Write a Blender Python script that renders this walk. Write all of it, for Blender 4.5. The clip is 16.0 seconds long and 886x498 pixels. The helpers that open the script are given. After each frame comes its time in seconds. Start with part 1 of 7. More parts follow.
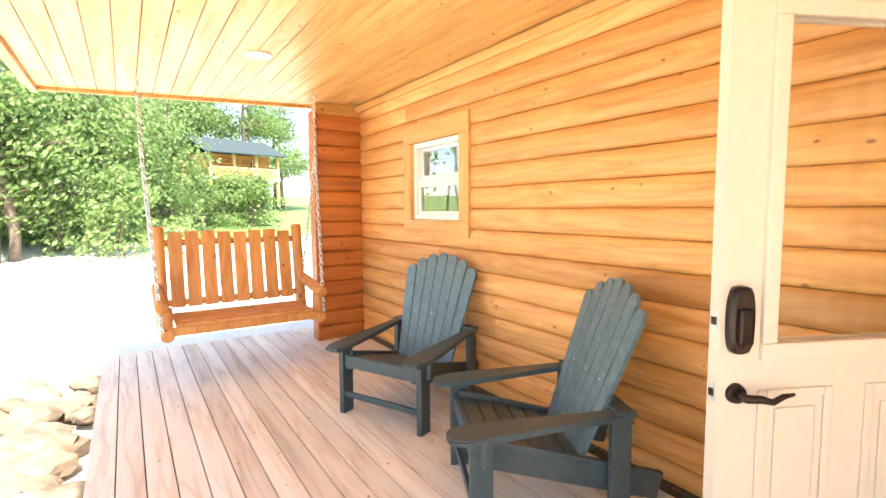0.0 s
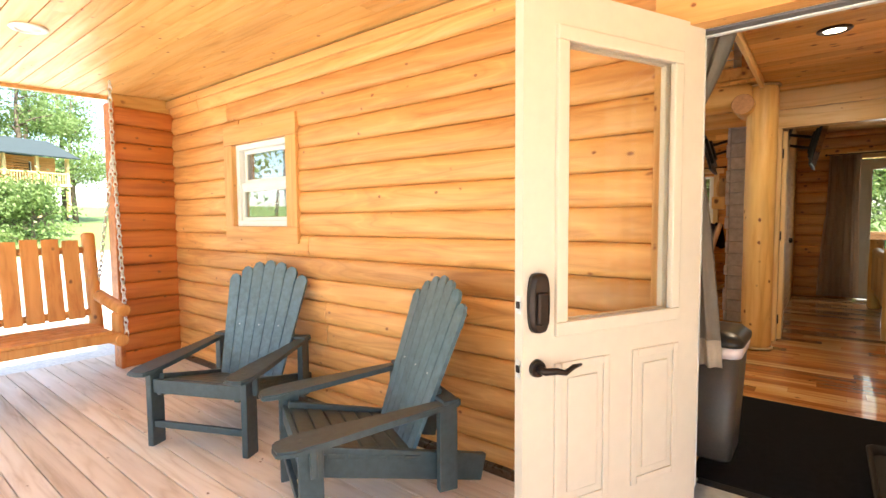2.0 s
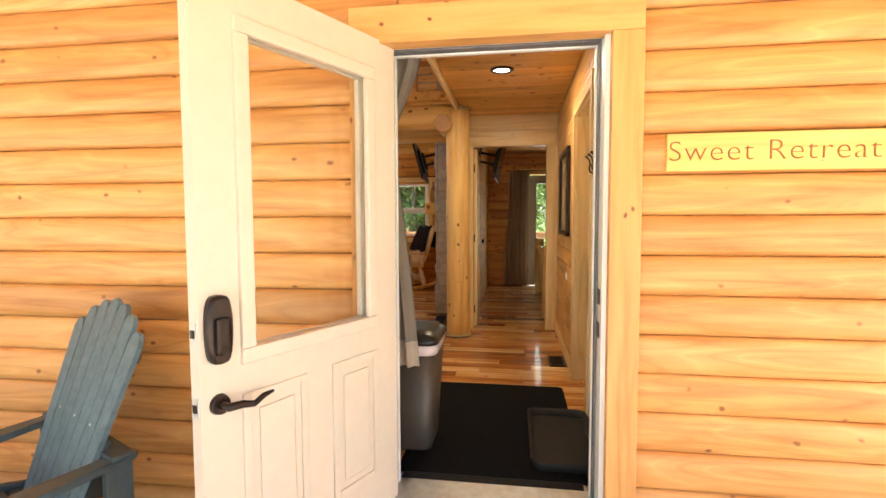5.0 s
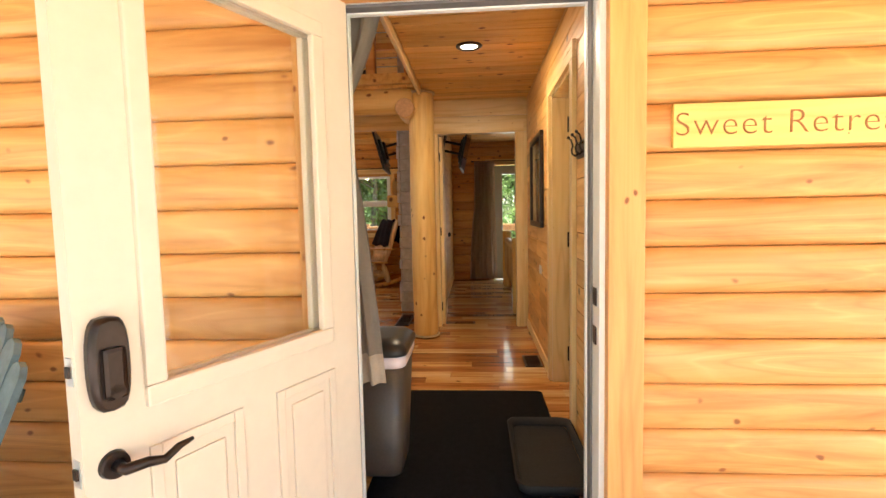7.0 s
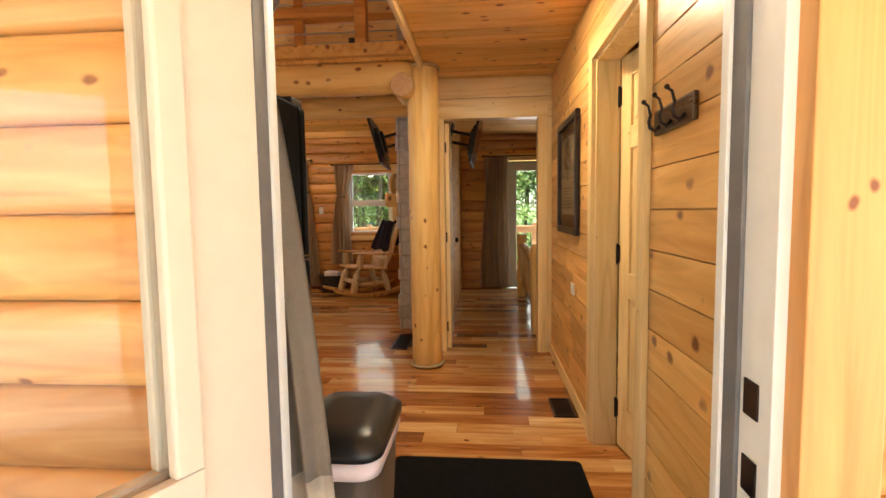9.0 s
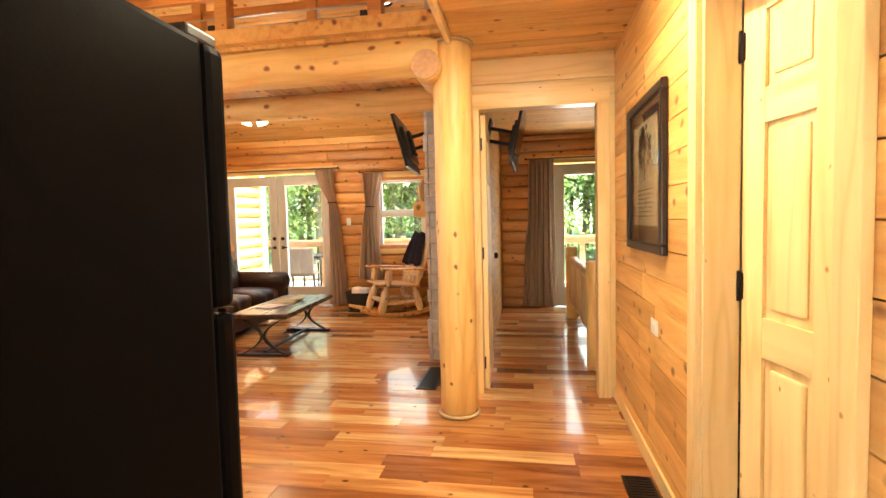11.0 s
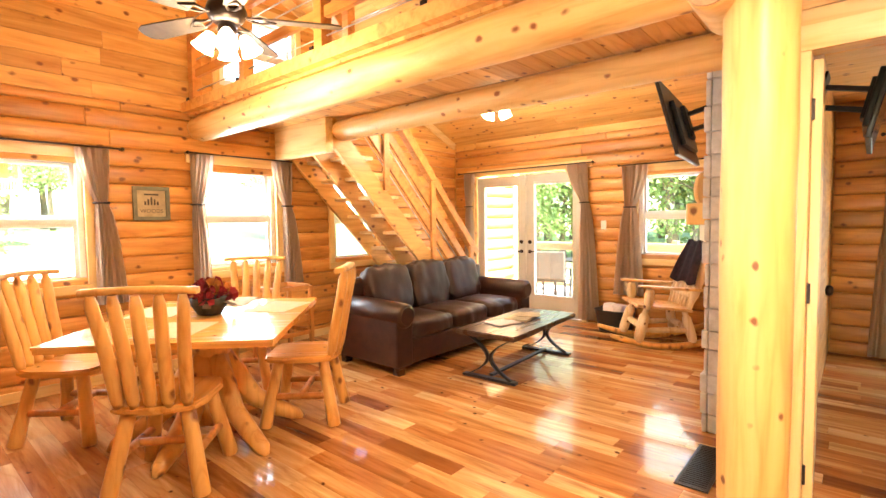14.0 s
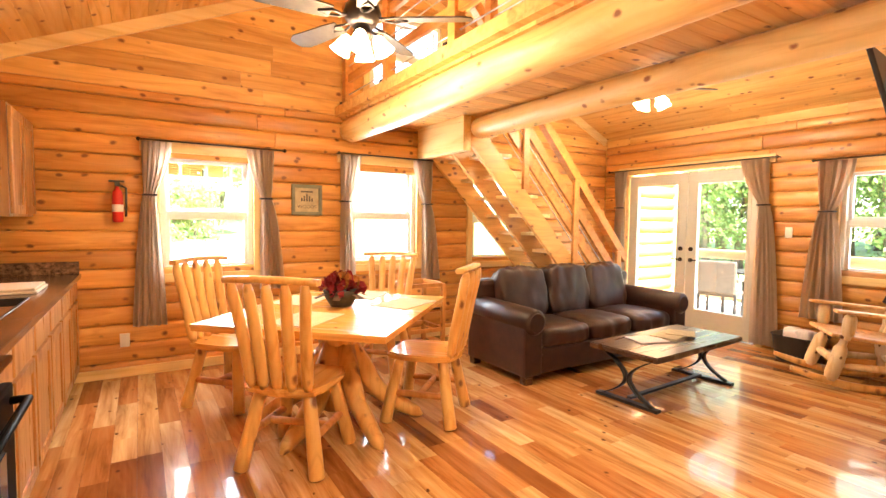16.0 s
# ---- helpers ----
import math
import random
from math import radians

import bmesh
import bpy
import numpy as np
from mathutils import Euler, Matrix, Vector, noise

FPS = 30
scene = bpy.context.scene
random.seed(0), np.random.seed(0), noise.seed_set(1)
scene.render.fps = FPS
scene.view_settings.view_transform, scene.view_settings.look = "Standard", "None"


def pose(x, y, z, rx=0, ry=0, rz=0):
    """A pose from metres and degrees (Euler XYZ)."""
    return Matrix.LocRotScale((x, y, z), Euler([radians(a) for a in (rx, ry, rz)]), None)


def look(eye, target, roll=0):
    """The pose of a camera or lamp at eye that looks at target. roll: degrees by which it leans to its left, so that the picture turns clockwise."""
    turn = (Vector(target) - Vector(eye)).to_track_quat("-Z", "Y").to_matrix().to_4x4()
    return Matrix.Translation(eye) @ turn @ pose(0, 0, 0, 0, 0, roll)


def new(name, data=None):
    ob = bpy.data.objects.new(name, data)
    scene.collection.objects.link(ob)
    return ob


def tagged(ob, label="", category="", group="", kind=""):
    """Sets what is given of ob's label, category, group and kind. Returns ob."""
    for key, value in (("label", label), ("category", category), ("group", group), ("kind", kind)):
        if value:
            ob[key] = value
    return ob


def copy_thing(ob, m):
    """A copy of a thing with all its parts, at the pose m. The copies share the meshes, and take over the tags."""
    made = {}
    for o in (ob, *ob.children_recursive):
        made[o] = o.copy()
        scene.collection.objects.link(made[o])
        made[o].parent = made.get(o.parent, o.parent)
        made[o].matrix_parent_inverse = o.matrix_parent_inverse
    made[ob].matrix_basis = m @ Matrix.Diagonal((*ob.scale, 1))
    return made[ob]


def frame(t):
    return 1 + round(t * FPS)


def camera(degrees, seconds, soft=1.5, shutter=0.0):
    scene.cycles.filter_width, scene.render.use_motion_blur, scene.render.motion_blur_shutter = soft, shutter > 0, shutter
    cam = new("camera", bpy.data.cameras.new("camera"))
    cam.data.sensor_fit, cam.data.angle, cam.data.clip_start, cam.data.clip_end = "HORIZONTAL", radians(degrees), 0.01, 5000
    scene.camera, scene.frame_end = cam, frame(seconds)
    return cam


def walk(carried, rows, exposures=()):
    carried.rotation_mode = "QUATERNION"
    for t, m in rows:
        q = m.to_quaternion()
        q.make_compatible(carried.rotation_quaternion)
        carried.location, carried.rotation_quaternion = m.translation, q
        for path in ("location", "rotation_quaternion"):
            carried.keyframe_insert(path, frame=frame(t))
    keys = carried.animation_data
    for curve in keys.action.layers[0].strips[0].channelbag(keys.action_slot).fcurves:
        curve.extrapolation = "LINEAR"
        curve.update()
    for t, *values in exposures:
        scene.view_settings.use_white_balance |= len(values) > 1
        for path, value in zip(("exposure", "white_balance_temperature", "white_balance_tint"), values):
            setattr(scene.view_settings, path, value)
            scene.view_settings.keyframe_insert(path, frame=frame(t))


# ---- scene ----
# ---- camera ----
cam = camera(84.5, 16.0)
PATH = [
    (0, (1.701, 1.499, 1.268), (2.787, 3.17, 1.103), -0.3),
    (0.5, (1.679, 1.486, 1.264), (2.929, 3.039, 1.11), -0.4),
    (1, (1.698, 1.477, 1.256), (3.035, 2.957, 1.109), -0.7),
    (1.5, (1.714, 1.464, 1.233), (3.147, 2.853, 1.103), -0.7),
    (2, (1.737, 1.457, 1.218), (3.305, 2.692, 1.096), -0.4),
    (2.5, (1.752, 1.436, 1.222), (3.434, 2.511, 1.107), -0.4),
    (3, (1.777, 1.4, 1.232), (3.548, 2.323, 1.118), -0.4),
    (3.5, (1.815, 1.388, 1.251), (3.661, 2.147, 1.127), -0.2),
    (4, (1.853, 1.372, 1.26), (3.759, 1.966, 1.143), -0.5),
    (4.5, (1.887, 1.358, 1.261), (3.832, 1.807, 1.14), -0.4),
    (5, (1.91, 1.352, 1.258), (3.885, 1.644, 1.133), -0.2),
    (5.2, (1.913, 1.352, 1.256), (3.895, 1.587, 1.131), -0.2),
    (7.5, (2.439, 1.433, 1.242), (4.428, 1.574, 1.09), -1.2),
    (8, (2.671, 1.449, 1.245), (4.658, 1.601, 1.088), -1.5),
    (8.2, (2.77, 1.469, 1.25), (4.758, 1.607, 1.089), -1.2),
    (10.3, (3.689, 1.451, 1.268), (5.665, 1.732, 1.146), -0.6),
    (10.5, (3.772, 1.473, 1.24), (5.747, 1.762, 1.126), -0.9),
    (11, (3.926, 1.494, 1.276), (5.893, 1.834, 1.162), -1.4),
    (11.5, (4.107, 1.481, 1.286), (6.052, 1.937, 1.178), -1.3),
    (12, (4.311, 1.475, 1.322), (6.208, 2.098, 1.203), -1.7),
    (12.5, (4.469, 1.493, 1.333), (6.315, 2.256, 1.218), -1.4),
    (13, (4.652, 1.528, 1.34), (6.413, 2.468, 1.221), -1.2),
    (13.5, (4.788, 1.609, 1.349), (6.442, 2.728, 1.233), -1.1),
    (14, (4.862, 1.654, 1.366), (6.382, 2.949, 1.256), -0.8),
    (14.5, (4.965, 1.682, 1.385), (6.331, 3.139, 1.277), -0.4),
    (15, (5.066, 1.701, 1.388), (6.291, 3.278, 1.281), 0.0),
    (15.5, (5.101, 1.707, 1.385), (6.223, 3.359, 1.272), 0.6),
    (16, (5.118, 1.680, 1.370), (6.170, 3.372, 1.259), 0.7),
]
walk(cam, [(t, look(eye, target, roll)) for t, eye, target, roll in PATH],
     exposures=[(0, 2.15), (3, 2.15), (5, 2.18), (8.2, 2.2), (10.3, 2.95), (11, 3.45), (12.0, 3.95), (12.5, 4.1), (16, 4.12)])

# ---- world, sun, large lights ----
world = bpy.data.worlds.new("sky")
scene.world = world
world.use_nodes = True
wn = world.node_tree
sky = wn.nodes.new("ShaderNodeTexSky")
sky.sky_type, sky.sun_disc = "NISHITA", False
sky.sun_elevation, sky.sun_rotation = radians(55), radians(192)
wn.nodes["Background"].inputs["Strength"].default_value = 0.15
wn.links.new(sky.outputs[0], wn.nodes["Background"].inputs["Color"])
sun = new("sun", bpy.data.lights.new("sun", "SUN"))
sun.data.energy, sun.data.angle, sun.data.color = 5.0, radians(1.2), (1.0, 0.95, 0.86)
SUN_FROM = Vector((-0.16, -0.75, 1.1))
sun.matrix_world = look(SUN_FROM * 20, (0, 0, 0))


def window_light(name, eye, target, wide, high, watts, color=(0.95, 0.98, 1.0)):
    lamp = new(name, bpy.data.lights.new(name, "AREA"))
    lamp.data.shape, lamp.data.size, lamp.data.size_y = "RECTANGLE", wide, high
    lamp.data.energy, lamp.data.color = watts, color
    lamp.matrix_world = look(eye, target)
    return lamp


def point_light(name, at, watts, radius=0.05, color=(1.0, 0.80, 0.52)):
    lamp = new(name, bpy.data.lights.new(name, "POINT"))
    lamp.data.energy, lamp.data.shadow_soft_size, lamp.data.color = watts, radius, color
    lamp.location = at
    return lamp


# ---- materials ----
def nodes_of(name, rough=0.5, metal=0.0, gloss=0.5):
    m = bpy.data.materials.new(name)
    m.use_nodes = True
    b = m.node_tree.nodes["Principled BSDF"]
    b.inputs["Roughness"].default_value, b.inputs["Metallic"].default_value = rough, metal
    b.inputs["Specular IOR Level"].default_value = gloss
    return m, m.node_tree, b


def node(tree, kind, **values):
    n = tree.nodes.new(kind)
    for k, v in values.items():
        n.inputs[k.replace("_", " ")].default_value = v
    return n


def ramp(tree, source, stops):
    n = tree.nodes.new("ShaderNodeValToRGB")
    e = n.color_ramp.elements
    while len(e) < len(stops):
        e.new(0.5)
    for el, (p, c) in zip(e, stops):
        el.position, el.color = p, (*c, 1) if len(c) == 3 else c
    tree.links.new(source, n.inputs[0])
    return n.outputs[0]


def mixed(tree, kind, fac, a, b):
    n = tree.nodes.new("ShaderNodeMix")
    n.data_type, n.blend_type = "RGBA", kind
    for socket, v in ((n.inputs[0], fac), (n.inputs[6], a), (n.inputs[7], b)):
        if hasattr(v, "links"):
            tree.links.new(v, socket)
        else:
            socket.default_value = v if isinstance(v, (int, float)) else (*v, 1)
    return n.outputs[2]


def local_point(tree, stretch, jitter=True, island=False):
    """Object coordinates, stretched, with a random shift for each piece."""
    tc = tree.nodes.new("ShaderNodeTexCoord")
    mp = tree.nodes.new("ShaderNodeMapping")
    mp.inputs["Scale"].default_value = stretch
    tree.links.new(tc.outputs["Object"], mp.inputs["Vector"])
    if not jitter:
        return mp.outputs[0], None
    if island:
        oi = tree.nodes.new("ShaderNodeNewGeometry")
        rnd = oi.outputs["Random Per Island"]
    else:
        oi = tree.nodes.new("ShaderNodeObjectInfo")
        rnd = oi.outputs["Random"]
    mul = tree.nodes.new("ShaderNodeVectorMath")
    mul.operation = "SCALE"
    mul.inputs[0].default_value = (37.0, 21.0, 53.0)
    tree.links.new(rnd, mul.inputs["Scale"])
    add = tree.nodes.new("ShaderNodeVectorMath")
    add.operation = "ADD"
    tree.links.new(mp.outputs[0], add.inputs[0])
    tree.links.new(mul.outputs[0], add.inputs[1])
    return add.outputs[0], rnd


def wood(name, light, mid, dark, knot=(0.16, 0.06, 0.02), rough=0.35, axis=0, knots=1.0, island=False, spread=0.18, coat=0.0, bump=0.12, grain=14.0, tones=None, figure=1.0):
    """Pine or hardwood: stretched grain, sparse knots, tone that differs from piece to piece."""
    m, t, b = nodes_of(name, rough)
    s = [grain, grain, grain]
    s[axis] = 1.1
    v, rnd = local_point(t, s, True, island)
    n1 = node(t, "ShaderNodeTexNoise", Scale=1.0, Detail=6.0, Roughness=0.62, Distortion=0.6)
    t.links.new(v, n1.inputs["Vector"])
    c = ramp(t, n1.outputs[0], [(0.30, dark), (0.48, mid), (0.72, light)])
    # broad figure: cathedral streaks
    s2 = [5.5, 5.5, 5.5]
    s2[axis] = 0.55
    v2, _ = local_point(t, s2, True, island)
    n2 = node(t, "ShaderNodeTexNoise", Scale=1.0, Detail=2.0, Roughness=0.5)
    t.links.new(v2, n2.inputs["Vector"])
    wv = t.nodes.new("ShaderNodeMath")
    wv.operation = "MULTIPLY"
    wv.inputs[1].default_value = 9.0 * figure
    t.links.new(n2.outputs[0], wv.inputs[0])
    fr = t.nodes.new("ShaderNodeMath")
    fr.operation = "PINGPONG"
    fr.inputs[1].default_value = 1.0
    t.links.new(wv.outputs[0], fr.inputs[0])
    fig = ramp(t, fr.outputs[0], [(0.0, (1.06,) * 3 if figure < 1.2 else (1.16, 1.24, 1.34)), (0.22, (1.03,) * 3), (0.75, (0.99, 0.97, 0.94)), (1.0, (0.84, 0.77, 0.68))])
    c = mixed(t, "MULTIPLY", 0.75, c, fig)
    # tone of each piece
    tone = ramp(t, rnd, tones) if tones else ramp(t, rnd, [(0.0, (1 - spread, 1 - spread * 1.25, 1 - spread * 1.5)), (1.0, (1 + spread * 0.6,) * 3)])
    c = mixed(t, "MULTIPLY", 1.0, c, tone)
    if knots:
        s3 = [8.5, 8.5, 8.5]
        s3[axis] = 6.0
        v3, _ = local_point(t, s3, True, island)
        wob = node(t, "ShaderNodeTexNoise", Scale=2.2, Detail=2.0)
        t.links.new(v3, wob.inputs["Vector"])
        shift = t.nodes.new("ShaderNodeVectorMath")
        shift.operation = "MULTIPLY_ADD"
        shift.inputs[1].default_value = (0.22, 0.22, 0.22)
        t.links.new(wob.outputs["Color"], shift.inputs[0])
        t.links.new(v3, shift.inputs[2])
        vo = node(t, "ShaderNodeTexVoronoi", Scale=1.0)
        t.links.new(shift.outputs[0], vo.inputs["Vector"])
        k = ramp(t, vo.outputs["Distance"], [(0.06 * knots, (1, 1, 1)), (0.085 * knots, (0.6,) * 3), (0.125 * knots, (0, 0, 0))])
        c = mixed(t, "MIX", k, c, knot)
    t.links.new(c, b.inputs["Base Color"])
    bp = node(t, "ShaderNodeBump", Strength=bump, Distance=0.006)
    t.links.new(n1.outputs[0], bp.inputs["Height"])
    t.links.new(bp.outputs[0], b.inputs["Normal"])
    rr = ramp(t, n1.outputs[0], [(0.3, (rough * 1.25,) * 3), (0.7, (rough * 0.85,) * 3)])
    t.links.new(rr, b.inputs["Roughness"])
    if coat:
        b.inputs["Specular IOR Level"].default_value = 0.15
        b.inputs["Coat Weight"].default_value, b.inputs["Coat Roughness"].default_value = coat, 0.045
    return m


def plain(name, color, rough=0.5, metal=0.0, vary=0.12, scale=18.0, bump=0.05, gloss=0.5):
    """Painted, moulded or woven surface with faint mottling at two scales."""
    m, t, b = nodes_of(name, rough, metal, gloss)
    v, _ = local_point(t, (1, 1, 1))
    n1 = node(t, "ShaderNodeTexNoise", Scale=scale, Detail=5.0, Roughness=0.6)
    n2 = node(t, "ShaderNodeTexNoise", Scale=scale * 0.12, Detail=2.0)
    t.links.new(v, n1.inputs["Vector"])
    t.links.new(v, n2.inputs["Vector"])
    lo, hi = [c * (1 - vary) for c in color], [min(1, c * (1 + vary)) for c in color]
    c = ramp(t, n1.outputs[0], [(0.3, lo), (0.7, hi)])
    c2 = ramp(t, n2.outputs[0], [(0.35, (1 - vary * 0.6,) * 3), (0.65, (1.0,) * 3)])
    t.links.new(mixed(t, "MULTIPLY", 1.0, c, c2), b.inputs["Base Color"])
    bp = node(t, "ShaderNodeBump", Strength=bump, Distance=0.003)
    t.links.new(n1.outputs[0], bp.inputs["Height"])
    t.links.new(bp.outputs[0], b.inputs["Normal"])
    return m


def cloth(name, color, through_share=0.35, scale=220):
    """Woven cloth that lets some light through."""
    m = plain(name, color, 0.9, vary=0.10, scale=scale, bump=0.35)
    t = m.node_tree
    tl = t.nodes.new("ShaderNodeBsdfTranslucent")
    tl.inputs["Color"].default_value = (*color, 1)
    mx = t.nodes.new("ShaderNodeMixShader")
    mx.inputs[0].default_value = through_share
    t.links.new(t.nodes["Principled BSDF"].outputs[0], mx.inputs[1])
    t.links.new(tl.outputs[0], mx.inputs[2])
    t.links.new(mx.outputs[0], t.nodes["Material Output"].inputs["Surface"])
    return m


def glow(name, color, strength):
    m, t, b = nodes_of(name, 0.4)
    b.inputs["Base Color"].default_value = (*color, 1)
    b.inputs["Emission Color"].default_value = (*color, 1)
    b.inputs["Emission Strength"].default_value = strength
    return m


def clear_glass(name, tint=(1, 1, 1), mirror=0.1):
    """A thin pane: mostly clear, with a mirror reflection on top."""
    m = bpy.data.materials.new(name)
    m.use_nodes = True
    t = m.node_tree
    t.nodes.remove(t.nodes["Principled BSDF"])
    tr = t.nodes.new("ShaderNodeBsdfTransparent")
    tr.inputs[0].default_value = (*tint, 1)
    gl = t.nodes.new("ShaderNodeBsdfGlossy")
    gl.inputs["Roughness"].default_value = 0.01
    lwt = t.nodes.new("ShaderNodeLayerWeight")
    pw4 = t.nodes.new("ShaderNodeMath")
    pw4.operation = "POWER"
    pw4.inputs[1].default_value = 4.0
    t.links.new(lwt.outputs["Facing"], pw4.inputs[0])
    ad = t.nodes.new("ShaderNodeMath")
    ad.operation, ad.use_clamp = "MULTIPLY_ADD", True
    ad.inputs[1].default_value, ad.inputs[2].default_value = 0.6, mirror
    t.links.new(pw4.outputs[0], ad.inputs[0])
    mx = t.nodes.new("ShaderNodeMixShader")
    t.links.new(ad.outputs[0], mx.inputs[0])
    t.links.new(tr.outputs[0], mx.inputs[1])
    t.links.new(gl.outputs[0], mx.inputs[2])
    t.links.new(mx.outputs[0], t.nodes["Material Output"].inputs["Surface"])
    return m


PORCH_LOG = wood("stained porch logs", (0.75, 0.41, 0.15), (0.68, 0.33, 0.10), (0.53, 0.215, 0.055), knot=(0.30, 0.10, 0.03), rough=0.42, spread=0.18, figure=2.0, knots=0.85)
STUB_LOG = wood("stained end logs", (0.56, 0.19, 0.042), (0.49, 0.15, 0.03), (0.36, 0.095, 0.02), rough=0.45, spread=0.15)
PORCH_TRIM = wood("stained trim boards", (0.74, 0.41, 0.155), (0.68, 0.345, 0.11), (0.57, 0.26, 0.07), knot=(0.25, 0.07, 0.015), rough=0.45, axis=2, knots=0.7, spread=0.06)
PORCH_TRIM_X = wood("stained trim boards across", (0.74, 0.41, 0.155), (0.68, 0.345, 0.11), (0.57, 0.26, 0.07), knot=(0.25, 0.07, 0.015), rough=0.45, axis=1, knots=0.7, spread=0.06)
PORCH_CEIL = wood("porch ceiling boards", (0.80, 0.52, 0.20), (0.76, 0.45, 0.15), (0.66, 0.34, 0.09), knot=(0.36, 0.12, 0.03), rough=0.4, axis=1, island=True, spread=0.12)
DECK = wood("weathered deck boards", (0.84, 0.74, 0.61), (0.78, 0.67, 0.53), (0.62, 0.50, 0.37), knot=(0.25, 0.14, 0.07), rough=0.75, axis=1, knots=0.6, spread=0.14)
LOG = wood("varnished pine logs", (0.72, 0.38, 0.115), (0.64, 0.30, 0.075), (0.47, 0.18, 0.038), knot=(0.17, 0.055, 0.016), rough=0.36, spread=0.26, knots=1.6, figure=1.4)
PLANK_X = wood("varnished pine planks", (0.79, 0.48, 0.165), (0.72, 0.40, 0.12), (0.58, 0.28, 0.068), knot=(0.20, 0.065, 0.02), rough=0.34, axis=0, spread=0.24, knots=1.6, figure=1.3)
PLANK_Y = wood("varnished pine planks across", (0.80, 0.51, 0.18), (0.75, 0.44, 0.135), (0.63, 0.32, 0.08), knot=(0.24, 0.08, 0.024), rough=0.56, axis=1, island=True, spread=0.16, knots=1.5)
PLANK_XI = wood("varnished ceiling planks", (0.78, 0.47, 0.155), (0.72, 0.40, 0.115), (0.60, 0.28, 0.065), knot=(0.22, 0.075, 0.02), rough=0.56, axis=0, island=True, spread=0.18, knots=1.6)
TRIM = wood("clear pine trim", (0.85, 0.65, 0.34), (0.81, 0.59, 0.27), (0.71, 0.47, 0.18), knot=(0.40, 0.16, 0.05), rough=0.32, axis=2, knots=0.5, spread=0.08)
TRIM_Y = wood("clear pine trim across", (0.85, 0.65, 0.34), (0.81, 0.59, 0.27), (0.71, 0.47, 0.18), knot=(0.40, 0.16, 0.05), rough=0.32, axis=1, knots=0.5, spread=0.08)
TRIM_X = wood("clear pine trim along", (0.85, 0.65, 0.34), (0.81, 0.59, 0.27), (0.71, 0.47, 0.18), knot=(0.40, 0.16, 0.05), rough=0.32, axis=0, knots=0.5, spread=0.08)
POLE = wood("peeled pine pole", (0.85, 0.61, 0.26), (0.81, 0.54, 0.20), (0.68, 0.38, 0.11), knot=(0.22, 0.07, 0.02), rough=0.40, axis=2, knots=1.05, grain=9.0, spread=0.1)
BEAM = wood("peeled pine beam", (0.86, 0.62, 0.27), (0.82, 0.55, 0.21), (0.68, 0.38, 0.11), knot=(0.28, 0.09, 0.025), rough=0.42, axis=1, knots=1.5, grain=9.0, spread=0.08)
ENDGRAIN = plain("sawn end grain", (0.62, 0.36, 0.19), 0.7, vary=0.15, scale=40, bump=0.2)
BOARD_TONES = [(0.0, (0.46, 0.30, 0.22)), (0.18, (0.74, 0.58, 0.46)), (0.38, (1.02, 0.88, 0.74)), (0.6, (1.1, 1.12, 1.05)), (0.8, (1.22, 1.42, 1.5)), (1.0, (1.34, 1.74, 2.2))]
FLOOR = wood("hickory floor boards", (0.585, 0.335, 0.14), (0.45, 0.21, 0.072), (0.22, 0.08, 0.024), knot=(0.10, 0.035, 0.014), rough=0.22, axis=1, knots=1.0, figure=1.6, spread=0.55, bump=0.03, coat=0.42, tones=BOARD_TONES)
CHAIR_WOOD = wood("cedar furniture wood", (0.80, 0.50, 0.19), (0.75, 0.43, 0.14), (0.60, 0.28, 0.07), knot=(0.22, 0.08, 0.03), rough=0.34, axis=2, knots=1.9, spread=0.08)
TABLE_WOOD = wood("polished table wood", (0.78, 0.45, 0.15), (0.70, 0.36, 0.10), (0.54, 0.22, 0.05), rough=0.24, axis=0, knots=0.8, spread=0.05, coat=0.25)
SWING_WOOD = wood("stained swing wood", (0.62, 0.29, 0.085), (0.55, 0.235, 0.06), (0.42, 0.15, 0.035), rough=0.5, axis=2, knots=1.1, spread=0.12)
CABINET_WOOD = wood("hickory cabinet wood", (0.46, 0.245, 0.085), (0.38, 0.18, 0.058), (0.24, 0.095, 0.03), rough=0.3, axis=2, knots=0.9, spread=0.2, figure=1.5)
DARK_WOOD = wood("dark slab wood", (0.075, 0.035, 0.016), (0.05, 0.022, 0.010), (0.028, 0.012, 0.006), rough=0.28, axis=0, knots=0.6)
ROCKER_WOOD = wood("pale log rocker wood", (0.82, 0.66, 0.44), (0.77, 0.58, 0.34), (0.62, 0.40, 0.18), rough=0.4, axis=2, knots=0.9)
SIGN_WOOD = wood("yellow sign board", (0.80, 0.57, 0.19), (0.77, 0.52, 0.15), (0.70, 0.44, 0.10), rough=0.45, axis=1, knots=0.3, spread=0.03)
CREAM = plain("cream door paint", (0.62, 0.525, 0.415), 0.38, vary=0.03, bump=0.02)
WHITE = plain("white frame paint", (0.80, 0.79, 0.76), 0.4, vary=0.03, bump=0.02)
FRENCH = plain("grey door paint", (0.62, 0.60, 0.54), 0.4, vary=0.03, bump=0.02)
BRONZE = plain("oil rubbed bronze", (0.035, 0.022, 0.018), 0.32, 0.7, vary=0.3, bump=0.03)
STEEL = plain("galvanised steel", (0.62, 0.62, 0.60), 0.4, 0.9, vary=0.15)
CHAIN = plain("zinc plated chain", (0.74, 0.73, 0.70), 0.45, 0.25, vary=0.15)
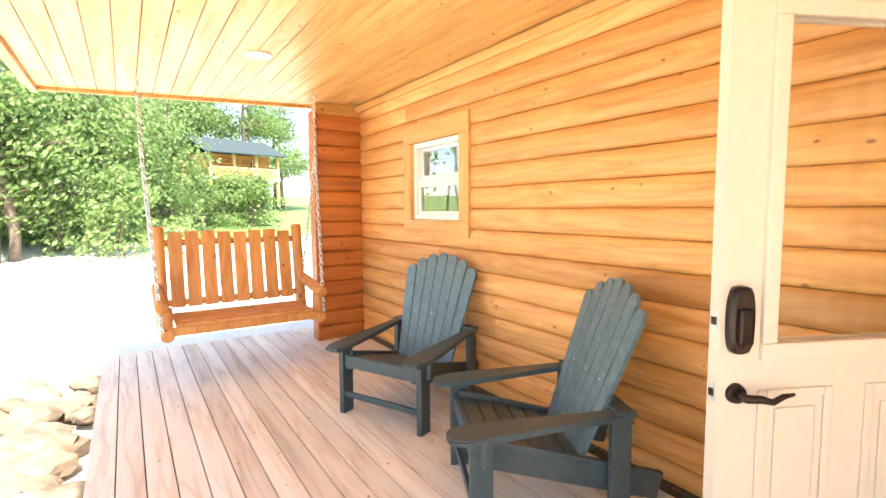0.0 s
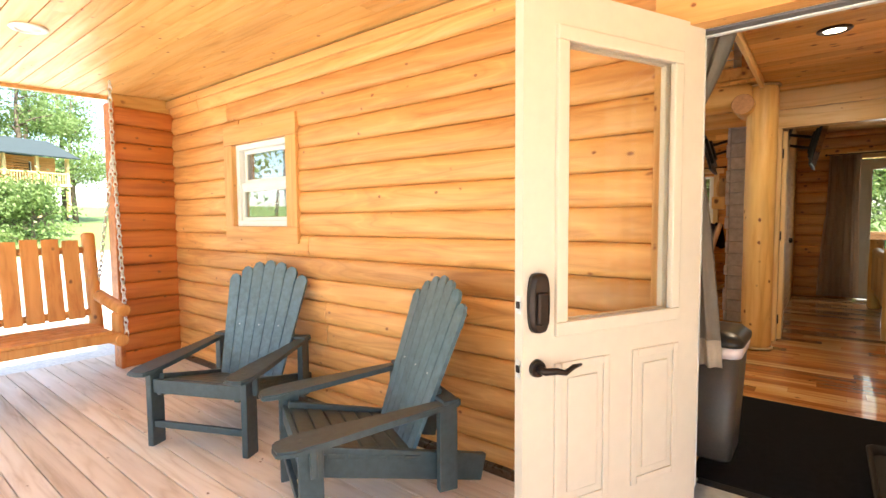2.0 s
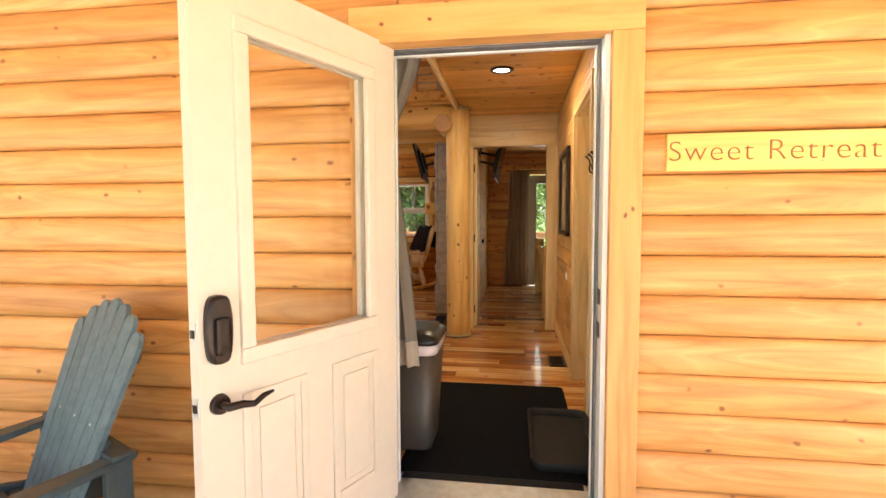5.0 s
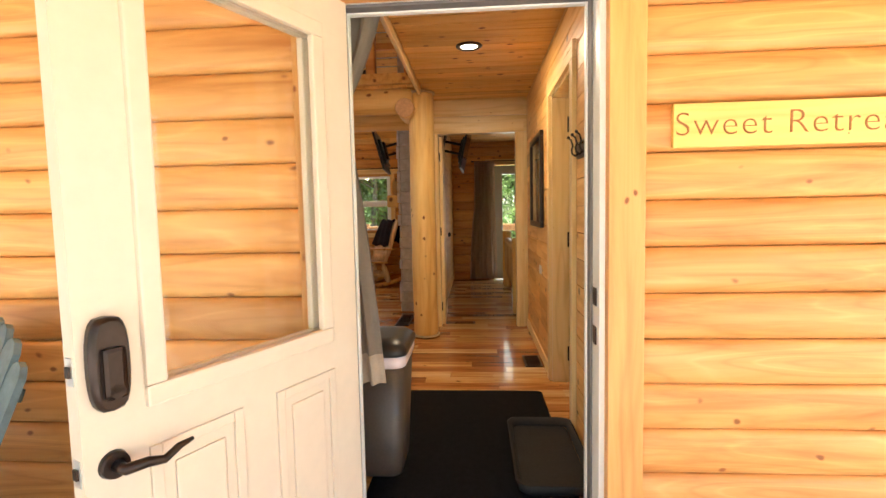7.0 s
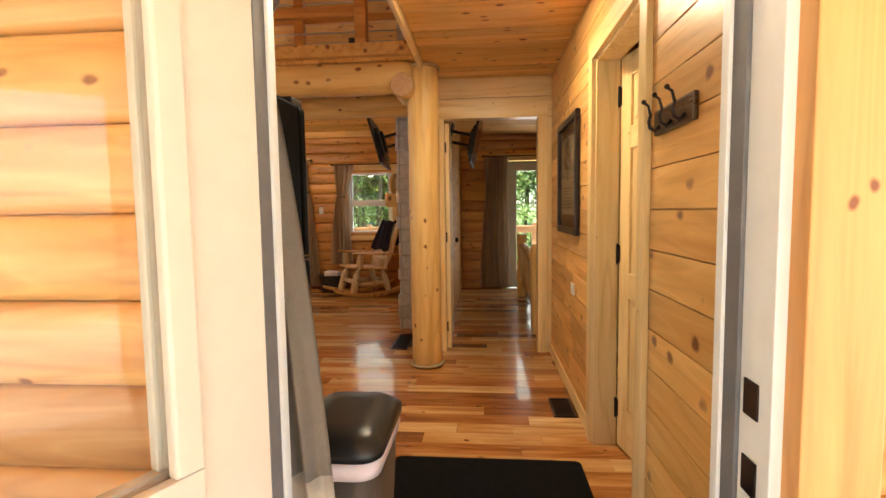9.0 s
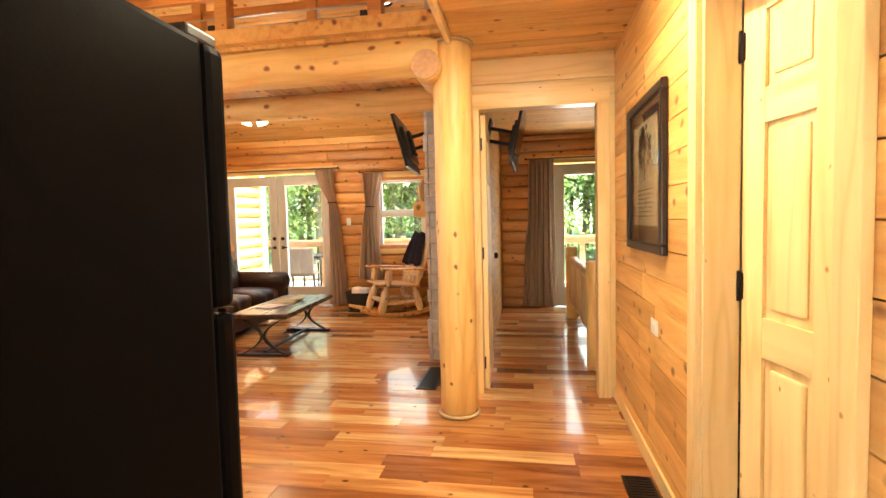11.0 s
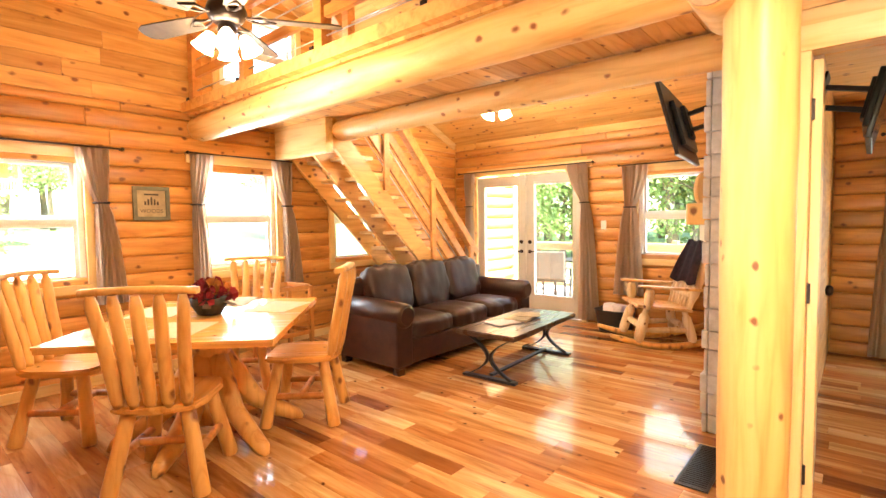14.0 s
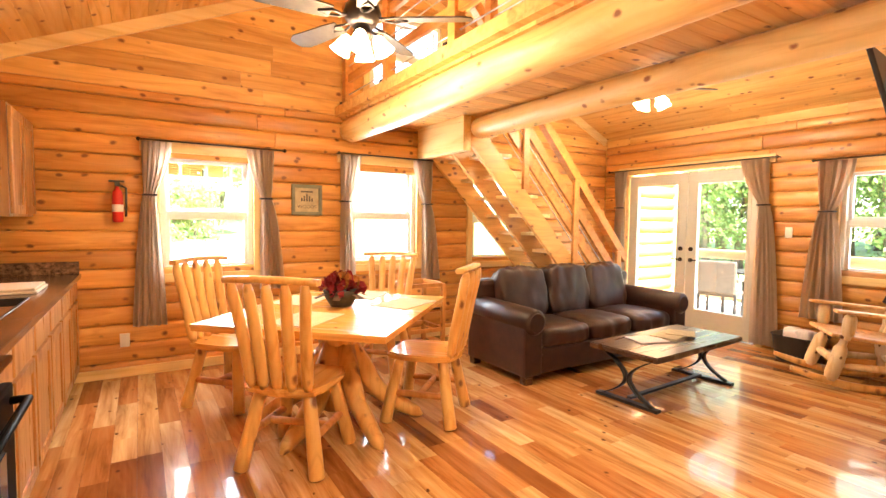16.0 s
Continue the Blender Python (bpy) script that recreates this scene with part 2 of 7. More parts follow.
RUBBER = plain("black rubber", (0.012, 0.0115, 0.012), 0.6, vary=0.3, scale=60, bump=0.25, gloss=0.25)
MAT_BLACK = plain("black carpet mat", (0.009, 0.0085, 0.009), 0.95, vary=0.5, scale=240, bump=0.9, gloss=0.08)
SEAL = plain("grey weather strip", (0.16, 0.15, 0.15), 0.6)
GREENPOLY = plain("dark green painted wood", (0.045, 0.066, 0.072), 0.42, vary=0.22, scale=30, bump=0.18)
# the chair's green made paler: sunlight on the backs put into the colour
GREEN_SUNLIT = plain("green painted slats with sunlight in the colour", (0.115, 0.172, 0.195), 0.40, vary=0.25, scale=22, bump=0.2)
FRIDGE = plain("black fridge enamel", (0.003, 0.0026, 0.0026), 0.40, vary=0.2, scale=160, bump=0.10, gloss=0.02)
FABRIC = cloth("taupe curtain cloth", (0.70, 0.57, 0.45), 0.50)
# darker copy of the curtain cloth: the entry's shade is put into its colour
FABRIC_SHADED = cloth("curtain cloth darkened for shade", (0.36, 0.30, 0.245), 0.2)
HEM = plain("pale curtain hem", (0.70, 0.58, 0.46), 0.9, vary=0.08, scale=220, bump=0.3)
CAN = plain("brown trash can plastic", (0.085, 0.066, 0.055), 0.42, 0.15, vary=0.1, scale=90)
LINER = plain("white bin liner", (0.80, 0.66, 0.66), 0.5, vary=0.05)
BLACKP = plain("black plastic", (0.015, 0.015, 0.016), 0.35, vary=0.2)
SCREEN = plain("dark tv screen", (0.006, 0.006, 0.007), 0.12, vary=0.1, bump=0.0)
IRON = plain("black iron", (0.03, 0.024, 0.02), 0.45, 0.6, vary=0.3)
LEATHER = plain("dark brown leather", (0.034, 0.011, 0.006), 0.40, vary=0.45, scale=9, bump=0.9)
STONE = plain("pale grey stacked stone", (0.60, 0.61, 0.635), 0.85, vary=0.18, scale=14, bump=0.8)
GRANITE = plain("brown granite", (0.20, 0.105, 0.058), 0.14, vary=0.95, scale=34, bump=0.02)
PAPER = plain("printed paper", (0.42, 0.33, 0.20), 0.7, vary=0.2)
MATBOARD = plain("brown picture mount", (0.045, 0.022, 0.015), 0.6, vary=0.5, scale=25)
INK = plain("dark ink", (0.05, 0.035, 0.025), 0.7)
RED = plain("red enamel", (0.55, 0.02, 0.015), 0.3, vary=0.05)
GREYFRAME = plain("grey green picture frame", (0.16, 0.16, 0.11), 0.6, vary=0.2)
WOVEN = plain("straw place mat", (0.60, 0.46, 0.28), 0.85, vary=0.2, scale=140, bump=0.5)
FAN = plain("grey brown fan blade", (0.10, 0.075, 0.055), 0.45, vary=0.2)
WICKER = plain("brown wicker", (0.055, 0.042, 0.03), 0.75, vary=0.4, scale=90, bump=0.8)
BLANKET = plain("dark wool blanket", (0.035, 0.010, 0.014), 0.95, vary=0.7, scale=22, bump=0.6)
CLOTH = plain("white and pink towels", (0.70, 0.62, 0.62), 0.9, vary=0.12, scale=60, bump=0.5)
BURN = plain("burnt lettering", (0.33, 0.12, 0.03), 0.7)
BEDDING = plain("taupe bed cover", (0.26, 0.20, 0.14), 0.9, vary=0.2, scale=60, bump=0.4)
OUTLET = plain("white switch plate", (0.78, 0.76, 0.72), 0.4, vary=0.03)
GLASS = clear_glass("window glass", (0.97, 0.98, 0.97), 0.04)
PORCHGLASS = clear_glass("mirroring window glass", (0.75, 0.78, 0.76), 0.30)
DOORGLASS = clear_glass("door glass", (0.96, 0.97, 0.96), 0.02)
LAMP_ON = glow("lit frosted glass", (1.0, 0.80, 0.50), 3.6)
CAN_ON = glow("lit recessed lamp", (1.0, 0.86, 0.62), 4.5)
ROCK = plain("tan field stone", (0.22, 0.165, 0.11), 0.9, vary=0.35, scale=5, bump=0.8)
BARK = plain("grey brown bark", (0.16, 0.12, 0.085), 0.95, vary=0.35, scale=12, bump=0.9)
ROOF = plain("green metal roof", (0.035, 0.05, 0.05), 0.8, 0.0, vary=0.1)


def leaf_material(name, a, b2):
    m, t, b = nodes_of(name, 0.5)
    g = t.nodes.new("ShaderNodeNewGeometry")
    c = ramp(t, g.outputs["Random Per Island"], [(0.0, a), (1.0, b2)])
    t.links.new(c, b.inputs["Base Color"])
    tl = t.nodes.new("ShaderNodeBsdfTranslucent")
    t.links.new(c, tl.inputs["Color"])
    mx = t.nodes.new("ShaderNodeMixShader")
    mx.inputs[0].default_value = 0.55
    t.links.new(b.outputs[0], mx.inputs[1])
    t.links.new(tl.outputs[0], mx.inputs[2])
    t.links.new(mx.outputs[0], t.nodes["Material Output"].inputs["Surface"])
    return m


LEAF = leaf_material("sunlit leaves", (0.12, 0.20, 0.05), (0.33, 0.43, 0.16))


# ---- building helpers ----
def part(name, bm, mat, parent=None, label="", kind=""):
    """Links a bmesh as one mesh object under a thing or a part."""
    me = bpy.data.meshes.new(name)
    bm.normal_update()
    bm.to_mesh(me)
    bm.free()
    me.materials.append(mat)
    ob = new(name, me)
    ob.parent = parent
    return tagged(ob, label, kind=kind)


def thing(name, label, category, group="", at=(0, 0, 0), rz=0.0):
    ob = new(name)
    ob.empty_display_size = 0.1
    ob.matrix_basis = pose(*at, 0, 0, rz)
    return tagged(ob, label, category, group)


def setting(name, label, category):
    return tagged(new(name), label, category, kind="structure")


def box(bm, a, b, bevel=0.0, turn=None):
    lo, hi = [min(p, q) for p, q in zip(a, b)], [max(p, q) for p, q in zip(a, b)]
    m = Matrix.LocRotScale([(p + q) / 2 for p, q in zip(lo, hi)], None, [q - p for p, q in zip(lo, hi)])
    g = bmesh.ops.create_cube(bm, size=1.0, matrix=(turn @ m) if turn else m)
    if bevel:
        es = list({e for v in g["verts"] for e in v.link_edges})
        bmesh.ops.bevel(bm, geom=es, offset=bevel, segments=2, affect="EDGES", profile=0.6)
    return bm


def boxed(a, b, bevel=0.0, turn=None):
    return box(bmesh.new(), a, b, bevel, turn)


def rings(bm, rows, closed=True, cap=True):
    """Skins a list of rings of points."""
    made = [[bm.verts.new(p) for p in r] for r in rows]
    n = len(made[0])
    for a, b in zip(made, made[1:]):
        for i in range(n if closed else n - 1):
            j = (i + 1) % n
            f = bm.faces.new((a[i], a[j], b[j], b[i]))
            f.smooth = True
    if cap and closed:
        bm.faces.new(made[0][::-1])
        bm.faces.new(made[-1])
    return bm


def tube(bm, pts, radii, seg=10, wobble=0.0):
    """A round bar through points, tapered by radii, a little uneven."""
    pts = [Vector(p) for p in pts]
    if not hasattr(radii, "__len__"):
        radii = [radii] * len(pts)
    rows = []
    for i, p in enumerate(pts):
        d = (pts[min(i + 1, len(pts) - 1)] - pts[max(i - 1, 0)]).normalized()
        side = d.orthogonal().normalized() if abs(d.z) > 0.95 else d.cross(Vector((0, 0, 1))).normalized()
        up = side.cross(d)
        rows.append([])
        for k in range(seg):
            a = math.tau * k / seg
            r = radii[i] * (1 + wobble * noise.noise((p + side * math.cos(a) + up * math.sin(a)) * 3.1))
            rows[-1].append(p + (side * math.cos(a) + up * math.sin(a)) * r)
    return rings(bm, rows)


def tubed(pts, radii, seg=10, wobble=0.0):
    return tube(bmesh.new(), pts, radii, seg, wobble)


def pole(p, q, r, seg=12, steps=6, wobble=0.06, taper=1.0):
    """A peeled log between two points with eased ends."""
    p, q = Vector(p), Vector(q)
    pts, rad = [p], [r * 0.82]
    for i in range(steps + 1):
        u = i / steps
        e = min(1.0, 0.02 + u * 0.96) if 0 < i < steps else (0.02 if i == 0 else 0.98)
        pts.append(p.lerp(q, e))
        rad.append(r * (1 + (taper - 1) * u))
    pts.append(q)
    rad.append(r * taper * 0.82)
    return tubed(pts, rad, seg, wobble)


def lathe(bm, profile, at=(0, 0, 0), seg=24, sx=1.0, sy=1.0):
    x, y, z = at
    rows = [[(x + r * sx * math.cos(math.tau * k / seg), y + r * sy * math.sin(math.tau * k / seg), z + h) for k in range(seg)] for r, h in profile]
    return rings(bm, rows)


def board_poly(bm, outline, z0, z1):
    """A flat board of any outline, between two heights."""
    lo, hi = [bm.verts.new((x, y, z0)) for x, y in outline], [bm.verts.new((x, y, z1)) for x, y in outline]
    n = len(lo)
    bm.faces.new(lo[::-1])
    bm.faces.new(hi)
    for i in range(n):
        bm.faces.new((lo[i], lo[(i + 1) % n], hi[(i + 1) % n], hi[i]))
    return bm


def wall_core(name, label, axis, a, b, z0, z1, lo, hi, openings, mat):
    """A wall's core between planes a and b, from lo to hi, with openings that go through."""
    bm = bmesh.new()
    cuts = sorted({lo, hi, *[c for o in openings for c in o[:2]]})
    for p, q in zip(cuts, cuts[1:]):
        mid, z = (p + q) / 2, z0
        for o in sorted((o for o in openings if o[0] < mid < o[1]), key=lambda o: o[2]):
            if o[2] > z:
                box(bm, (a, p, z) if axis == "y" else (p, a, z), (b, q, o[2]) if axis == "y" else (q, b, o[2]))
            z = o[3]
        if z1 > z:
            box(bm, (a, p, z) if axis == "y" else (p, a, z), (b, q, z1) if axis == "y" else (q, b, z1))
    return tagged(part(name, bm, mat), label, "wall", kind="structure")


def log_mesh(length, h, d):
    bm = bmesh.new()
    n = 9
    prof = [(0.0, 0.0)] + [(d * (0.46 + 0.54 * math.sin(math.pi * i / n) ** 0.75), h * (0.5 - 0.5 * math.cos(math.pi * i / n))) for i in range(n + 1)] + [(0.0, h)]
    rows = []
    steps = max(2, int(length / 0.45))
    off = random.random() * 50
    for s in range(steps + 1):
        x = length * s / steps
        w = 1 + 0.05 * noise.noise((x * 1.3, off, 0))
        ease = 0.93 if s in (0, steps) else 1.0
        rows.append([(x, py * w * ease, pz) for py, pz in prof])
        if s == 0:
            rows.append([(min(0.012, length * 0.1), py * w, pz) for py, pz in prof])
        if s == steps - 1:
            rows.append([(length - min(0.012, length * 0.1), py * w, pz) for py, pz in prof])
    return rings(bm, rows)


def logs(parent, out, plane, lo, hi, z0, rows, h, d, openings, mat, longest=4.2, low=-9.0, high=9.0):
    """Courses of half-round logs on a wall, cut at the openings and butt-jointed."""
    out = Vector(out)
    along = out.cross(Vector((0, 0, 1)))
    sign = 1 if (along.x + along.y) > 0 else -1
    for r in range(rows):
        za, zb = max(low, z0 + r * h), min(high, z0 + (r + 1) * h)
        spans = [(lo, hi)]
        for o in openings:
            if o[2] < (za + zb) / 2 < o[3]:
                spans = [piece for p, q in spans for piece in ((p, min(q, o[0])), (max(p, o[1]), q)) if piece[1] - piece[0] > 0.03]
        for p, q in spans:
            cuts = [p]
            while q - cuts[-1] > longest:
                cuts.append(cuts[-1] + random.uniform(1.6, longest))
                if q - cuts[-1] < 0.4:
                    cuts[-1] = q - 0.6
            cuts.append(q)
            for c0, c1 in zip(cuts, cuts[1:]):
                ob = part("log", log_mesh(c1 - c0 - 0.002, zb - za - 0.0015, d), mat, parent)
                start = c0 if sign > 0 else c1
                at = Vector((plane, start, za)) if abs(out.x) > 0.5 else Vector((start, plane, za))
                rot = Matrix((along, out, Vector((0, 0, 1)))).transposed().to_4x4()
                ob.matrix_basis = Matrix.Translation(at) @ rot


def planks(bm, lo, hi, across_lo, across_hi, width, put, gap=0.004, cut=3.0):
    """Tongue-and-groove boards: put(l0, l1, a0, a1) adds one board to bm."""
    a = across_lo
    while a < across_hi - 0.01:
        b = min(a + width, across_hi)
        l = lo
        while l < hi - 0.01:
            e = min(hi, l + random.uniform(0.55, 1.0) * cut)
            if hi - e < 0.3:
                e = hi
            put(l, e - 0.001, a + gap / 2, b - gap / 2)
            l = e
        a = b


# ---- plan ----
DZ = -0.17                      # porch deck
XO, XI = 3.95, 4.13             # porch wall, outer and inner face
YH = 0.89                       # hall's side wall
XBW = 7.46                      # wall with the bedroom door
YL = 6.645                      # window wall, inner face
XB = 11.06                      # rear wall, inner face
YM = 1.95                       # wall between bedroom and living room
HC = 2.41                       # hall ceiling
RX, RZ, SL = 7.6, 4.13, 0.437   # ridge and slope
LOGH, LOGP = 0.1615, -0.033     # course of logs, and where the lowest one begins


def roof_z(x):
    return RZ - SL * abs(x - RX)


DOOR = (1.0, 1.905, -0.05, 2.0)
PWIN = (4.70, 5.48, 1.17, 1.86)
W1, W2, W3 = (5.27, 6.05, 0.88, 1.95), (7.03, 7.83, 0.90, 1.98), (8.62, 9.32, 0.88, 1.95)
GW = (7.25, 8.15, 2.80, 3.62)
FD, W4, BD = (4.47, 6.27, -0.05, 2.07), (2.98, 3.74, 0.88, 1.95), (0.25, 1.13, -0.05, 2.06)

# ---- structure ----
pw = wall_core("wall_porch", "orange stained half-log wall beside the porch", "y", 4.0, 4.08, DZ, 2.66, -2.2, YL + 0.05, [DOOR, PWIN], PLANK_Y)
lw = wall_core("wall_windows", "varnished pine log wall with windows and gable planks", "x", YL + 0.05, YL + 0.16, DZ, 2.47, 3.45, XB + 0.2, [W1, W2, W3], PLANK_X)
bw = wall_core("wall_rear", "varnished pine log wall with glazed doors", "y", XB + 0.05, XB + 0.16, DZ, 2.62, -2.2, YL + 0.05, [FD, W4, BD], PLANK_Y)

# gable planks above the logs
gset = setting("wall_gable", "knotty pine plank gable above the log wall", "wall")
z = 2.47
while z < RZ:
    zt = min(z + 0.145, RZ)
    half = (RZ - z) / SL
    l = RX - half
    while l < RX + half - 0.02:
        e = min(RX + half, l + random.uniform(1.0, 2.6))
        for p, q in (((l, min(e, GW[0])), (max(l, GW[1]), e)) if GW[2] < (z + zt) / 2 < GW[3] else ((l, e),)):
            if q - p > 0.03:
                part("plank", boxed((p, YL + 0.02, z + 0.0015), (q - 0.001, YL + 0.05, zt - 0.0015), 0.002), PLANK_X, gset)
        l = e
    z = zt
gb = bmesh.new()
for p, q, s, e in ((3.4, GW[0], 2.47, RZ + 0.1), (GW[1], XB + 0.3, 2.47, RZ + 0.1), (GW[0], GW[1], 2.47, GW[2]), (GW[0], GW[1], GW[3], RZ + 0.1)):
    box(gb, (p, YL + 0.052, s), (q, YL + 0.16, e))
tagged(part("wall_gable_back", gb, PLANK_XI), "plain board backing of the gable", "wall", kind="structure")

# roof slopes, boards running along the house
for name, x0, x1 in (("ceiling_front", XI - 0.2, RX), ("ceiling_back", RX, XB + 0.4)):
    bm = bmesh.new()
    ang = -math.atan(SL) if x0 < RX - 1 else math.atan(SL)
    base = Matrix.Translation((x0, 0, roof_z(x0))) @ Matrix.Rotation(ang, 4, "Y")
    planks(bm, -2.2, YL + 0.05, 0, (x1 - x0) / math.cos(ang), 0.14, lambda l0, l1, a0, a1: box(bm, (a0, l0, 0), (a1, l1, 0.02), turn=base))
    box(bm, (-0.02, -2.3, 0.022), ((x1 - x0) / math.cos(ang) + 0.05, YL + 0.3, 0.08), turn=base)
    tagged(part(name, bm, PLANK_Y), "sloping knotty pine board ceiling", "ceiling", kind="structure")
bm = bmesh.new()
for x0, x1 in ((XI, RX), (XB, RX)):
    L = abs(x1 - x0) / math.cos(math.atan(SL))
    box(bm, (0, YL - 0.012, -0.10), (L, YL + 0.022, 0.0), turn=Matrix.Translation((x0, 0, roof_z(x0))) @ Matrix.Rotation(-math.atan(SL) if x1 > x0 else math.pi + math.atan(SL), 4, "Y") @ Matrix.Diagonal((1, 1, 1 if x1 > x0 else -1, 1)))
tagged(part("trim_gable", bm, TRIM_X), "pine trim board along the sloping ceiling", "trim", kind="structure")

# hall, bedroom and party walls
hall = setting("wall_hall", "pine plank wall of the entry hall", "wall")
CL = (4.98, 5.76, -0.01, 2.03)
bmw = bmesh.new()
for p, q, s, e in ((XI - 0.05, CL[0], 0, 2.6), (CL[1], XBW + 0.1, 0, 2.6), (CL[0], CL[1], CL[3], 2.6)):
    box(bmw, (p, YH - 0.10, s), (q, YH - 0.022, e))
part("backing", bmw, PLANK_X, hall)
bmw = boxed((CL[0] - 0.4, YH - 0.9, 0), (CL[1] + 0.4, YH - 0.88, 2.6))
part("closet_back", bmw, PLANK_X, hall)
for p, q, s, e in ((CL[0] - 0.001, CL[0] + 0.018, 0, CL[3]), (CL[1] - 0.018, CL[1] + 0.001, 0, CL[3]), (CL[0] + 0.018, CL[1] - 0.018, CL[3] - 0.018, CL[3])):
    part("jamb", boxed((p, YH - 0.115, s), (q, YH + 0.002, e), 0.002), TRIM, hall)
z = 0.0
while z < HC:
    zt = min(HC + 0.02, z + 0.14)
    spans = [(XI, CL[0]), (CL[1], XBW)] if z < CL[3] - 0.05 else [(XI, XBW)]
    for p, q in spans:
        cut = p + random.uniform(0.35, 0.8) * (q - p) if q - p > 1.2 else q
        for u, v in ((p, cut), (cut, q)):
            if v - u > 0.02:
                ob = part("plank", boxed((u + 0.0005, YH - 0.02, z + 0.002), (v - 0.0005, YH, zt - 0.002), 0.0025), PLANK_X, hall)
    z = zt
bwall = setting("wall_bedroom", "pine plank partition with the bedroom doorway", "wall")
for p, q, s, e in ((YH - 0.02, 1.01, 0, 2.06), (1.82, YM + 0.0, 0, 2.06)):
    part("backing", boxed((XBW + 0.012, p, s), (XBW + 0.10, q, e)), TRIM, bwall)
part("backing", boxed((XBW + 0.012, -2.2, 0), (XBW + 0.10, YH - 0.02, 2.5)), TRIM, bwall)
for s, e in ((2.06, 2.235), (2.235, HC)):
    part("plank", boxed((XBW - 0.008, YH, s + 0.002), (XBW + 0.10, YM - 0.02, e - 0.002), 0.003), TRIM_Y, bwall)
mid = setting("wall_party", "pine plank wall between bedroom and living room", "wall")
part("backing", boxed((XBW, YM - 0.09, 0), (XB + 0.05, YM - 0.02, RZ)), PLANK_X, mid)
z = 0.0
while z < 2.6:
    part("plank", boxed((XBW + 0.1, YM - 0.018, z + 0.002), (XB, YM, z + 0.138), 0.0025), PLANK_X, mid)
    z += 0.14
up = setting("wall_loft", "plank wall above the hall ceiling", "wall")
part("backing", boxed((XI - 0.1, YM - 0.06, HC + 0.03), (6.88, YM - 0.02, 4.1)), PLANK_X, up)
part("fascia", boxed((XI, YM - 0.018, HC - 0.06), (6.92, YM + 0.012, HC + 0.22), 0.006), TRIM_X, up)

# hall and bedroom ceilings
bm = bmesh.new()
planks(bm, YH - 0.02, YM - 0.02, XI - 0.1, XBW + 0.02, 0.135, lambda l0, l1, a0, a1: box(bm, (a0, l0, HC), (a1, l1, HC + 0.02)), gap=0.008)
box(bm, (XI - 0.1, YH - 1.0, HC + 0.022), (XBW, YM - 0.02, HC + 0.06))
tagged(part("ceiling_hall", bm, PLANK_Y), "flat pine board ceiling over the hall", "ceiling", kind="structure")
bm = bmesh.new()
planks(bm, -2.2, YM - 0.09, XBW + 0.1, XB + 0.05, 0.135, lambda l0, l1, a0, a1: box(bm, (a0, l0, 2.47), (a1, l1, 2.49)))
box(bm, (XBW - 0.05, -2.3, 2.492), (XB + 0.1, YM - 0.09, 2.53))
tagged(part("ceiling_bedroom", bm, PLANK_Y), "pine board ceiling of the bedroom", "ceiling", kind="structure")
bm = bmesh.new()
planks(bm, 6.93, 8.08, YM - 0.02, YL + 0.02, 0.135, lambda l0, l1, a0, a1: box(bm, (l0, a0, 2.425), (l1, a1, 2.45)), cut=9)
box(bm, (6.87, YM, 2.452), (8.12, YL + 0.02, 2.545))
tagged(part("loft_floor", bm, PLANK_XI), "pine board loft walkway above the beams", "floor", kind="structure")
for name, a, b in (("wall_side", (3.9, -2.3, DZ), (XB + 0.3, -2.2, RZ)),):
    tagged(part(name, boxed(a, b), PLANK_X), "plain plank end wall", "wall", kind="structure")

# skirting
bm = bmesh.new()
box(bm, (4.13, YL - 0.015, 0), (XB, YL + 0.02, 0.085), 0.004)
tagged(part("baseboard", bm, TRIM_X), "pine skirting board under the window wall", "trim", kind="structure")
bm = bmesh.new()
box(bm, (CL[1] + 0.09, YH, 0.001), (XBW, YH + 0.014, 0.085), 0.004)
tagged(part("baseboard", bm, TRIM_X), "pine skirting board of the hall", "trim", kind="structure")

# porch ceiling, slightly sloping, fascia and wall mould
PX = 1.13
pc = bmesh.new()
tilt = math.atan2(0.11, XO - PX)
pbase = Matrix.Translation((PX, 0, 2.31)) @ Matrix.Rotation(-tilt, 4, "Y")
planks(pc, -3.0, 6.86, 0, (XO - PX) / math.cos(tilt), 0.14, lambda l0, l1, a0, a1: box(pc, (a0, l0, 0), (a1, l1, 0.02), turn=pbase), gap=0.007, cut=4.5)
box(pc, (-0.1, -3.1, 0.022), ((XO - PX) + 0.1, 6.9, 0.10), turn=pbase)
tagged(part("ceiling_porch", pc, PORCH_CEIL), "knotty pine tongue-and-groove porch ceiling", "ceiling", kind="structure")
bm = boxed((PX - 0.05, -3.1, 2.27), (PX, 6.95, 2.44), 0.004)
tagged(part("fascia", bm, PORCH_TRIM_X), "stained fascia board along the porch eave", "trim", kind="structure")
bm = bmesh.new()
box(bm, (0, 6.86, -0.03), (2.84, 6.90, 0.12), 0.004, turn=pbase)
tagged(part("fascia", bm, PORCH_TRIM), "stained fascia board at the porch end", "trim", kind="structure")
bm = boxed((XO - 0.03, -2.2, 2.335), (XO + 0.04, 6.75, 2.405), 0.01)
tagged(part("trim_porch", bm, PORCH_TRIM_X), "stained moulding between porch wall and ceiling", "trim", kind="structure")
bm = boxed((XO - 0.03, -2.2, DZ), (XO + 0.04, 0.86, DZ + 0.05), 0.006)
box(bm, (XO - 0.03, 2.07, DZ), (XO + 0.04, 6.70, DZ + 0.05), 0.006)
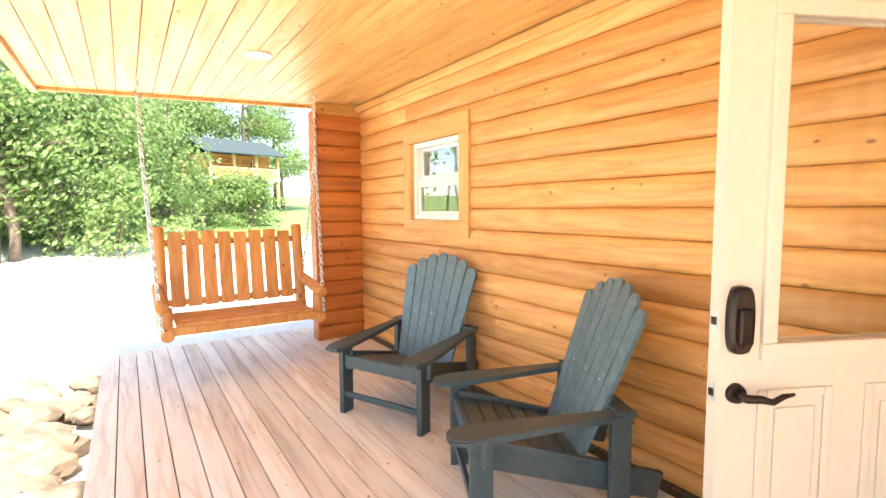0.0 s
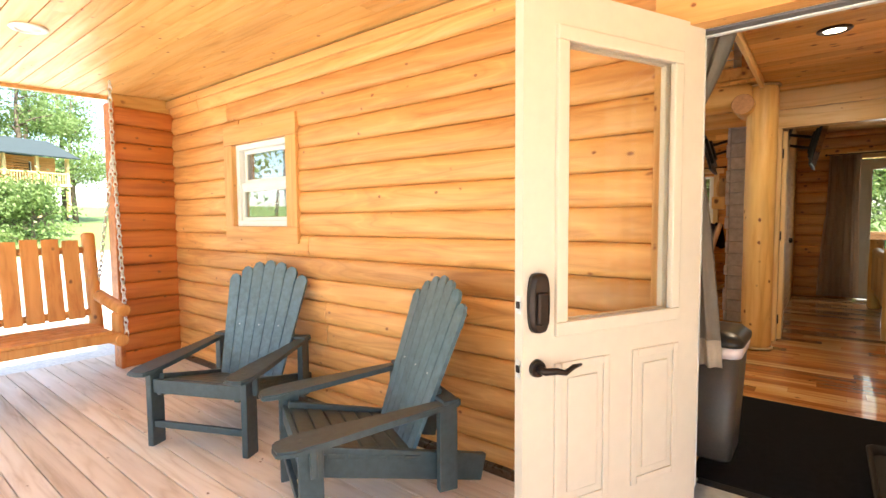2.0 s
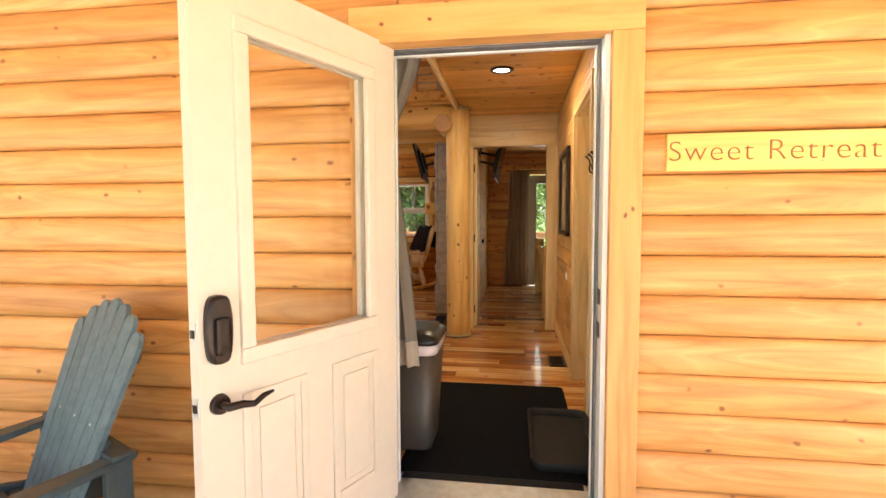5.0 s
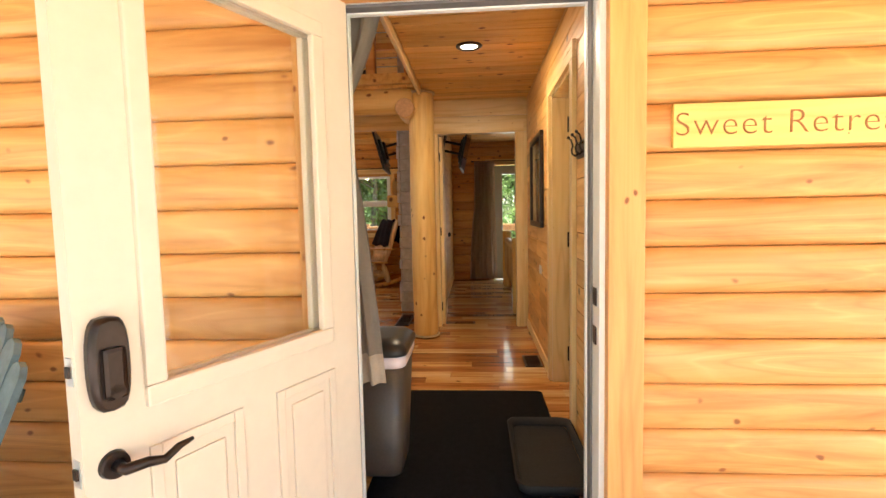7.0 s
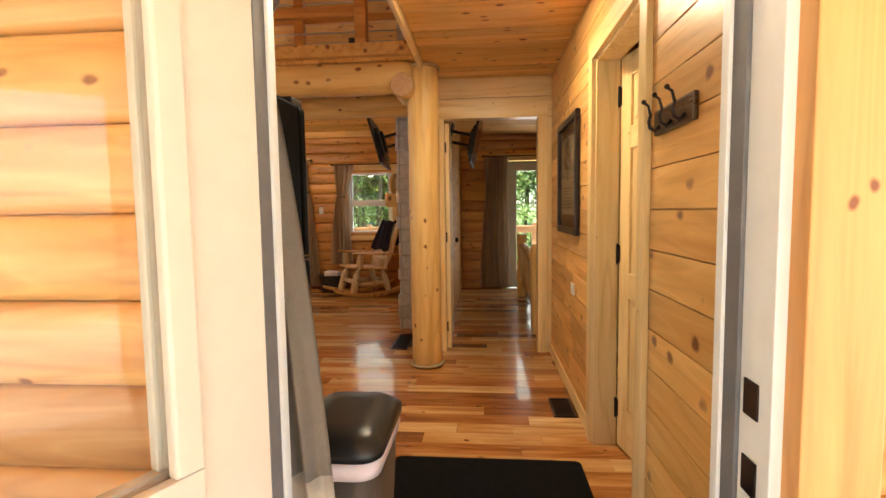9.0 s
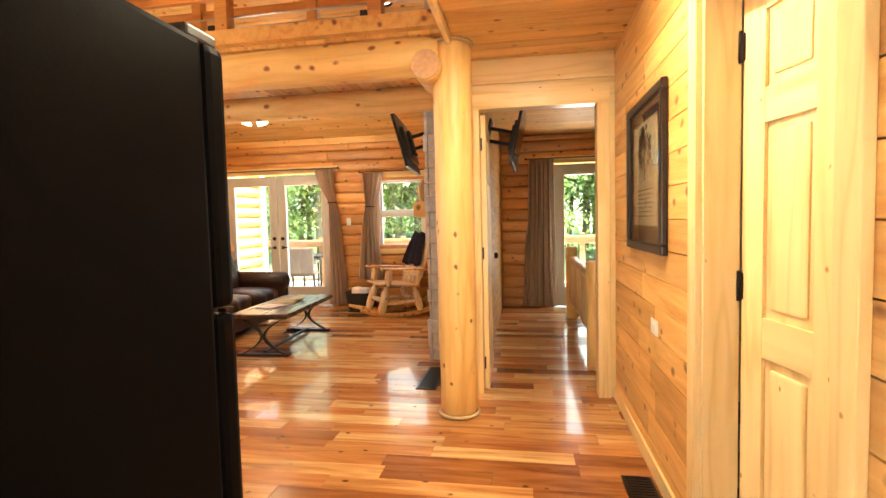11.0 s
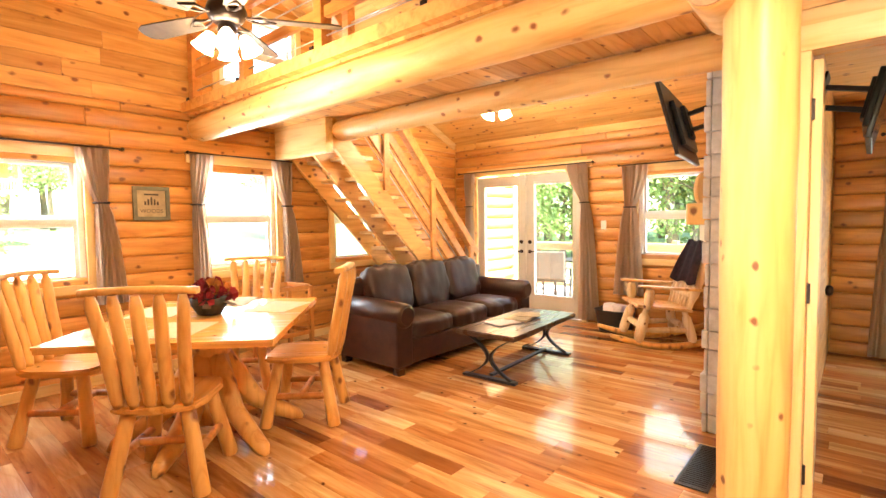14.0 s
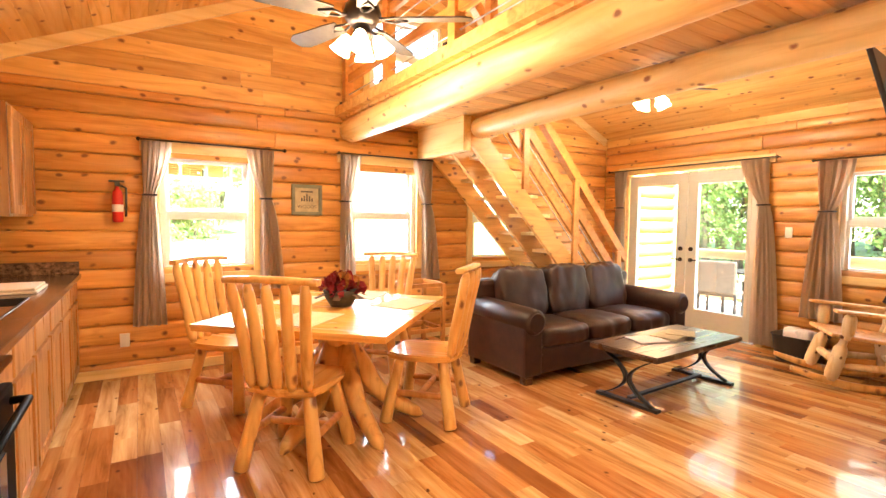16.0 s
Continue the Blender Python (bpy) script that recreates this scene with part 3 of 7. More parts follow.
tagged(part("trim_base", bm, DARK_WOOD), "dark strip at the foot of the porch wall", "trim", kind="structure")

# floor under everything
tagged(part("floor_base", boxed((XI - 0.1, -2.2, -0.12), (XB + 0.2, YL + 0.1, -0.02)), DARK_WOOD), "dark sub floor under the boards", "floor", kind="structure")
deckset = setting("deck", "weathered pale deck boards of the porch", "deck")
x = 1.45
while x < XO - 0.02:
    w = min(0.138, XO + 0.05 - x)
    part("board", boxed((x + 0.003, -3.0, DZ - 0.035), (x + w - 0.003, 7.3, DZ), 0.004), DECK, deckset)
    x += w
part("joist", boxed((1.47, -3.0, DZ - 0.25), (1.52, 7.25, DZ - 0.036)), DECK, deckset)
part("joist", boxed((1.52, 7.2, DZ - 0.25), (XO, 7.25, DZ - 0.036)), DECK, deckset)
part("underlay", boxed((1.52, -2.9, DZ - 0.12), (XO, 7.2, DZ - 0.1)), RUBBER, deckset)

# round beams, posts
def round_post(name, label, p, q, r, mat, cat, wob=0.05):
    return tagged(part(name, pole(p, q, r, 20, 14, wob), mat), label, cat)


post = round_post("log_post", "round peeled knotty pine log post", (7.06, 1.95, 0.0), (7.06, 1.95, HC), 0.122, POLE, "post")
for zz in (0.02, HC - 0.02):
    bm = bmesh.new()
    tube(bm, [(7.06 + 0.128 * math.cos(a), 1.95 + 0.128 * math.sin(a), zz) for a in [math.tau * i / 28 for i in range(29)]], 0.012, 6)
    part("rope_ring", bm, WOVEN, post, "twisted rope trim")
round_post("log_beam", "round peeled log beam carrying the loft edge", (7.02, 2.02, 2.315), (7.02, YL + 0.02, 2.315), 0.125, BEAM, "beam")
stub = round_post("log_stub", "short log stub with pale sawn end beside the post", (6.875, 2.085, 2.225), (7.25, 2.085, 2.225), 0.092, BEAM, "beam", 0.03)
part("sawn_end", tubed([(6.874, 2.085, 2.225), (6.868, 2.085, 2.225)], [0.089, 0.085], 22, 0.02), ENDGRAIN, stub, "pink sawn end grain")
round_post("log_beam", "round peeled log beam at the rear of the walkway", (8.02, YM, 2.31), (8.02, 5.74, 2.31), 0.105, BEAM, "beam")


# ---- doors and windows ----
def sash_window(name, label, axis, plane, a, b, z0, z1, out, mat=WHITE, depth=0.10, glass=GLASS):
    """A double-hung window filling an opening. out: +1 or -1, the way to the room along the axis across the wall."""
    w = setting(name, label, "window")

    def bx(p0, p1, s0, s1, d0, d1, nm, m):
        lo, hi = sorted((plane + out * d0, plane + out * d1))
        q = boxed((lo, p0, s0), (hi, p1, s1), 0.004) if axis == "y" else boxed((p0, lo, s0), (p1, hi, s1), 0.004)
        return part(nm, q, m, w)

    for p0, p1, s0, s1 in ((a, b, z0, z0 + 0.045), (a, b, z1 - 0.045, z1), (a, a + 0.045, z0 + 0.045, z1 - 0.045), (b - 0.045, b, z0 + 0.045, z1 - 0.045)):
        bx(p0, p1, s0, s1, -depth, 0.0, "window_frame", mat)
    zm = (z0 + z1) / 2
    bx(a + 0.046, b - 0.046, zm - 0.022, zm + 0.022, -depth + 0.02, -0.02, "meeting_rail", mat)
    for s0, s1, d in ((z0 + 0.046, zm - 0.022, 0.035), (zm + 0.022, z1 - 0.046, 0.065)):
        for p0, p1, u0, u1 in ((a + 0.046, a + 0.078, s0, s1), (b - 0.078, b - 0.046, s0, s1), (a + 0.078, b - 0.078, s0, s0 + 0.03), (a + 0.078, b - 0.078, s1 - 0.03, s1)):
            bx(p0, p1, u0, u1, -d - 0.02, -d + 0.012, "sash", mat)
        g = bx(a + 0.07, b - 0.07, s0 + 0.02, s1 - 0.02, -d - 0.003, -d + 0.001, "pane", glass)
        g.visible_shadow = False
    return w


def casing(name, label, axis, plane, a, b, z0, z1, out, mats, wide=0.09, thick=0.03, sill=True, head=0.0):
    """Flat boards round an opening."""
    t = setting(name, label, "trim")
    v, h = mats
    lo, hi = sorted((plane, plane + out * thick))

    def bx(p0, p1, s0, s1, m):
        part("casing_board", boxed((lo, p0, s0), (hi, p1, s1), 0.004) if axis == "y" else boxed((p0, lo, s0), (p1, hi, s1), 0.004), m, t)

    bx(a - wide, a, z0, z1, v)
    bx(b, b + wide, z0, z1, v)
    bx(a - wide - head, b + wide + head, z1 + 0.001, z1 + wide * 1.25, h)
    if sill:
        bx(a - wide, b + wide, z0 - wide, z0 - 0.001, h)
    return t


sash_window("window_1", "small white sash window in the porch wall", "y", XO + 0.02, *PWIN, -1, glass=PORCHGLASS)
casing("trim_porch_window", "wide stained boards round the porch window", "y", XO + 0.045, *PWIN, -1, (PORCH_TRIM, PORCH_TRIM_X), 0.13, 0.065)
sash_window("window_2", "bright double-hung window with white frame", "x", YL + 0.03, *W1, -1)
sash_window("window_3", "bright double-hung window with white frame", "x", YL + 0.03, *W2, -1)
sash_window("window_4", "low window behind the stairs", "x", YL + 0.03, *W3, -1)
sash_window("window_5", "loft gable window with white frame", "x", YL + 0.03, *GW, -1)
sash_window("window_6", "double-hung window beside the fireplace", "y", XB + 0.03, *W4, -1)
for n, o in (("trim_window_2", W1), ("trim_window_3", W2), ("trim_window_4", W3)):
    casing(n, "pine boards round the window", "x", YL + 0.01, *o, -1, (TRIM, TRIM_X), 0.075, 0.03, head=0.07)
casing("trim_window_5", "pine boards round the gable window", "x", YL + 0.018, *GW, -1, (TRIM, TRIM_X), 0.07, 0.02)
casing("trim_window_6", "pine boards round the window", "y", XB + 0.01, *W4, -1, (TRIM, TRIM_Y), 0.075, 0.03, head=0.07)
casing("trim_french", "pine boards round the french doors", "y", XB + 0.01, FD[0], FD[1], 0, FD[3], -1, (TRIM, TRIM_Y), 0.075, 0.03, sill=False, head=0.06)
casing("trim_bedroom_door", "pine boards round the rear bedroom door", "y", XB + 0.01, BD[0], BD[1], 0, BD[3], -1, (TRIM, TRIM_Y), 0.075, 0.03, sill=False, head=0.06)
casing("trim_entry", "wide stained boards round the entry door", "y", XO + 0.045, DOOR[0] - 0.016, DOOR[1] + 0.016, DZ, DOOR[3] - 0.022, -1, (PORCH_TRIM, PORCH_TRIM_X), 0.12, 0.09, sill=False, head=0.0)
casing("trim_entry_inner", "pine boards round the entry door inside", "y", XI - 0.01, DOOR[0], DOOR[1], 0, DOOR[3], 1, (TRIM, TRIM_Y), 0.075, 0.03, sill=False)
casing("trim_bedroom", "pale pine casing of the bedroom doorway", "y", XBW + 0.012, 1.01, 1.82, 0, 2.06, -1, (TRIM, TRIM_Y), 0.085, 0.03, sill=False)
casing("trim_closet", "pale pine casing of the closet door", "x", YH, CL[0], CL[1], 0, CL[3], 1, (TRIM, TRIM_X), 0.08, 0.025, sill=False)

# entry jamb
jamb = setting("door_frame", "white entry door jamb with grey weather strip", "door frame")
for a, b in (((3.95, 0.966, DZ + 0.02), (4.125, 1.003, 2.032)), ((3.95, 1.902, DZ + 0.02), (4.125, 1.938, 2.032)), ((3.95, 1.003, 1.997), (4.125, 1.902, 2.032))):
    part("jamb", boxed(a, b, 0.003), WHITE, jamb)
for a, b in (((4.045, 1.0035, 0.0), (4.095, 1.012, 1.985)), ((4.045, 1.893, 0.0), (4.095, 1.9015, 1.985)), ((4.045, 1.0035, 1.986), (4.095, 1.9015, 1.9965))):
    part("weather_strip", boxed(a, b, 0.002), SEAL, jamb)
for a, b in (((4.0955, 1.0035, 0.0), (4.124, 1.018, 1.980)), ((4.0955, 1.887, 0.0), (4.124, 1.9015, 1.980)), ((4.0955, 1.0035, 1.981), (4.124, 1.9015, 1.9965))):
    part("door_stop", boxed(a, b, 0.002), WHITE, jamb)
for zz in (0.93, 0.79):
    part("strike_plate", boxed((3.985, 1.0035, zz - 0.032), (4.03, 1.007, zz + 0.032), 0.001), BRONZE, jamb)
part("threshold", boxed((3.93, 1.003, -0.05), (4.14, 1.902, 0.012), 0.006), STEEL, jamb)

# entry door: leaf in local x from the hinge, y across, z up
door = setting("door_1", "cream half-glazed entry door standing open", "door")
door.matrix_basis = pose(4.0, 1.890, 0.012, 0, 0, 180 - 24.7)
DW, DH, TH = 0.904, 1.98, 0.045
G = (0.187, 0.720, 0.845, 1.806)
for a, b in (((0, 0), (DW, G[2] - 0.03)), ((0, G[3] + 0.03), (DW, DH)), ((0, G[2] - 0.03), (G[0] - 0.03, G[3] + 0.03)), ((G[1] + 0.03, G[2] - 0.03), (DW, G[3] + 0.03))):
    part("leaf", boxed((a[0], -TH / 2, a[1]), (b[0], TH / 2, b[1])), CREAM, door)
for s in (-1, 1):
    for a, b in (((G[0] - 0.05, G[2] - 0.05), (G[1] + 0.05, G[2])), ((G[0] - 0.05, G[3]), (G[1] + 0.05, G[3] + 0.05)), ((G[0] - 0.05, G[2]), (G[0], G[3])), ((G[1], G[2]), (G[1] + 0.05, G[3]))):
        part("glazing_bead", boxed((a[0], s * TH / 2 - s * 0.01, a[1]), (b[0], s * (TH / 2 + 0.014), b[1]), 0.006), CREAM, door)
    for p0, p1 in ((0.13, 0.39), (0.51, 0.77)):
        for a, b in (((p0, 0.16), (p0 + 0.03, 0.70)), ((p1 - 0.03, 0.16), (p1, 0.70)), ((p0 + 0.03, 0.16), (p1 - 0.03, 0.19)), ((p0 + 0.03, 0.67), (p1 - 0.03, 0.70))):
            part("panel_mould", boxed((a[0], s * TH / 2, a[1]), (b[0], s * (TH / 2 + 0.008), b[1]), 0.004), CREAM, door)
        part("panel", boxed((p0 + 0.06, s * TH / 2, 0.22), (p1 - 0.06, s * (TH / 2 + 0.006), 0.64), 0.005), CREAM, door)
pane = part("pane", boxed((G[0], -0.004, G[2]), (G[1], 0.004, G[3])), DOORGLASS, door)
pane.visible_shadow = False
for s in (-1, 1):
    bm = bmesh.new()
    out = [(0.848 + 0.040 * math.copysign(abs(math.cos(a)) ** 0.5, math.cos(a)), 0.922 + 0.102 * math.copysign(abs(math.sin(a)) ** 0.85, math.sin(a))) for a in [math.tau * (k + 0.5) / 22 for k in range(22)]]
    rows = [[(x, s * d, zz) for x, zz in out] for d in (TH / 2, TH / 2 + 0.024)]
    rows.append([(0.846 + (x - 0.846) * 0.8, s * (TH / 2 + 0.032), 0.915 + (zz - 0.915) * 0.92) for x, zz in out])
    lock = part("keypad_lock", rings(bm, rows), BRONZE, door, "dark bronze keypad lock")
    part("keypad_cover", boxed((0.824, s * (TH / 2 + 0.030), 0.850), (0.872, s * (TH / 2 + 0.042), 0.960), 0.010), BRONZE, lock, "sliding keypad cover")
    part("key_cylinder", tubed([(0.846, s * (TH / 2 + 0.03), 0.865), (0.846, s * (TH / 2 + 0.042), 0.865)], 0.016, 14), BRONZE, lock)
    lev = part("lever_handle", tubed([(0.846, s * (TH / 2), 0.695), (0.846, s * (TH / 2 + 0.016), 0.695)], [0.032, 0.028], 18), BRONZE, door, "dark bronze wave lever")
    part("lever", tubed([(0.846, s * (TH / 2 + 0.01), 0.695), (0.846, s * (TH / 2 + 0.05), 0.695), (0.803, s * (TH / 2 + 0.056), 0.693), (0.766, s * (TH / 2 + 0.056), 0.682), (0.731, s * (TH / 2 + 0.056), 0.698), (0.696, s * (TH / 2 + 0.056), 0.702)], [0.014, 0.013, 0.012, 0.010, 0.009, 0.005], 10), BRONZE, lev)
for zz in (0.915, 0.695):
    part("latch_plate", boxed((DW - 0.0005, -0.013, zz - 0.03), (DW + 0.002, 0.013, zz + 0.03)), STEEL, door)
    part("latch_bolt", boxed((DW + 0.002, -0.008, zz - 0.012), (DW + 0.008, 0.008, zz + 0.012), 0.002), BRONZE, door)
for zz in (0.2, 1.0, 1.8):
    part("hinge", tubed([(-0.006, -0.012, zz - 0.05), (-0.006, -0.012, zz + 0.05)], 0.008, 10), BRONZE, door)


def panel_door(name, label, w, h, m, hinge_side=1):
    """A six-panel pine door, local x from the hinge, y across, z up."""
    d = setting(name, label, "door")
    d.matrix_basis = m
    for a, b in (((0, 0), (0.11, h)), ((w - 0.11, 0), (w, h)), ((w / 2 - 0.05, 0), (w / 2 + 0.05, h))):
        part("stile", boxed((a[0], -0.018, a[1]), (b[0], 0.018, b[1]), 0.002), TRIM, d)
    levels = (0.0, 0.22, 0.80, 0.93, 1.55, 1.66, 1.90, h)
    for i in range(0, 8, 2):
        for p, q in ((0.11, w / 2 - 0.05), (w / 2 + 0.05, w - 0.11)):
            part("rail", boxed((p, -0.017, levels[i]), (q, 0.017, levels[i + 1]), 0.002), TRIM_X, d)
    for i in (1, 3, 5):
        for p, q in ((0.11, w / 2 - 0.05), (w / 2 + 0.05, w - 0.11)):
            part("panel", boxed((p, -0.006, levels[i]), (q, 0.006, levels[i + 1])), TRIM, d)
            part("raised_field", boxed((p + 0.03, -0.013, levels[i] + 0.03), (q - 0.03, 0.013, levels[i + 1] - 0.03), 0.008), TRIM, d)
    for zz in (0.2, 1.02, 1.82):
        hb = part("hinge", boxed((-0.012, 0.008, zz - 0.045), (0.012, 0.026, zz + 0.045), 0.004), BRONZE, d)
        part("hinge_pin", tubed([(0, 0.026, zz - 0.052), (0, 0.026, zz + 0.052)], 0.007, 8), BRONZE, hb)
    for s in (-1, 1):
        part("knob", lathe(bmesh.new(), [(0.001, 0), (0.026, 0.004), (0.03, 0.02), (0.022, 0.034), (0.001, 0.038)], seg=16), BRONZE, d).matrix_basis = pose(w - 0.06, s * 0.04, 0.95, -90 * s, 0, 0)
    return d


panel_door("door_2", "six-panel pine closet door, standing ajar", CL[1] - CL[0] - 0.03, 2.01, pose(CL[1] - 0.02, YH - 0.135, 0.01, 0, 0, 180 + 10) @ Matrix.Diagonal((1, -1, 1, 1)))
panel_door("door_3", "six-panel pine bedroom door standing open inward", 0.80, 2.03, pose(XBW + 0.07, 1.80, 0.01, 0, 0, 2.0))


def glazed_door(name, label, y0, y1, knob_y, mat):
    """A full-glass exterior door in the rear wall."""
    d = setting(name, label, "door")
    x = XB + 0.07
    st = 0.115
    for a, b in (((y0, 0), (y0 + st, 2.03)), ((y1 - st, 0), (y1, 2.03)), ((y0 + st, 0), (y1 - st, 0.27)), ((y0 + st, 1.90), (y1 - st, 2.03))):
        part("stile", boxed((x - 0.022, a[0], a[1] + 0.01), (x + 0.022, b[0], b[1] + 0.01), 0.003), mat, d)
    for a, b in (((y0 + st - 0.02, 0.26), (y0 + st + 0.02, 1.93)), ((y1 - st - 0.02, 0.26), (y1 - st + 0.02, 1.93)), ((y0 + st + 0.02, 0.26), (y1 - st - 0.02, 0.30)), ((y0 + st + 0.02, 1.89), (y1 - st - 0.02, 1.93))):
        part("glazing_bead", boxed((x - 0.03, a[0], a[1]), (x + 0.03, b[0], b[1]), 0.005), mat, d)
    g = part("pane", boxed((x - 0.003, y0 + st, 0.29), (x + 0.003, y1 - st, 1.91)), GLASS, d)
    g.visible_shadow = False
    for zz, r in ((1.06, 0.028), (0.92, 0.026)):
        part("rosette", tubed([(x - 0.022, knob_y, zz), (x - 0.04, knob_y, zz)], r, 14), BRONZE, d)
    part("lever", tubed([(x - 0.03, knob_y, 0.92), (x - 0.07, knob_y, 0.92), (x - 0.07, knob_y + (0.1 if knob_y > (y0 + y1) / 2 else -0.1) * -1, 0.925)], 0.009, 8), BRONZE, d)
    return d


glazed_door("door_4", "grey painted french door with full glass", FD[0] + 0.03, 5.365, 5.30, FRENCH)
glazed_door("door_5", "grey painted french door with full glass", 5.375, FD[1] - 0.03, 5.44, FRENCH)
rear = glazed_door("door_6", "grey painted glazed bedroom door", BD[0] + 0.03, BD[1] - 0.03, 0.345, FRENCH)
part("keypad_lock", boxed((XB + 0.018, 0.312, 1.05), (XB + 0.047, 0.378, 1.24), 0.014), BRONZE, rear, "dark bronze keypad lock")


# ---- daylight in the window openings ----
for o in (W1, W2, GW):
    window_light("daylight", ((o[0] + o[1]) / 2, YL + 0.15, (o[2] + o[3]) / 2), ((o[0] + o[1]) / 2, 0, (o[2] + o[3]) / 2 - 2.0), o[1] - o[0], o[3] - o[2], 3.7)
for o, watts in ((FD, 1.0), (W4, 0.8), (BD, 3.0)):
    window_light("daylight", (XB + 0.15, (o[0] + o[1]) / 2, (o[2] + o[3]) / 2), (0, (o[0] + o[1]) / 2, 0.6), o[1] - o[0] - 0.1, o[3] - o[2] - 0.1, watts)


# ---- porch things ----
def adirondack(at, rz, label):
    """Faces local -x, stands on z 0."""
    c = thing("adirondack_chair", label, "chair", "chairs on the porch", at, rz)
    for s in (-1, 1):
        part("front_leg", boxed((-0.40, s * 0.335 - 0.02, 0), (-0.30, s * 0.335 + 0.02, 0.50), 0.006), GREENPOLY, c)
        part("rear_post", boxed((0.22, s * 0.335 - 0.02, 0.14), (0.31, s * 0.335 + 0.02, 0.545), 0.006), GREENPOLY, c)
        part("side_rail", boxed((-0.38, s * 0.275 - 0.016, -0.07), (0.50, s * 0.275 + 0.016, 0.06), 0.006, turn=Matrix.Translation((0, 0, 0.30)) @ Matrix.Rotation(radians(14), 4, "Y")), GREENPOLY, c)
        out = [(-0.50, 0.0), (-0.49, 0.06), (-0.42, 0.085), (-0.25, 0.075), (0.0, 0.045), (0.32, 0.035), (0.34, 0.0), (0.32, -0.035), (0.0, -0.05), (-0.25, -0.07), (-0.42, -0.08), (-0.49, -0.055)]
        bm = board_poly(bmesh.new(), [(x, s * 0.335 + y) for x, y in out], 0.0, 0.028)
        bmesh.ops.bevel(bm, geom=[e for e in bm.edges if abs(e.verts[0].co.z - e.verts[1].co.z) < 1e-4], offset=0.008, segments=2, affect="EDGES")
        bmesh.ops.transform(bm, matrix=Matrix.Translation((0, 0, 0.505)) @ Matrix.Rotation(radians(-5), 4, "Y"), verts=bm.verts)
        part("arm", bm, GREENPOLY, c)
        part("arm_bracket", boxed((-0.36, s * 0.365, 0.36), (-0.33, s * 0.40, 0.50), 0.008), GREENPOLY, c)
    for zz in (0.12, 0.335):
        part("front_stretcher", boxed((-0.385, -0.315, zz), (-0.36, 0.315, zz + (0.04 if zz < 0.2 else 0.085)), 0.005), GREENPOLY, c)
    part("arm_support", boxed((0.235, -0.37, 0.546), (0.315, 0.37, 0.568), 0.005), GREENPOLY, c)
    tilt = Matrix.Translation((-0.36, 0, 0.40)) @ Matrix.Rotation(radians(13), 4, "Y")
    for i in range(6):
        part("seat_slat", boxed((i * 0.088, -0.295, 0), (i * 0.088 + 0.08, 0.295, 0.022), 0.005, turn=tilt), GREENPOLY, c)
    lean = Matrix.Translation((0.10, 0, 0.24)) @ Matrix.Rotation(radians(20), 4, "Y")
    tops = (0.80, 0.86, 0.895, 0.91, 0.895, 0.86, 0.80)
    for i, top in enumerate(tops):
        y0, y1 = (i - 3.5) * 0.066, (i - 3.5) * 0.092
        w0, w1 = 0.062, 0.088
        pts = [(y0, 0), (y0 + w0, 0), (y1 + w1, top - 0.045), (y1 + w1 * 0.82, top - 0.012), (y1 + w1 / 2, top), (y1 + w1 * 0.18, top - 0.012), (y1, top - 0.045)]
        bm = bmesh.new()
        lo, hi = [bm.verts.new((0, y, z)) for y, z in pts], [bm.verts.new((0.02, y, z)) for y, z in pts]
        bm.faces.new(lo)
        bm.faces.new(hi[::-1])
        for k in range(len(pts)):
            bm.faces.new((lo[k], hi[k], hi[(k + 1) % len(pts)], lo[(k + 1) % len(pts)]))
        bmesh.ops.recalc_face_normals(bm, faces=bm.faces)
        bmesh.ops.transform(bm, matrix=lean, verts=bm.verts)
        # back slats take the paler green that stands for their sunlit side
        sl = part("back_slat", bm, GREEN_SUNLIT, c, "slat painted paler for the sunlit side")
        if i in (1, 3, 5):
            part("screw", boxed((-0.003, (y0 + y1 + w0) / 2 + 0.01 - 0.004, 0.42), (0.0, (y0 + y1 + w0) / 2 + 0.01 + 0.004, 0.428), turn=lean), STEEL, sl)
    part("back_batten", boxed((0.021, -0.27, 0.32), (0.045, 0.27, 0.39), 0.004, turn=lean), GREENPOLY, c)
    part("back_batten", boxed((0.021, -0.28, 0.68), (0.045, 0.28, 0.72), 0.004, turn=lean), GREENPOLY, c)
    return c


adirondack((3.42, 4.55, DZ), 24, "dark green wooden adirondack chair on the deck")
adirondack((3.38, 3.22, DZ), -27, "dark green wooden adirondack chair beside the entry door")

sw = thing("porch_swing", "brown stained log porch swing hanging on chains", "swing", at=(2.53, 6.0, 0.0))
HW = 0.60
for s in (-1, 1):
    part("back_post", pole((s * HW, 0.28, 0.26), (s * HW * 1.0, 0.42, 1.12), 0.05, 12, 5), SWING_WOOD, sw)
    part("side_log", pole((s * HW, -0.28, 0.30), (s * HW, 0.34, 0.27), 0.05, 12, 5), SWING_WOOD, sw)
    part("arm_log", pole((s * (HW + 0.03), -0.26, 0.52), (s * (HW + 0.03), 0.36, 0.60), 0.05, 12, 5), SWING_WOOD, sw)
    part("arm_post", pole((s * HW, -0.20, 0.30), (s * HW, -0.20, 0.51), 0.045, 12, 3), SWING_WOOD, sw)
part("front_rail", boxed((-HW, -0.27, 0.29), (HW, -0.23, 0.36), 0.01), SWING_WOOD, sw)
for zz, yy in ((0.46, 0.315), (0.98, 0.405)):
    part("back_rail", pole((-HW, yy, zz), (HW, yy, zz), 0.03, 10, 4), SWING_WOOD, sw)
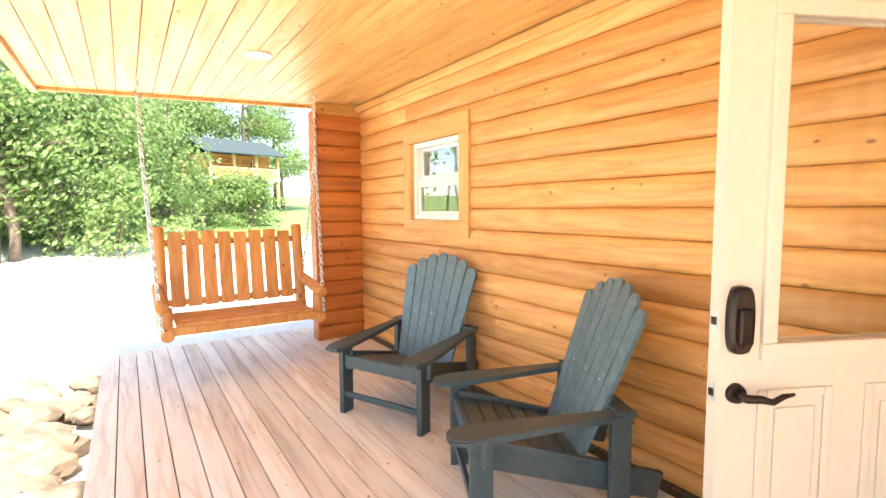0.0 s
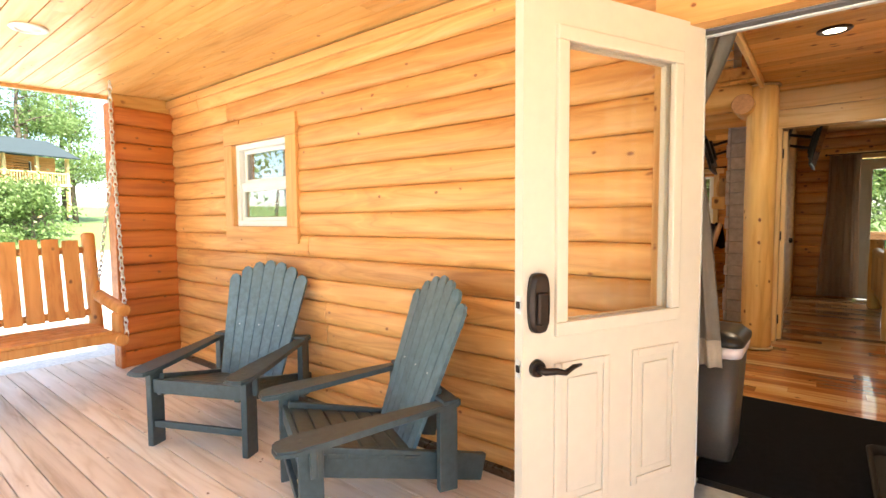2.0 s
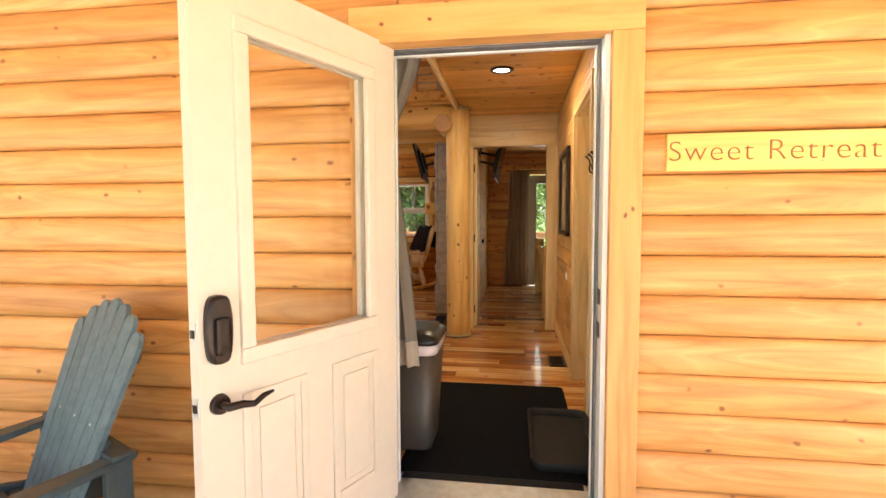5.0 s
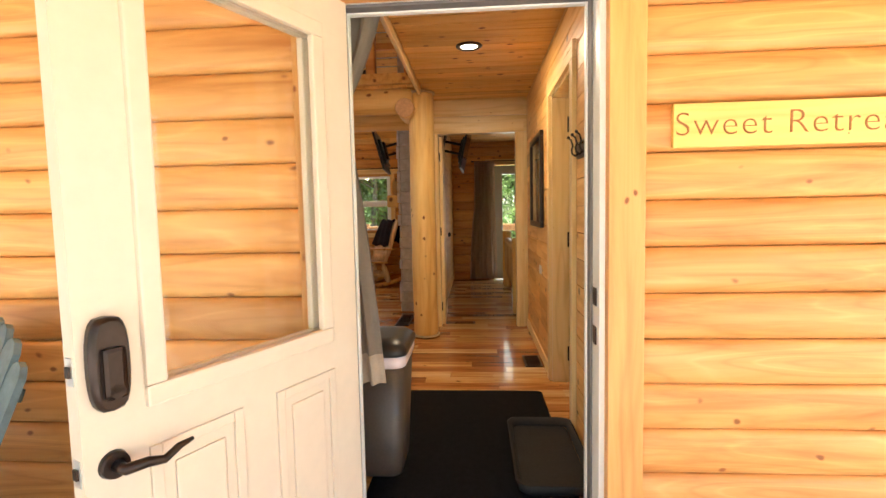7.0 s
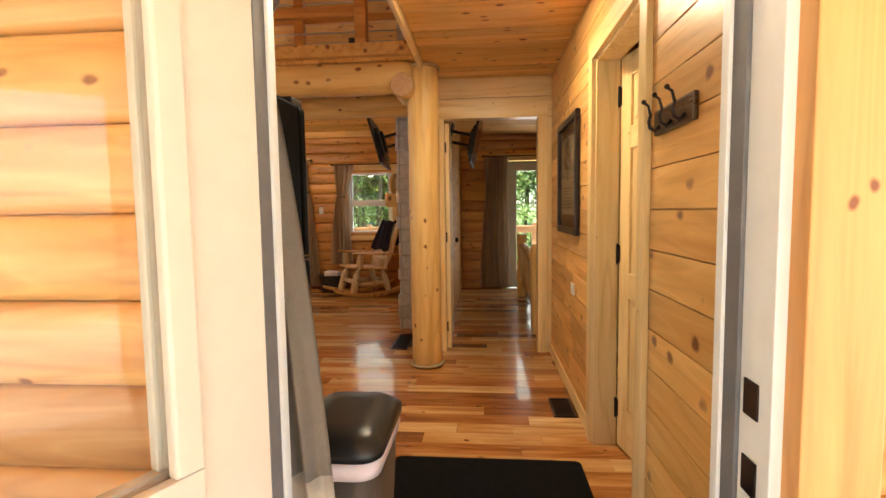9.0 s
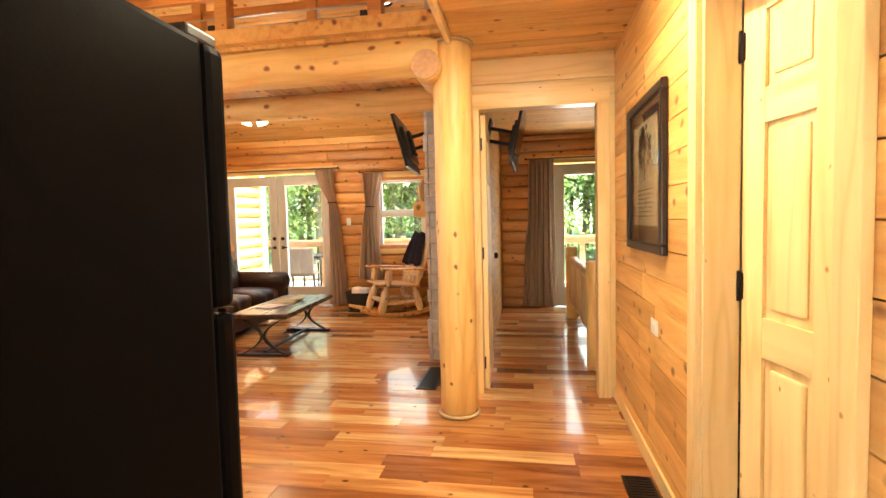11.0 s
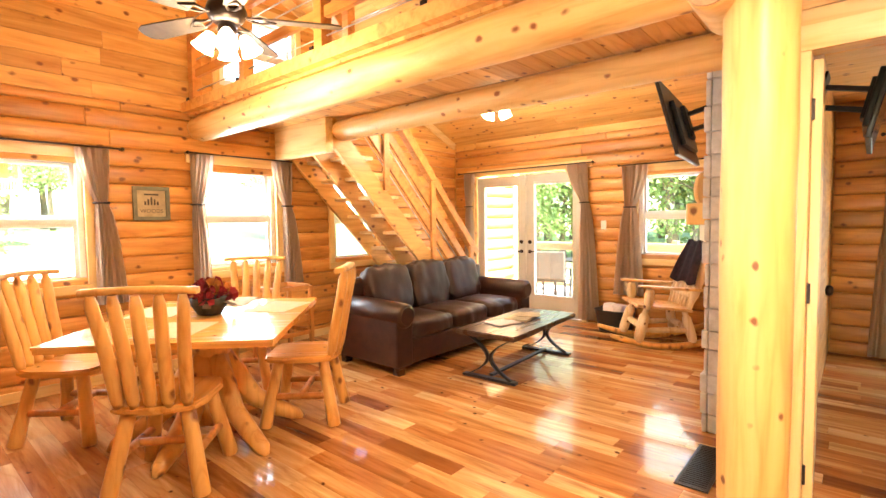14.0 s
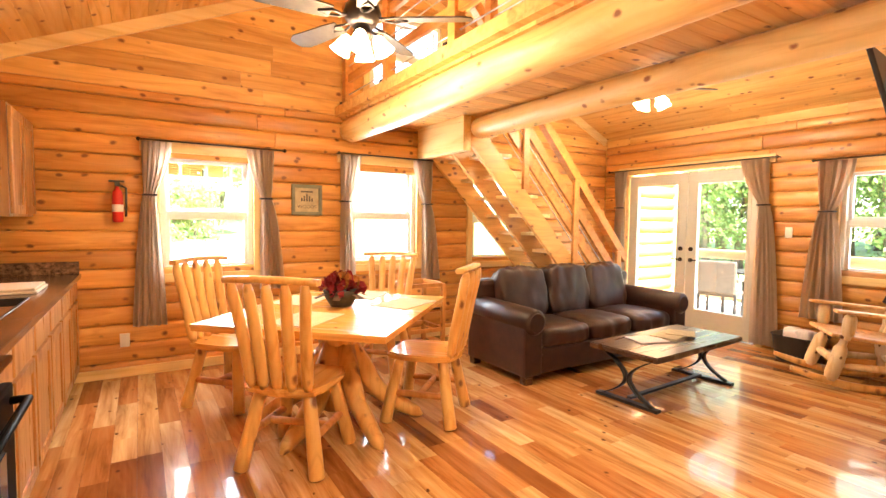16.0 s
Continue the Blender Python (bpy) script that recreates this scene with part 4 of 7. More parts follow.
for i in range(8):
    x0 = -0.53 + i * 0.134
    bm = boxed((x0, -0.012, 0), (x0 + 0.112, 0.012, 0.66 + random.uniform(-0.01, 0.01)), 0.004, turn=Matrix.Translation((0, 0.28, 0.42)) @ Matrix.Rotation(radians(-9), 4, "X"))
    part("back_slat", bm, SWING_WOOD, sw)
for i in range(5):
    part("seat_slat", boxed((-0.54, -0.26 + i * 0.105, 0.36), (0.54, -0.165 + i * 0.105, 0.382), 0.004), SWING_WOOD, sw)


def chain(p, q, parent):
    bm = bmesh.new()
    p, q = Vector(p), Vector(q)
    n = int((q - p).length / 0.042)
    d = (q - p).normalized()
    a = d.orthogonal().normalized()
    b = d.cross(a)
    for i in range(n):
        c, u = p.lerp(q, (i + 0.5) / n), (a if i % 2 else b)
        tube(bm, [c + d * 0.029 * math.sin(t) + u * 0.014 * math.cos(t) for t in [math.tau * k / 8 for k in range(9)]], 0.0055, 5)
    return part("chain", bm, CHAIN, parent, "galvanised steel chain")


for s in (-1, 1):
    xx = 0.70 if s > 0 else -0.70
    chain((s * HW * 1.06, -0.26, 0.32), (xx, 0.04, 1.75), sw)
    chain((s * HW * 1.06, 0.36, 0.60), (xx, 0.06, 1.75), sw)
    chain((xx, 0.05, 1.75), (xx, 0.05, 2.33 + 0.02 * s), sw)


def recessed(x, y, zz, lit, label, tilt_m=None):
    r = thing("recessed_light", label, "ceiling light", at=(x, y, zz))
    if tilt_m:
        r.matrix_basis = Matrix.Translation((x, y, zz)) @ tilt_m
    part("trim_ring", lathe(bmesh.new(), [(0.062, 0.004), (0.092, 0.003), (0.095, -0.004), (0.088, -0.010), (0.064, -0.012), (0.060, 0.0)], seg=28), WHITE if not lit else BRONZE, r)
    part("lens", lathe(bmesh.new(), [(0.001, -0.006), (0.060, -0.006), (0.060, 0.002), (0.001, 0.002)], seg=24), CAN_ON if lit else WHITE, r)
    return r


recessed(2.55, 5.2, 2.362, False, "white recessed light in the porch ceiling, off", Matrix.Rotation(-0.039, 4, "Y"))
recessed(5.80, 1.46, HC, True, "lit recessed light in the hall ceiling")

sign = thing("sign", "yellow wooden sign reading Sweet Retreat", "sign", at=(3.945, 0.345, 1.51))
part("board", boxed((-0.014, -0.44, -0.072), (0.008, 0.425, 0.072), 0.004), SIGN_WOOD, sign)
tx = bpy.data.curves.new("lettering", "FONT")
tx.body, tx.size, tx.extrude, tx.space_character, tx.align_x, tx.align_y = "Sweet Retreat", 0.112, 0.001, 1.08, "CENTER", "CENTER"
tx.offset = -0.0021
tx.materials.append(BURN)
letters = new("lettering", tx)
letters.parent = sign
letters.matrix_basis = Matrix(((0, 0, -1, -0.0152), (-1.06, 0, 0, 0.05), (0, 1, 0, 0.0), (0, 0, 0, 1)))
letters["label"] = "brown burnt lettering"

# rocks beside the deck
for i in range(64):
    r = random.uniform(0.07, 0.19)
    bm = bmesh.new()
    bmesh.ops.create_icosphere(bm, subdivisions=2, radius=r)
    o = random.random() * 90
    for v in bm.verts:
        d = v.co.normalized()
        cell = noise.noise(d * 1.6 + Vector((o, 0, 0)))
        v.co = Vector((d.x * r * 1.3, d.y * r * 1.1, d.z * r * 0.62)) * (1 + 0.35 * cell + 0.10 * noise.noise(d * 6 + Vector((0, o, 0))))
    tagged(part("rock", bm, ROCK), "rough tan field stone beside the deck", "rock", "stones along the deck").matrix_basis = pose(random.uniform(0.70, 1.38), 2.6 + i * 0.072 + random.uniform(-0.1, 0.1), DZ - 0.20 + random.uniform(-0.06, 0.06), random.uniform(-20, 20), random.uniform(-20, 20), random.uniform(0, 360))

# ---- hall things ----
def drape(name_label, pts_top, pts_mid, pts_low, z, across, hem=True, folds=7, amp=0.022, group="grey curtains", band=True, fabric=FABRIC):
    """A gathered cloth panel: (lo, hi) along the wall at top, tie and foot; z = (top, tie, foot). across(u, d, z) gives the place."""
    c = thing("curtain", name_label, "curtain", group)
    n, m = 66, 26
    rows = []
    for j in range(m + 1):
        v = j / m
        zz = z[0] + (z[2] - z[0]) * v
        k = (z[0] - zz) / (z[0] - z[1])
        if k < 1:
            e = k ** 1.6
            lo, hi = [p + (q - p) * e for p, q in zip(pts_top, pts_mid)]
        else:
            e = min(1.0, ((z[1] - zz) / (z[1] - z[2])) ** 0.6)
            lo, hi = [p + (q - p) * e for p, q in zip(pts_mid, pts_low)]
        row = []
        for i in range(n + 1):
            u = i / n
            tight = 0.55 if abs(k - 1) < 0.12 else 1.0
            dd = amp * tight * (math.sin(u * math.tau * folds) + 0.45 * math.sin(u * math.tau * folds * 1.7 + v * 2.2) + 0.35 * math.sin(u * 9 + v * 4))
            row.append(across(lo + (hi - lo) * u, dd, zz))
        rows.append(row)
    cut = int(m * 0.955) if hem else m
    bm = rings(bmesh.new(), rows[:cut + 1], closed=False)
    bmesh.ops.solidify(bm, geom=bm.faces[:], thickness=0.004)
    part("cloth", bm, fabric, c)
    if hem:
        bm = rings(bmesh.new(), rows[cut:], closed=False)
        bmesh.ops.solidify(bm, geom=bm.faces[:], thickness=0.005)
        part("hem", bm, HEM, c, "pale hem")
    if not band:
        return c
    a, b = across(pts_mid[0] - 0.005, 0.035, z[1]), across(pts_mid[1] + 0.005, 0.035, z[1])
    a2, b2 = across(pts_mid[0] - 0.005, -0.03, z[1]), across(pts_mid[1] + 0.005, -0.03, z[1])
    part("tie_band", tubed([a, b, b2, a2, a], 0.009, 6), BLACKP, c, "dark tie band")
    return c


def rod(name_label, p, q, stand):
    """A curtain rod between p and q with knobs; stand: the way to the wall."""
    r = thing("curtain_rod", name_label, "curtain rod", "black curtain rods")
    part("bar", tubed([p, q], 0.008, 10), IRON, r)
    for e in (p, q):
        part("finial", lathe(bmesh.new(), [(0.001, -0.018), (0.014, -0.010), (0.016, 0.0), (0.014, 0.010), (0.001, 0.018)], seg=12), IRON, r).matrix_basis = Matrix.Translation(e)
        s = Vector(stand)
        part("bracket", tubed([e, Vector(e) + s], 0.006, 6), IRON, r)
    return r


drape("grey entry curtain tied back beside the door", (1.76, 2.10), (1.95, 2.11), (1.80, 2.12), (2.13, 1.62, 0.55), lambda u, d, zz: (4.165 + d * 0.8, u, zz), folds=5, band=False, fabric=FABRIC_SHADED)
rod("dark rod above the entry door", (4.20, 0.95, 2.14), (4.20, 2.12, 2.14), (-0.07, 0, 0))

tc = thing("trash_can", "brown plastic trash can with black lid and liner", "trash can", at=(4.56, 1.89, 0.012))
def rrect(hx, hy, r, zz, n=5):
    return [(cx * (hx - r) + r * math.cos(a), cy * (hy - r) + r * math.sin(a), zz) for cx, cy, a0 in ((1, 1, 0), (-1, 1, 90), (-1, -1, 180), (1, -1, 270)) for a in [radians(a0 + 90 * k / n) for k in range(n + 1)]]
part("body", rings(bmesh.new(), [rrect(0.145, 0.095, 0.05, 0), rrect(0.15, 0.10, 0.05, 0.02), rrect(0.19, 0.128, 0.06, 0.56)]), CAN, tc)
part("liner", rings(bmesh.new(), [rrect(0.193, 0.132, 0.06, 0.53), rrect(0.199, 0.137, 0.06, 0.555), rrect(0.198, 0.136, 0.06, 0.585)]), LINER, tc, "white liner edge")
part("lid", rings(bmesh.new(), [rrect(0.205, 0.142, 0.06, 0.586), rrect(0.206, 0.142, 0.06, 0.61), rrect(0.16, 0.105, 0.05, 0.645), rrect(0.1, 0.06, 0.04, 0.65)]), BLACKP, tc, "black plastic lid")

mat_ob = tagged(part("door_mat", rings(bmesh.new(), [[(4.87 + x, 1.465 + y, zz) for x, y, zz in rrect(0.67 - i, 0.465 - i, 0.03, z0)] for i, z0 in ((0, 0.001), (0, 0.006), (0.012, 0.013))]), MAT_BLACK), "black carpet mat on the hall floor", "mat")
tray = thing("boot_tray", "black rubber boot tray with raised rim", "tray", at=(4.63, 1.09, 0.014))
part("base", rings(bmesh.new(), [rrect(0.33, 0.15, 0.05, 0.0), rrect(0.33, 0.15, 0.05, 0.008)]), RUBBER, tray)
part("rim", rings(bmesh.new(), [rrect(0.345, 0.165, 0.06, 0.0), rrect(0.36, 0.18, 0.06, 0.045), rrect(0.35, 0.17, 0.06, 0.05), rrect(0.33, 0.15, 0.05, 0.01)], cap=False), RUBBER, tray)
ribbed = thing("ribbed_mat", "narrow grey ribbed mat at the door sill", "mat", at=(4.16, 1.46, 0.001))
part("base", boxed((-0.02, -0.44, 0), (0.05, 0.44, 0.004)), STEEL, ribbed)
for i in range(5):
    part("rib", boxed((-0.018 + i * 0.014, -0.43, 0.004), (-0.011 + i * 0.014, 0.43, 0.008)), RUBBER, ribbed)


def floor_vent(at, lx, ly, label):
    v = thing("floor_vent", label, "vent", "floor registers", at)
    part("plate", boxed((-lx / 2, -ly / 2, 0), (lx / 2, ly / 2, 0.003)), BLACKP, v)
    for a, b in (((-lx / 2, -ly / 2), (lx / 2, -ly / 2 + 0.015)), ((-lx / 2, ly / 2 - 0.015), (lx / 2, ly / 2)), ((-lx / 2, -ly / 2 + 0.015), (-lx / 2 + 0.015, ly / 2 - 0.015)), ((lx / 2 - 0.015, -ly / 2 + 0.015), (lx / 2, ly / 2 - 0.015))):
        part("frame", boxed((*a, 0.003), (*b, 0.008), 0.002), BRONZE, v)
    n = int(lx / 0.022)
    for i in range(1, n):
        x0 = -lx / 2 + lx * i / n
        part("slat", boxed((x0 - 0.004, -ly / 2 + 0.015, 0.003), (x0 + 0.004, ly / 2 - 0.015, 0.007)), BRONZE, v)
    return v


floor_vent((6.22, 0.985, 0.0), 0.30, 0.14, "bronze floor register beside the hall wall")
floor_vent((7.77, 2.27, 0.0), 0.56, 0.16, "dark floor register before the fireplace")

rack = thing("coat_rack", "dark wooden coat rack with iron hooks", "coat rack", at=(4.68, YH, 1.54))
part("backboard", boxed((-0.155, 0.0, -0.04), (0.155, 0.016, 0.04), 0.006), DARK_WOOD, rack)
for i in range(3):
    x0 = -0.10 + i * 0.10
    hk = part("hook", tubed([(x0, 0.016, -0.015), (x0, 0.030, -0.03), (x0, 0.046, -0.02), (x0, 0.05, 0.0), (x0, 0.044, 0.02), (x0, 0.052, 0.05), (x0, 0.066, 0.06)], [0.007, 0.006, 0.005, 0.005, 0.005, 0.0045, 0.0045], 8), IRON, rack)
    part("hook_tip", lathe(bmesh.new(), [(0.001, -0.008), (0.006, -0.005), (0.008, 0.0), (0.006, 0.005), (0.001, 0.008)], (x0, 0.066, 0.062), 10), IRON, hk)

pic = thing("picture", "framed tree print with text in a dark frame", "picture", at=(6.545, YH, 1.485))
PW, PH = 0.375, 0.385
for a, b in (((-PW, -PH), (PW, -PH + 0.045)), ((-PW, PH - 0.045), (PW, PH)), ((-PW, -PH + 0.045), (-PW + 0.045, PH - 0.045)), ((PW - 0.045, -PH + 0.045), (PW, PH - 0.045))):
    part("frame_rail", boxed((a[0], 0.002, a[1]), (b[0], 0.032, b[1]), 0.008), BRONZE, pic)
part("mount", boxed((-PW + 0.04, 0.002, -PH + 0.04), (PW - 0.04, 0.012, PH - 0.04)), MATBOARD, pic)
pr = part("print", boxed((-PW + 0.13, 0.012, -PH + 0.13), (PW - 0.13, 0.0145, PH - 0.12)), PAPER, pic)
bm = bmesh.new()
random.seed(11)
for i in range(60):
    a, rr = random.uniform(0, math.tau), math.sqrt(random.random())
    x0, z0 = 0.13 * rr * math.cos(a), 0.13 + 0.115 * rr * math.sin(a)
    box(bm, (x0 - 0.016, 0.0145, z0 - 0.013), (x0 + 0.016, 0.0155, z0 + 0.013))
box(bm, (-0.012, 0.0145, -0.03), (0.012, 0.0157, 0.06))
part("tree_drawing", bm, INK, pr, "dark tree drawing")
bm = bmesh.new()
for i in range(7):
    wl = 0.16 - 0.02 * (i % 3)
    box(bm, (-wl, 0.0145, -0.08 - i * 0.022), (wl, 0.0153, -0.073 - i * 0.022))
part("text_lines", bm, INK, pr, "lines of small print")
part("glazing", boxed((-PW + 0.045, 0.017, -PH + 0.045), (PW - 0.045, 0.019, PH - 0.045)), GLASS, pic)


def plate(name_label, m):
    p = thing("switch_plate", name_label, "switch", "white wall plates")
    p.matrix_basis = m
    part("cover", boxed((-0.036, 0, -0.058), (0.036, 0.006, 0.058), 0.002), OUTLET, p)
    part("toggle", boxed((-0.014, 0.006, -0.03), (0.014, 0.010, 0.03), 0.002), OUTLET, p)


plate("white outlet cover on the hall wall", pose(6.40, YH, 0.74, 0, 90, 0))
plate("white switch cover beside the french doors", pose(XB, 4.18, 1.30, 0, 0, 90))
plate("white outlet cover low on the log wall", pose(4.99, YL, 0.32, 0, 0, 180))

# ---- kitchen ----
fr = thing("fridge", "tall black refrigerator with textured side", "fridge", at=(4.15, 2.095, 0.0))
part("body", boxed((0, 0, 0.03), (0.63, 0.78, 1.63), 0.012), FRIDGE, fr)
for z0, z1 in ((0.08, 1.10), (1.112, 1.632)):
    dr = part("fridge_door", boxed((0.637, 0.0, z0), (0.70, 0.78, z1), 0.018), FRIDGE, fr)
    part("gasket", boxed((0.631, 0.01, z0 + 0.01), (0.637, 0.77, z1 - 0.01)), RUBBER, dr)
    hz = (z0 + 0.5, z1 - 0.04) if z0 < 0.5 else (z0 + 0.03, z1 - 0.15)
    part("handle", tubed([(0.70, 0.72, hz[0]), (0.735, 0.72, hz[0] + 0.02), (0.735, 0.72, hz[1] - 0.02), (0.70, 0.72, hz[1])], 0.012, 8), FRIDGE, dr)
part("hinge_cap", boxed((0.60, 0.01, 1.63), (0.69, 0.07, 1.655), 0.006), BLACKP, fr)
part("mid_hinge", boxed((0.668, 0.003, 1.102), (0.698, 0.022, 1.110), 0.002), BRONZE, fr, "small dark mid hinge")
for sx in (0.06, 0.57):
    for sy in (0.06, 0.72):
        part("foot", tubed([(sx, sy, 0), (sx, sy, 0.032)], 0.02, 10), BLACKP, fr)

st = thing("stove", "black electric range with towel bar handle", "stove", at=(4.14, 2.98, 0.0))
part("body", boxed((0.0, 0, 0.05), (0.58, 0.76, 0.90), 0.006), FRIDGE, st)
part("cooktop", boxed((0.0, -0.003, 0.901), (0.62, 0.763, 0.925), 0.008), SCREEN, st)
ov = part("oven_door", boxed((0.585, 0.01, 0.25), (0.62, 0.75, 0.84), 0.01), FRIDGE, st)
part("oven_window", boxed((0.62, 0.15, 0.38), (0.623, 0.61, 0.66)), SCREEN, ov)
part("oven_handle", tubed([(0.62, 0.06, 0.79), (0.665, 0.06, 0.79), (0.665, 0.70, 0.79), (0.62, 0.70, 0.79)], 0.013, 10), FRIDGE, ov)
part("drawer", boxed((0.585, 0.01, 0.06), (0.615, 0.75, 0.24), 0.008), FRIDGE, st)
bg = part("back_panel", boxed((0.0, 0.0, 0.925), (0.07, 0.76, 1.08), 0.01), FRIDGE, st)
for i in range(4):
    part("dial", tubed([(0.07, 0.12 + i * 0.17, 1.0), (0.09, 0.12 + i * 0.17, 1.0)], 0.022, 12), BLACKP, bg)
for bx0, by0, rr in ((0.2, 0.2, 0.085), (0.2, 0.56, 0.075), (0.45, 0.2, 0.075), (0.45, 0.56, 0.09)):
    bm = bmesh.new()
    for q in (1.0, 0.7, 0.4):
        tube(bm, [(bx0 + rr * q * math.cos(t), by0 + rr * q * math.sin(t), 0.932) for t in [math.tau * k / 20 for k in range(21)]], 0.006, 6)
    part("burner", bm, IRON, st)


def base_unit(y0, y1, label):
    c = thing("base_cabinet", label, "cabinet", "kitchen base cabinets", (4.135, y0, 0.0))
    w = y1 - y0
    part("carcass", boxed((0, 0.001, 0.09), (0.52, w - 0.001, 0.87)), CABINET_WOOD, c)
    part("toe_kick", boxed((0, 0.001, 0), (0.46, w - 0.001, 0.09)), CABINET_WOOD, c)
    dw = part("drawer_front", boxed((0.521, 0.02, 0.71), (0.54, w - 0.02, 0.845), 0.006), CABINET_WOOD, c)
    for a, b in (((0.02, 0.12), (0.075, 0.69)), ((w - 0.075, 0.12), (w - 0.02, 0.69)), ((0.075, 0.12), (w - 0.075, 0.175)), ((0.075, 0.635), (w - 0.075, 0.69))):
        part("door_frame", boxed((0.521, *a), (0.541, *b), 0.004), CABINET_WOOD, c)
    part("door_panel", boxed((0.521, 0.075, 0.175), (0.531, w - 0.075, 0.635)), CABINET_WOOD, c)
    return c


ys = [3.76, 4.24, 4.72, 5.20, 5.68, 6.16, 6.62]
for a, b in zip(ys, ys[1:]):
    base_unit(a, b, "hickory base cabinet with drawer and panel door")
ct = thing("countertop", "polished brown granite counter with backsplash", "countertop")
SK = (4.25, 4.58, 4.55, 5.25)
for a, b in (((4.135, 3.75), (4.70, SK[2])), ((4.135, SK[3]), (4.70, 6.64)), ((4.135, SK[2]), (SK[0], SK[3])), ((SK[1], SK[2]), (4.70, SK[3]))):
    part("slab", boxed((*a, 0.872), (*b, 0.91), 0.004), GRANITE, ct)
part("backsplash", boxed((4.135, 3.76, 0.911), (4.16, 6.62, 1.01), 0.004), GRANITE, ct)
part("side_splash", boxed((4.161, 6.615, 0.911), (4.69, 6.64, 1.01), 0.004), GRANITE, ct)
sk = thing("sink", "black kitchen sink set in the counter", "sink")
for a, b in (((SK[0], SK[2], 0.72), (SK[1], SK[3], 0.73)), ((SK[0], SK[2], 0.73), (SK[0] + 0.012, SK[3], 0.914)), ((SK[1] - 0.012, SK[2], 0.73), (SK[1], SK[3], 0.914)), ((SK[0] + 0.012, SK[2], 0.73), (SK[1] - 0.012, SK[2] + 0.012, 0.914)), ((SK[0] + 0.012, SK[3] - 0.012, 0.73), (SK[1] - 0.012, SK[3], 0.914))):
    part("basin_side", boxed(a, b, 0.003), BLACKP, sk)
part("faucet", tubed([(4.2, 4.9, 0.91), (4.2, 4.9, 1.12), (4.24, 4.9, 1.17), (4.31, 4.9, 1.17), (4.34, 4.9, 1.11)], 0.012, 10), BRONZE, sk)
tw = thing("folded_towels", "folded cream towels on the counter", "towel", at=(4.46, 5.62, 0.911))
for i in range(2):
    part("towel", boxed((-0.13, -0.20, i * 0.018), (0.13 - i * 0.01, 0.20 - i * 0.02, i * 0.018 + 0.016), 0.007), HEM, tw)


def wall_unit(y0, y1):
    c = thing("wall_cabinet", "hickory wall cabinet with panel door", "cabinet", "kitchen wall cabinets", (4.132, y0, 1.37))
    w = y1 - y0
    part("carcass", boxed((0, 0.001, 0), (0.28, w - 0.001, 0.73), 0.003), CABINET_WOOD, c)
    for a, b in (((0.02, 0.02), (0.075, 0.71)), ((w - 0.075, 0.02), (w - 0.02, 0.71)), ((0.075, 0.02), (w - 0.075, 0.08)), ((0.075, 0.65), (w - 0.075, 0.71))):
        part("door_frame", boxed((0.281, *a), (0.30, *b), 0.004), CABINET_WOOD, c)
    part("door_panel", boxed((0.281, 0.075, 0.08), (0.29, w - 0.075, 0.65)), CABINET_WOOD, c)


wall_unit(5.80, 6.22)
wall_unit(6.22, 6.62)

ex = thing("fire_extinguisher", "red fire extinguisher hung on the log wall", "extinguisher", at=(4.965, YL - 0.075, 1.33))
part("cylinder", lathe(bmesh.new(), [(0.001, 0), (0.036, 0.004), (0.04, 0.02), (0.04, 0.22), (0.034, 0.26), (0.016, 0.28), (0.014, 0.30)], seg=18), RED, ex)
part("label", lathe(bmesh.new(), [(0.0405, 0.09), (0.0412, 0.091), (0.0412, 0.15), (0.0405, 0.151)], seg=18), OUTLET, ex, "white printed label")
part("valve", boxed((-0.018, -0.018, 0.30), (0.018, 0.018, 0.335), 0.005), BLACKP, ex)
part("grip", boxed((-0.06, -0.01, 0.335), (0.05, 0.01, 0.352), 0.004), BLACKP, ex)
part("hose", tubed([(0.02, 0, 0.31), (0.06, 0, 0.29), (0.06, 0, 0.15), (0.055, 0, 0.05)], 0.009, 8), BLACKP, ex)
part("bracket", boxed((-0.02, 0.04, 0.1), (0.02, 0.075, 0.24), 0.003), BLACKP, ex)

# ---- windows' curtains and wall things ----
def wall_L(u, d, zz):
    return (u, YL - 0.075 + d, zz)


def wall_B(u, d, zz):
    return (XB - 0.075 + d, u, zz)


for o, zr in ((W1, 2.03), (W2, 2.06)):
    a, b = o[0], o[1]
    drape("grey curtain tied back beside the window", (a - 0.13, a + 0.10), (a - 0.12, a - 0.03), (a - 0.22 if o is W1 else a - 0.14, a + 0.04), (zr, 1.57, 0.44 if o is W1 else 0.68), wall_L, hem=False, folds=5)
    drape("grey curtain tied back beside the window", (b - 0.07, b + 0.18), (b + 0.06, b + 0.15), (b + 0.04, b + 0.28), (zr, 1.57, 0.70), wall_L, hem=False, folds=5)
    rod("thin black rod above the window", (a - 0.15, YL - 0.075, zr + 0.01), (b + 0.28, YL - 0.075, zr + 0.01), (0, 0.075, 0))
drape("grey curtain tied back beside the french doors", (4.38, 4.68), (4.36, 4.46), (4.20, 4.50), (2.11, 1.60, 0.04), wall_B, hem=False, folds=5)
drape("grey curtain beside the french doors", (6.22, 6.42), (6.28, 6.38), (6.20, 6.42), (2.11, 1.60, 0.04), wall_B, hem=False, folds=5)
rod("thin black rod above the french doors", (XB - 0.075, 4.30, 2.12), (XB - 0.075, 6.52, 2.12), (0.075, 0, 0))
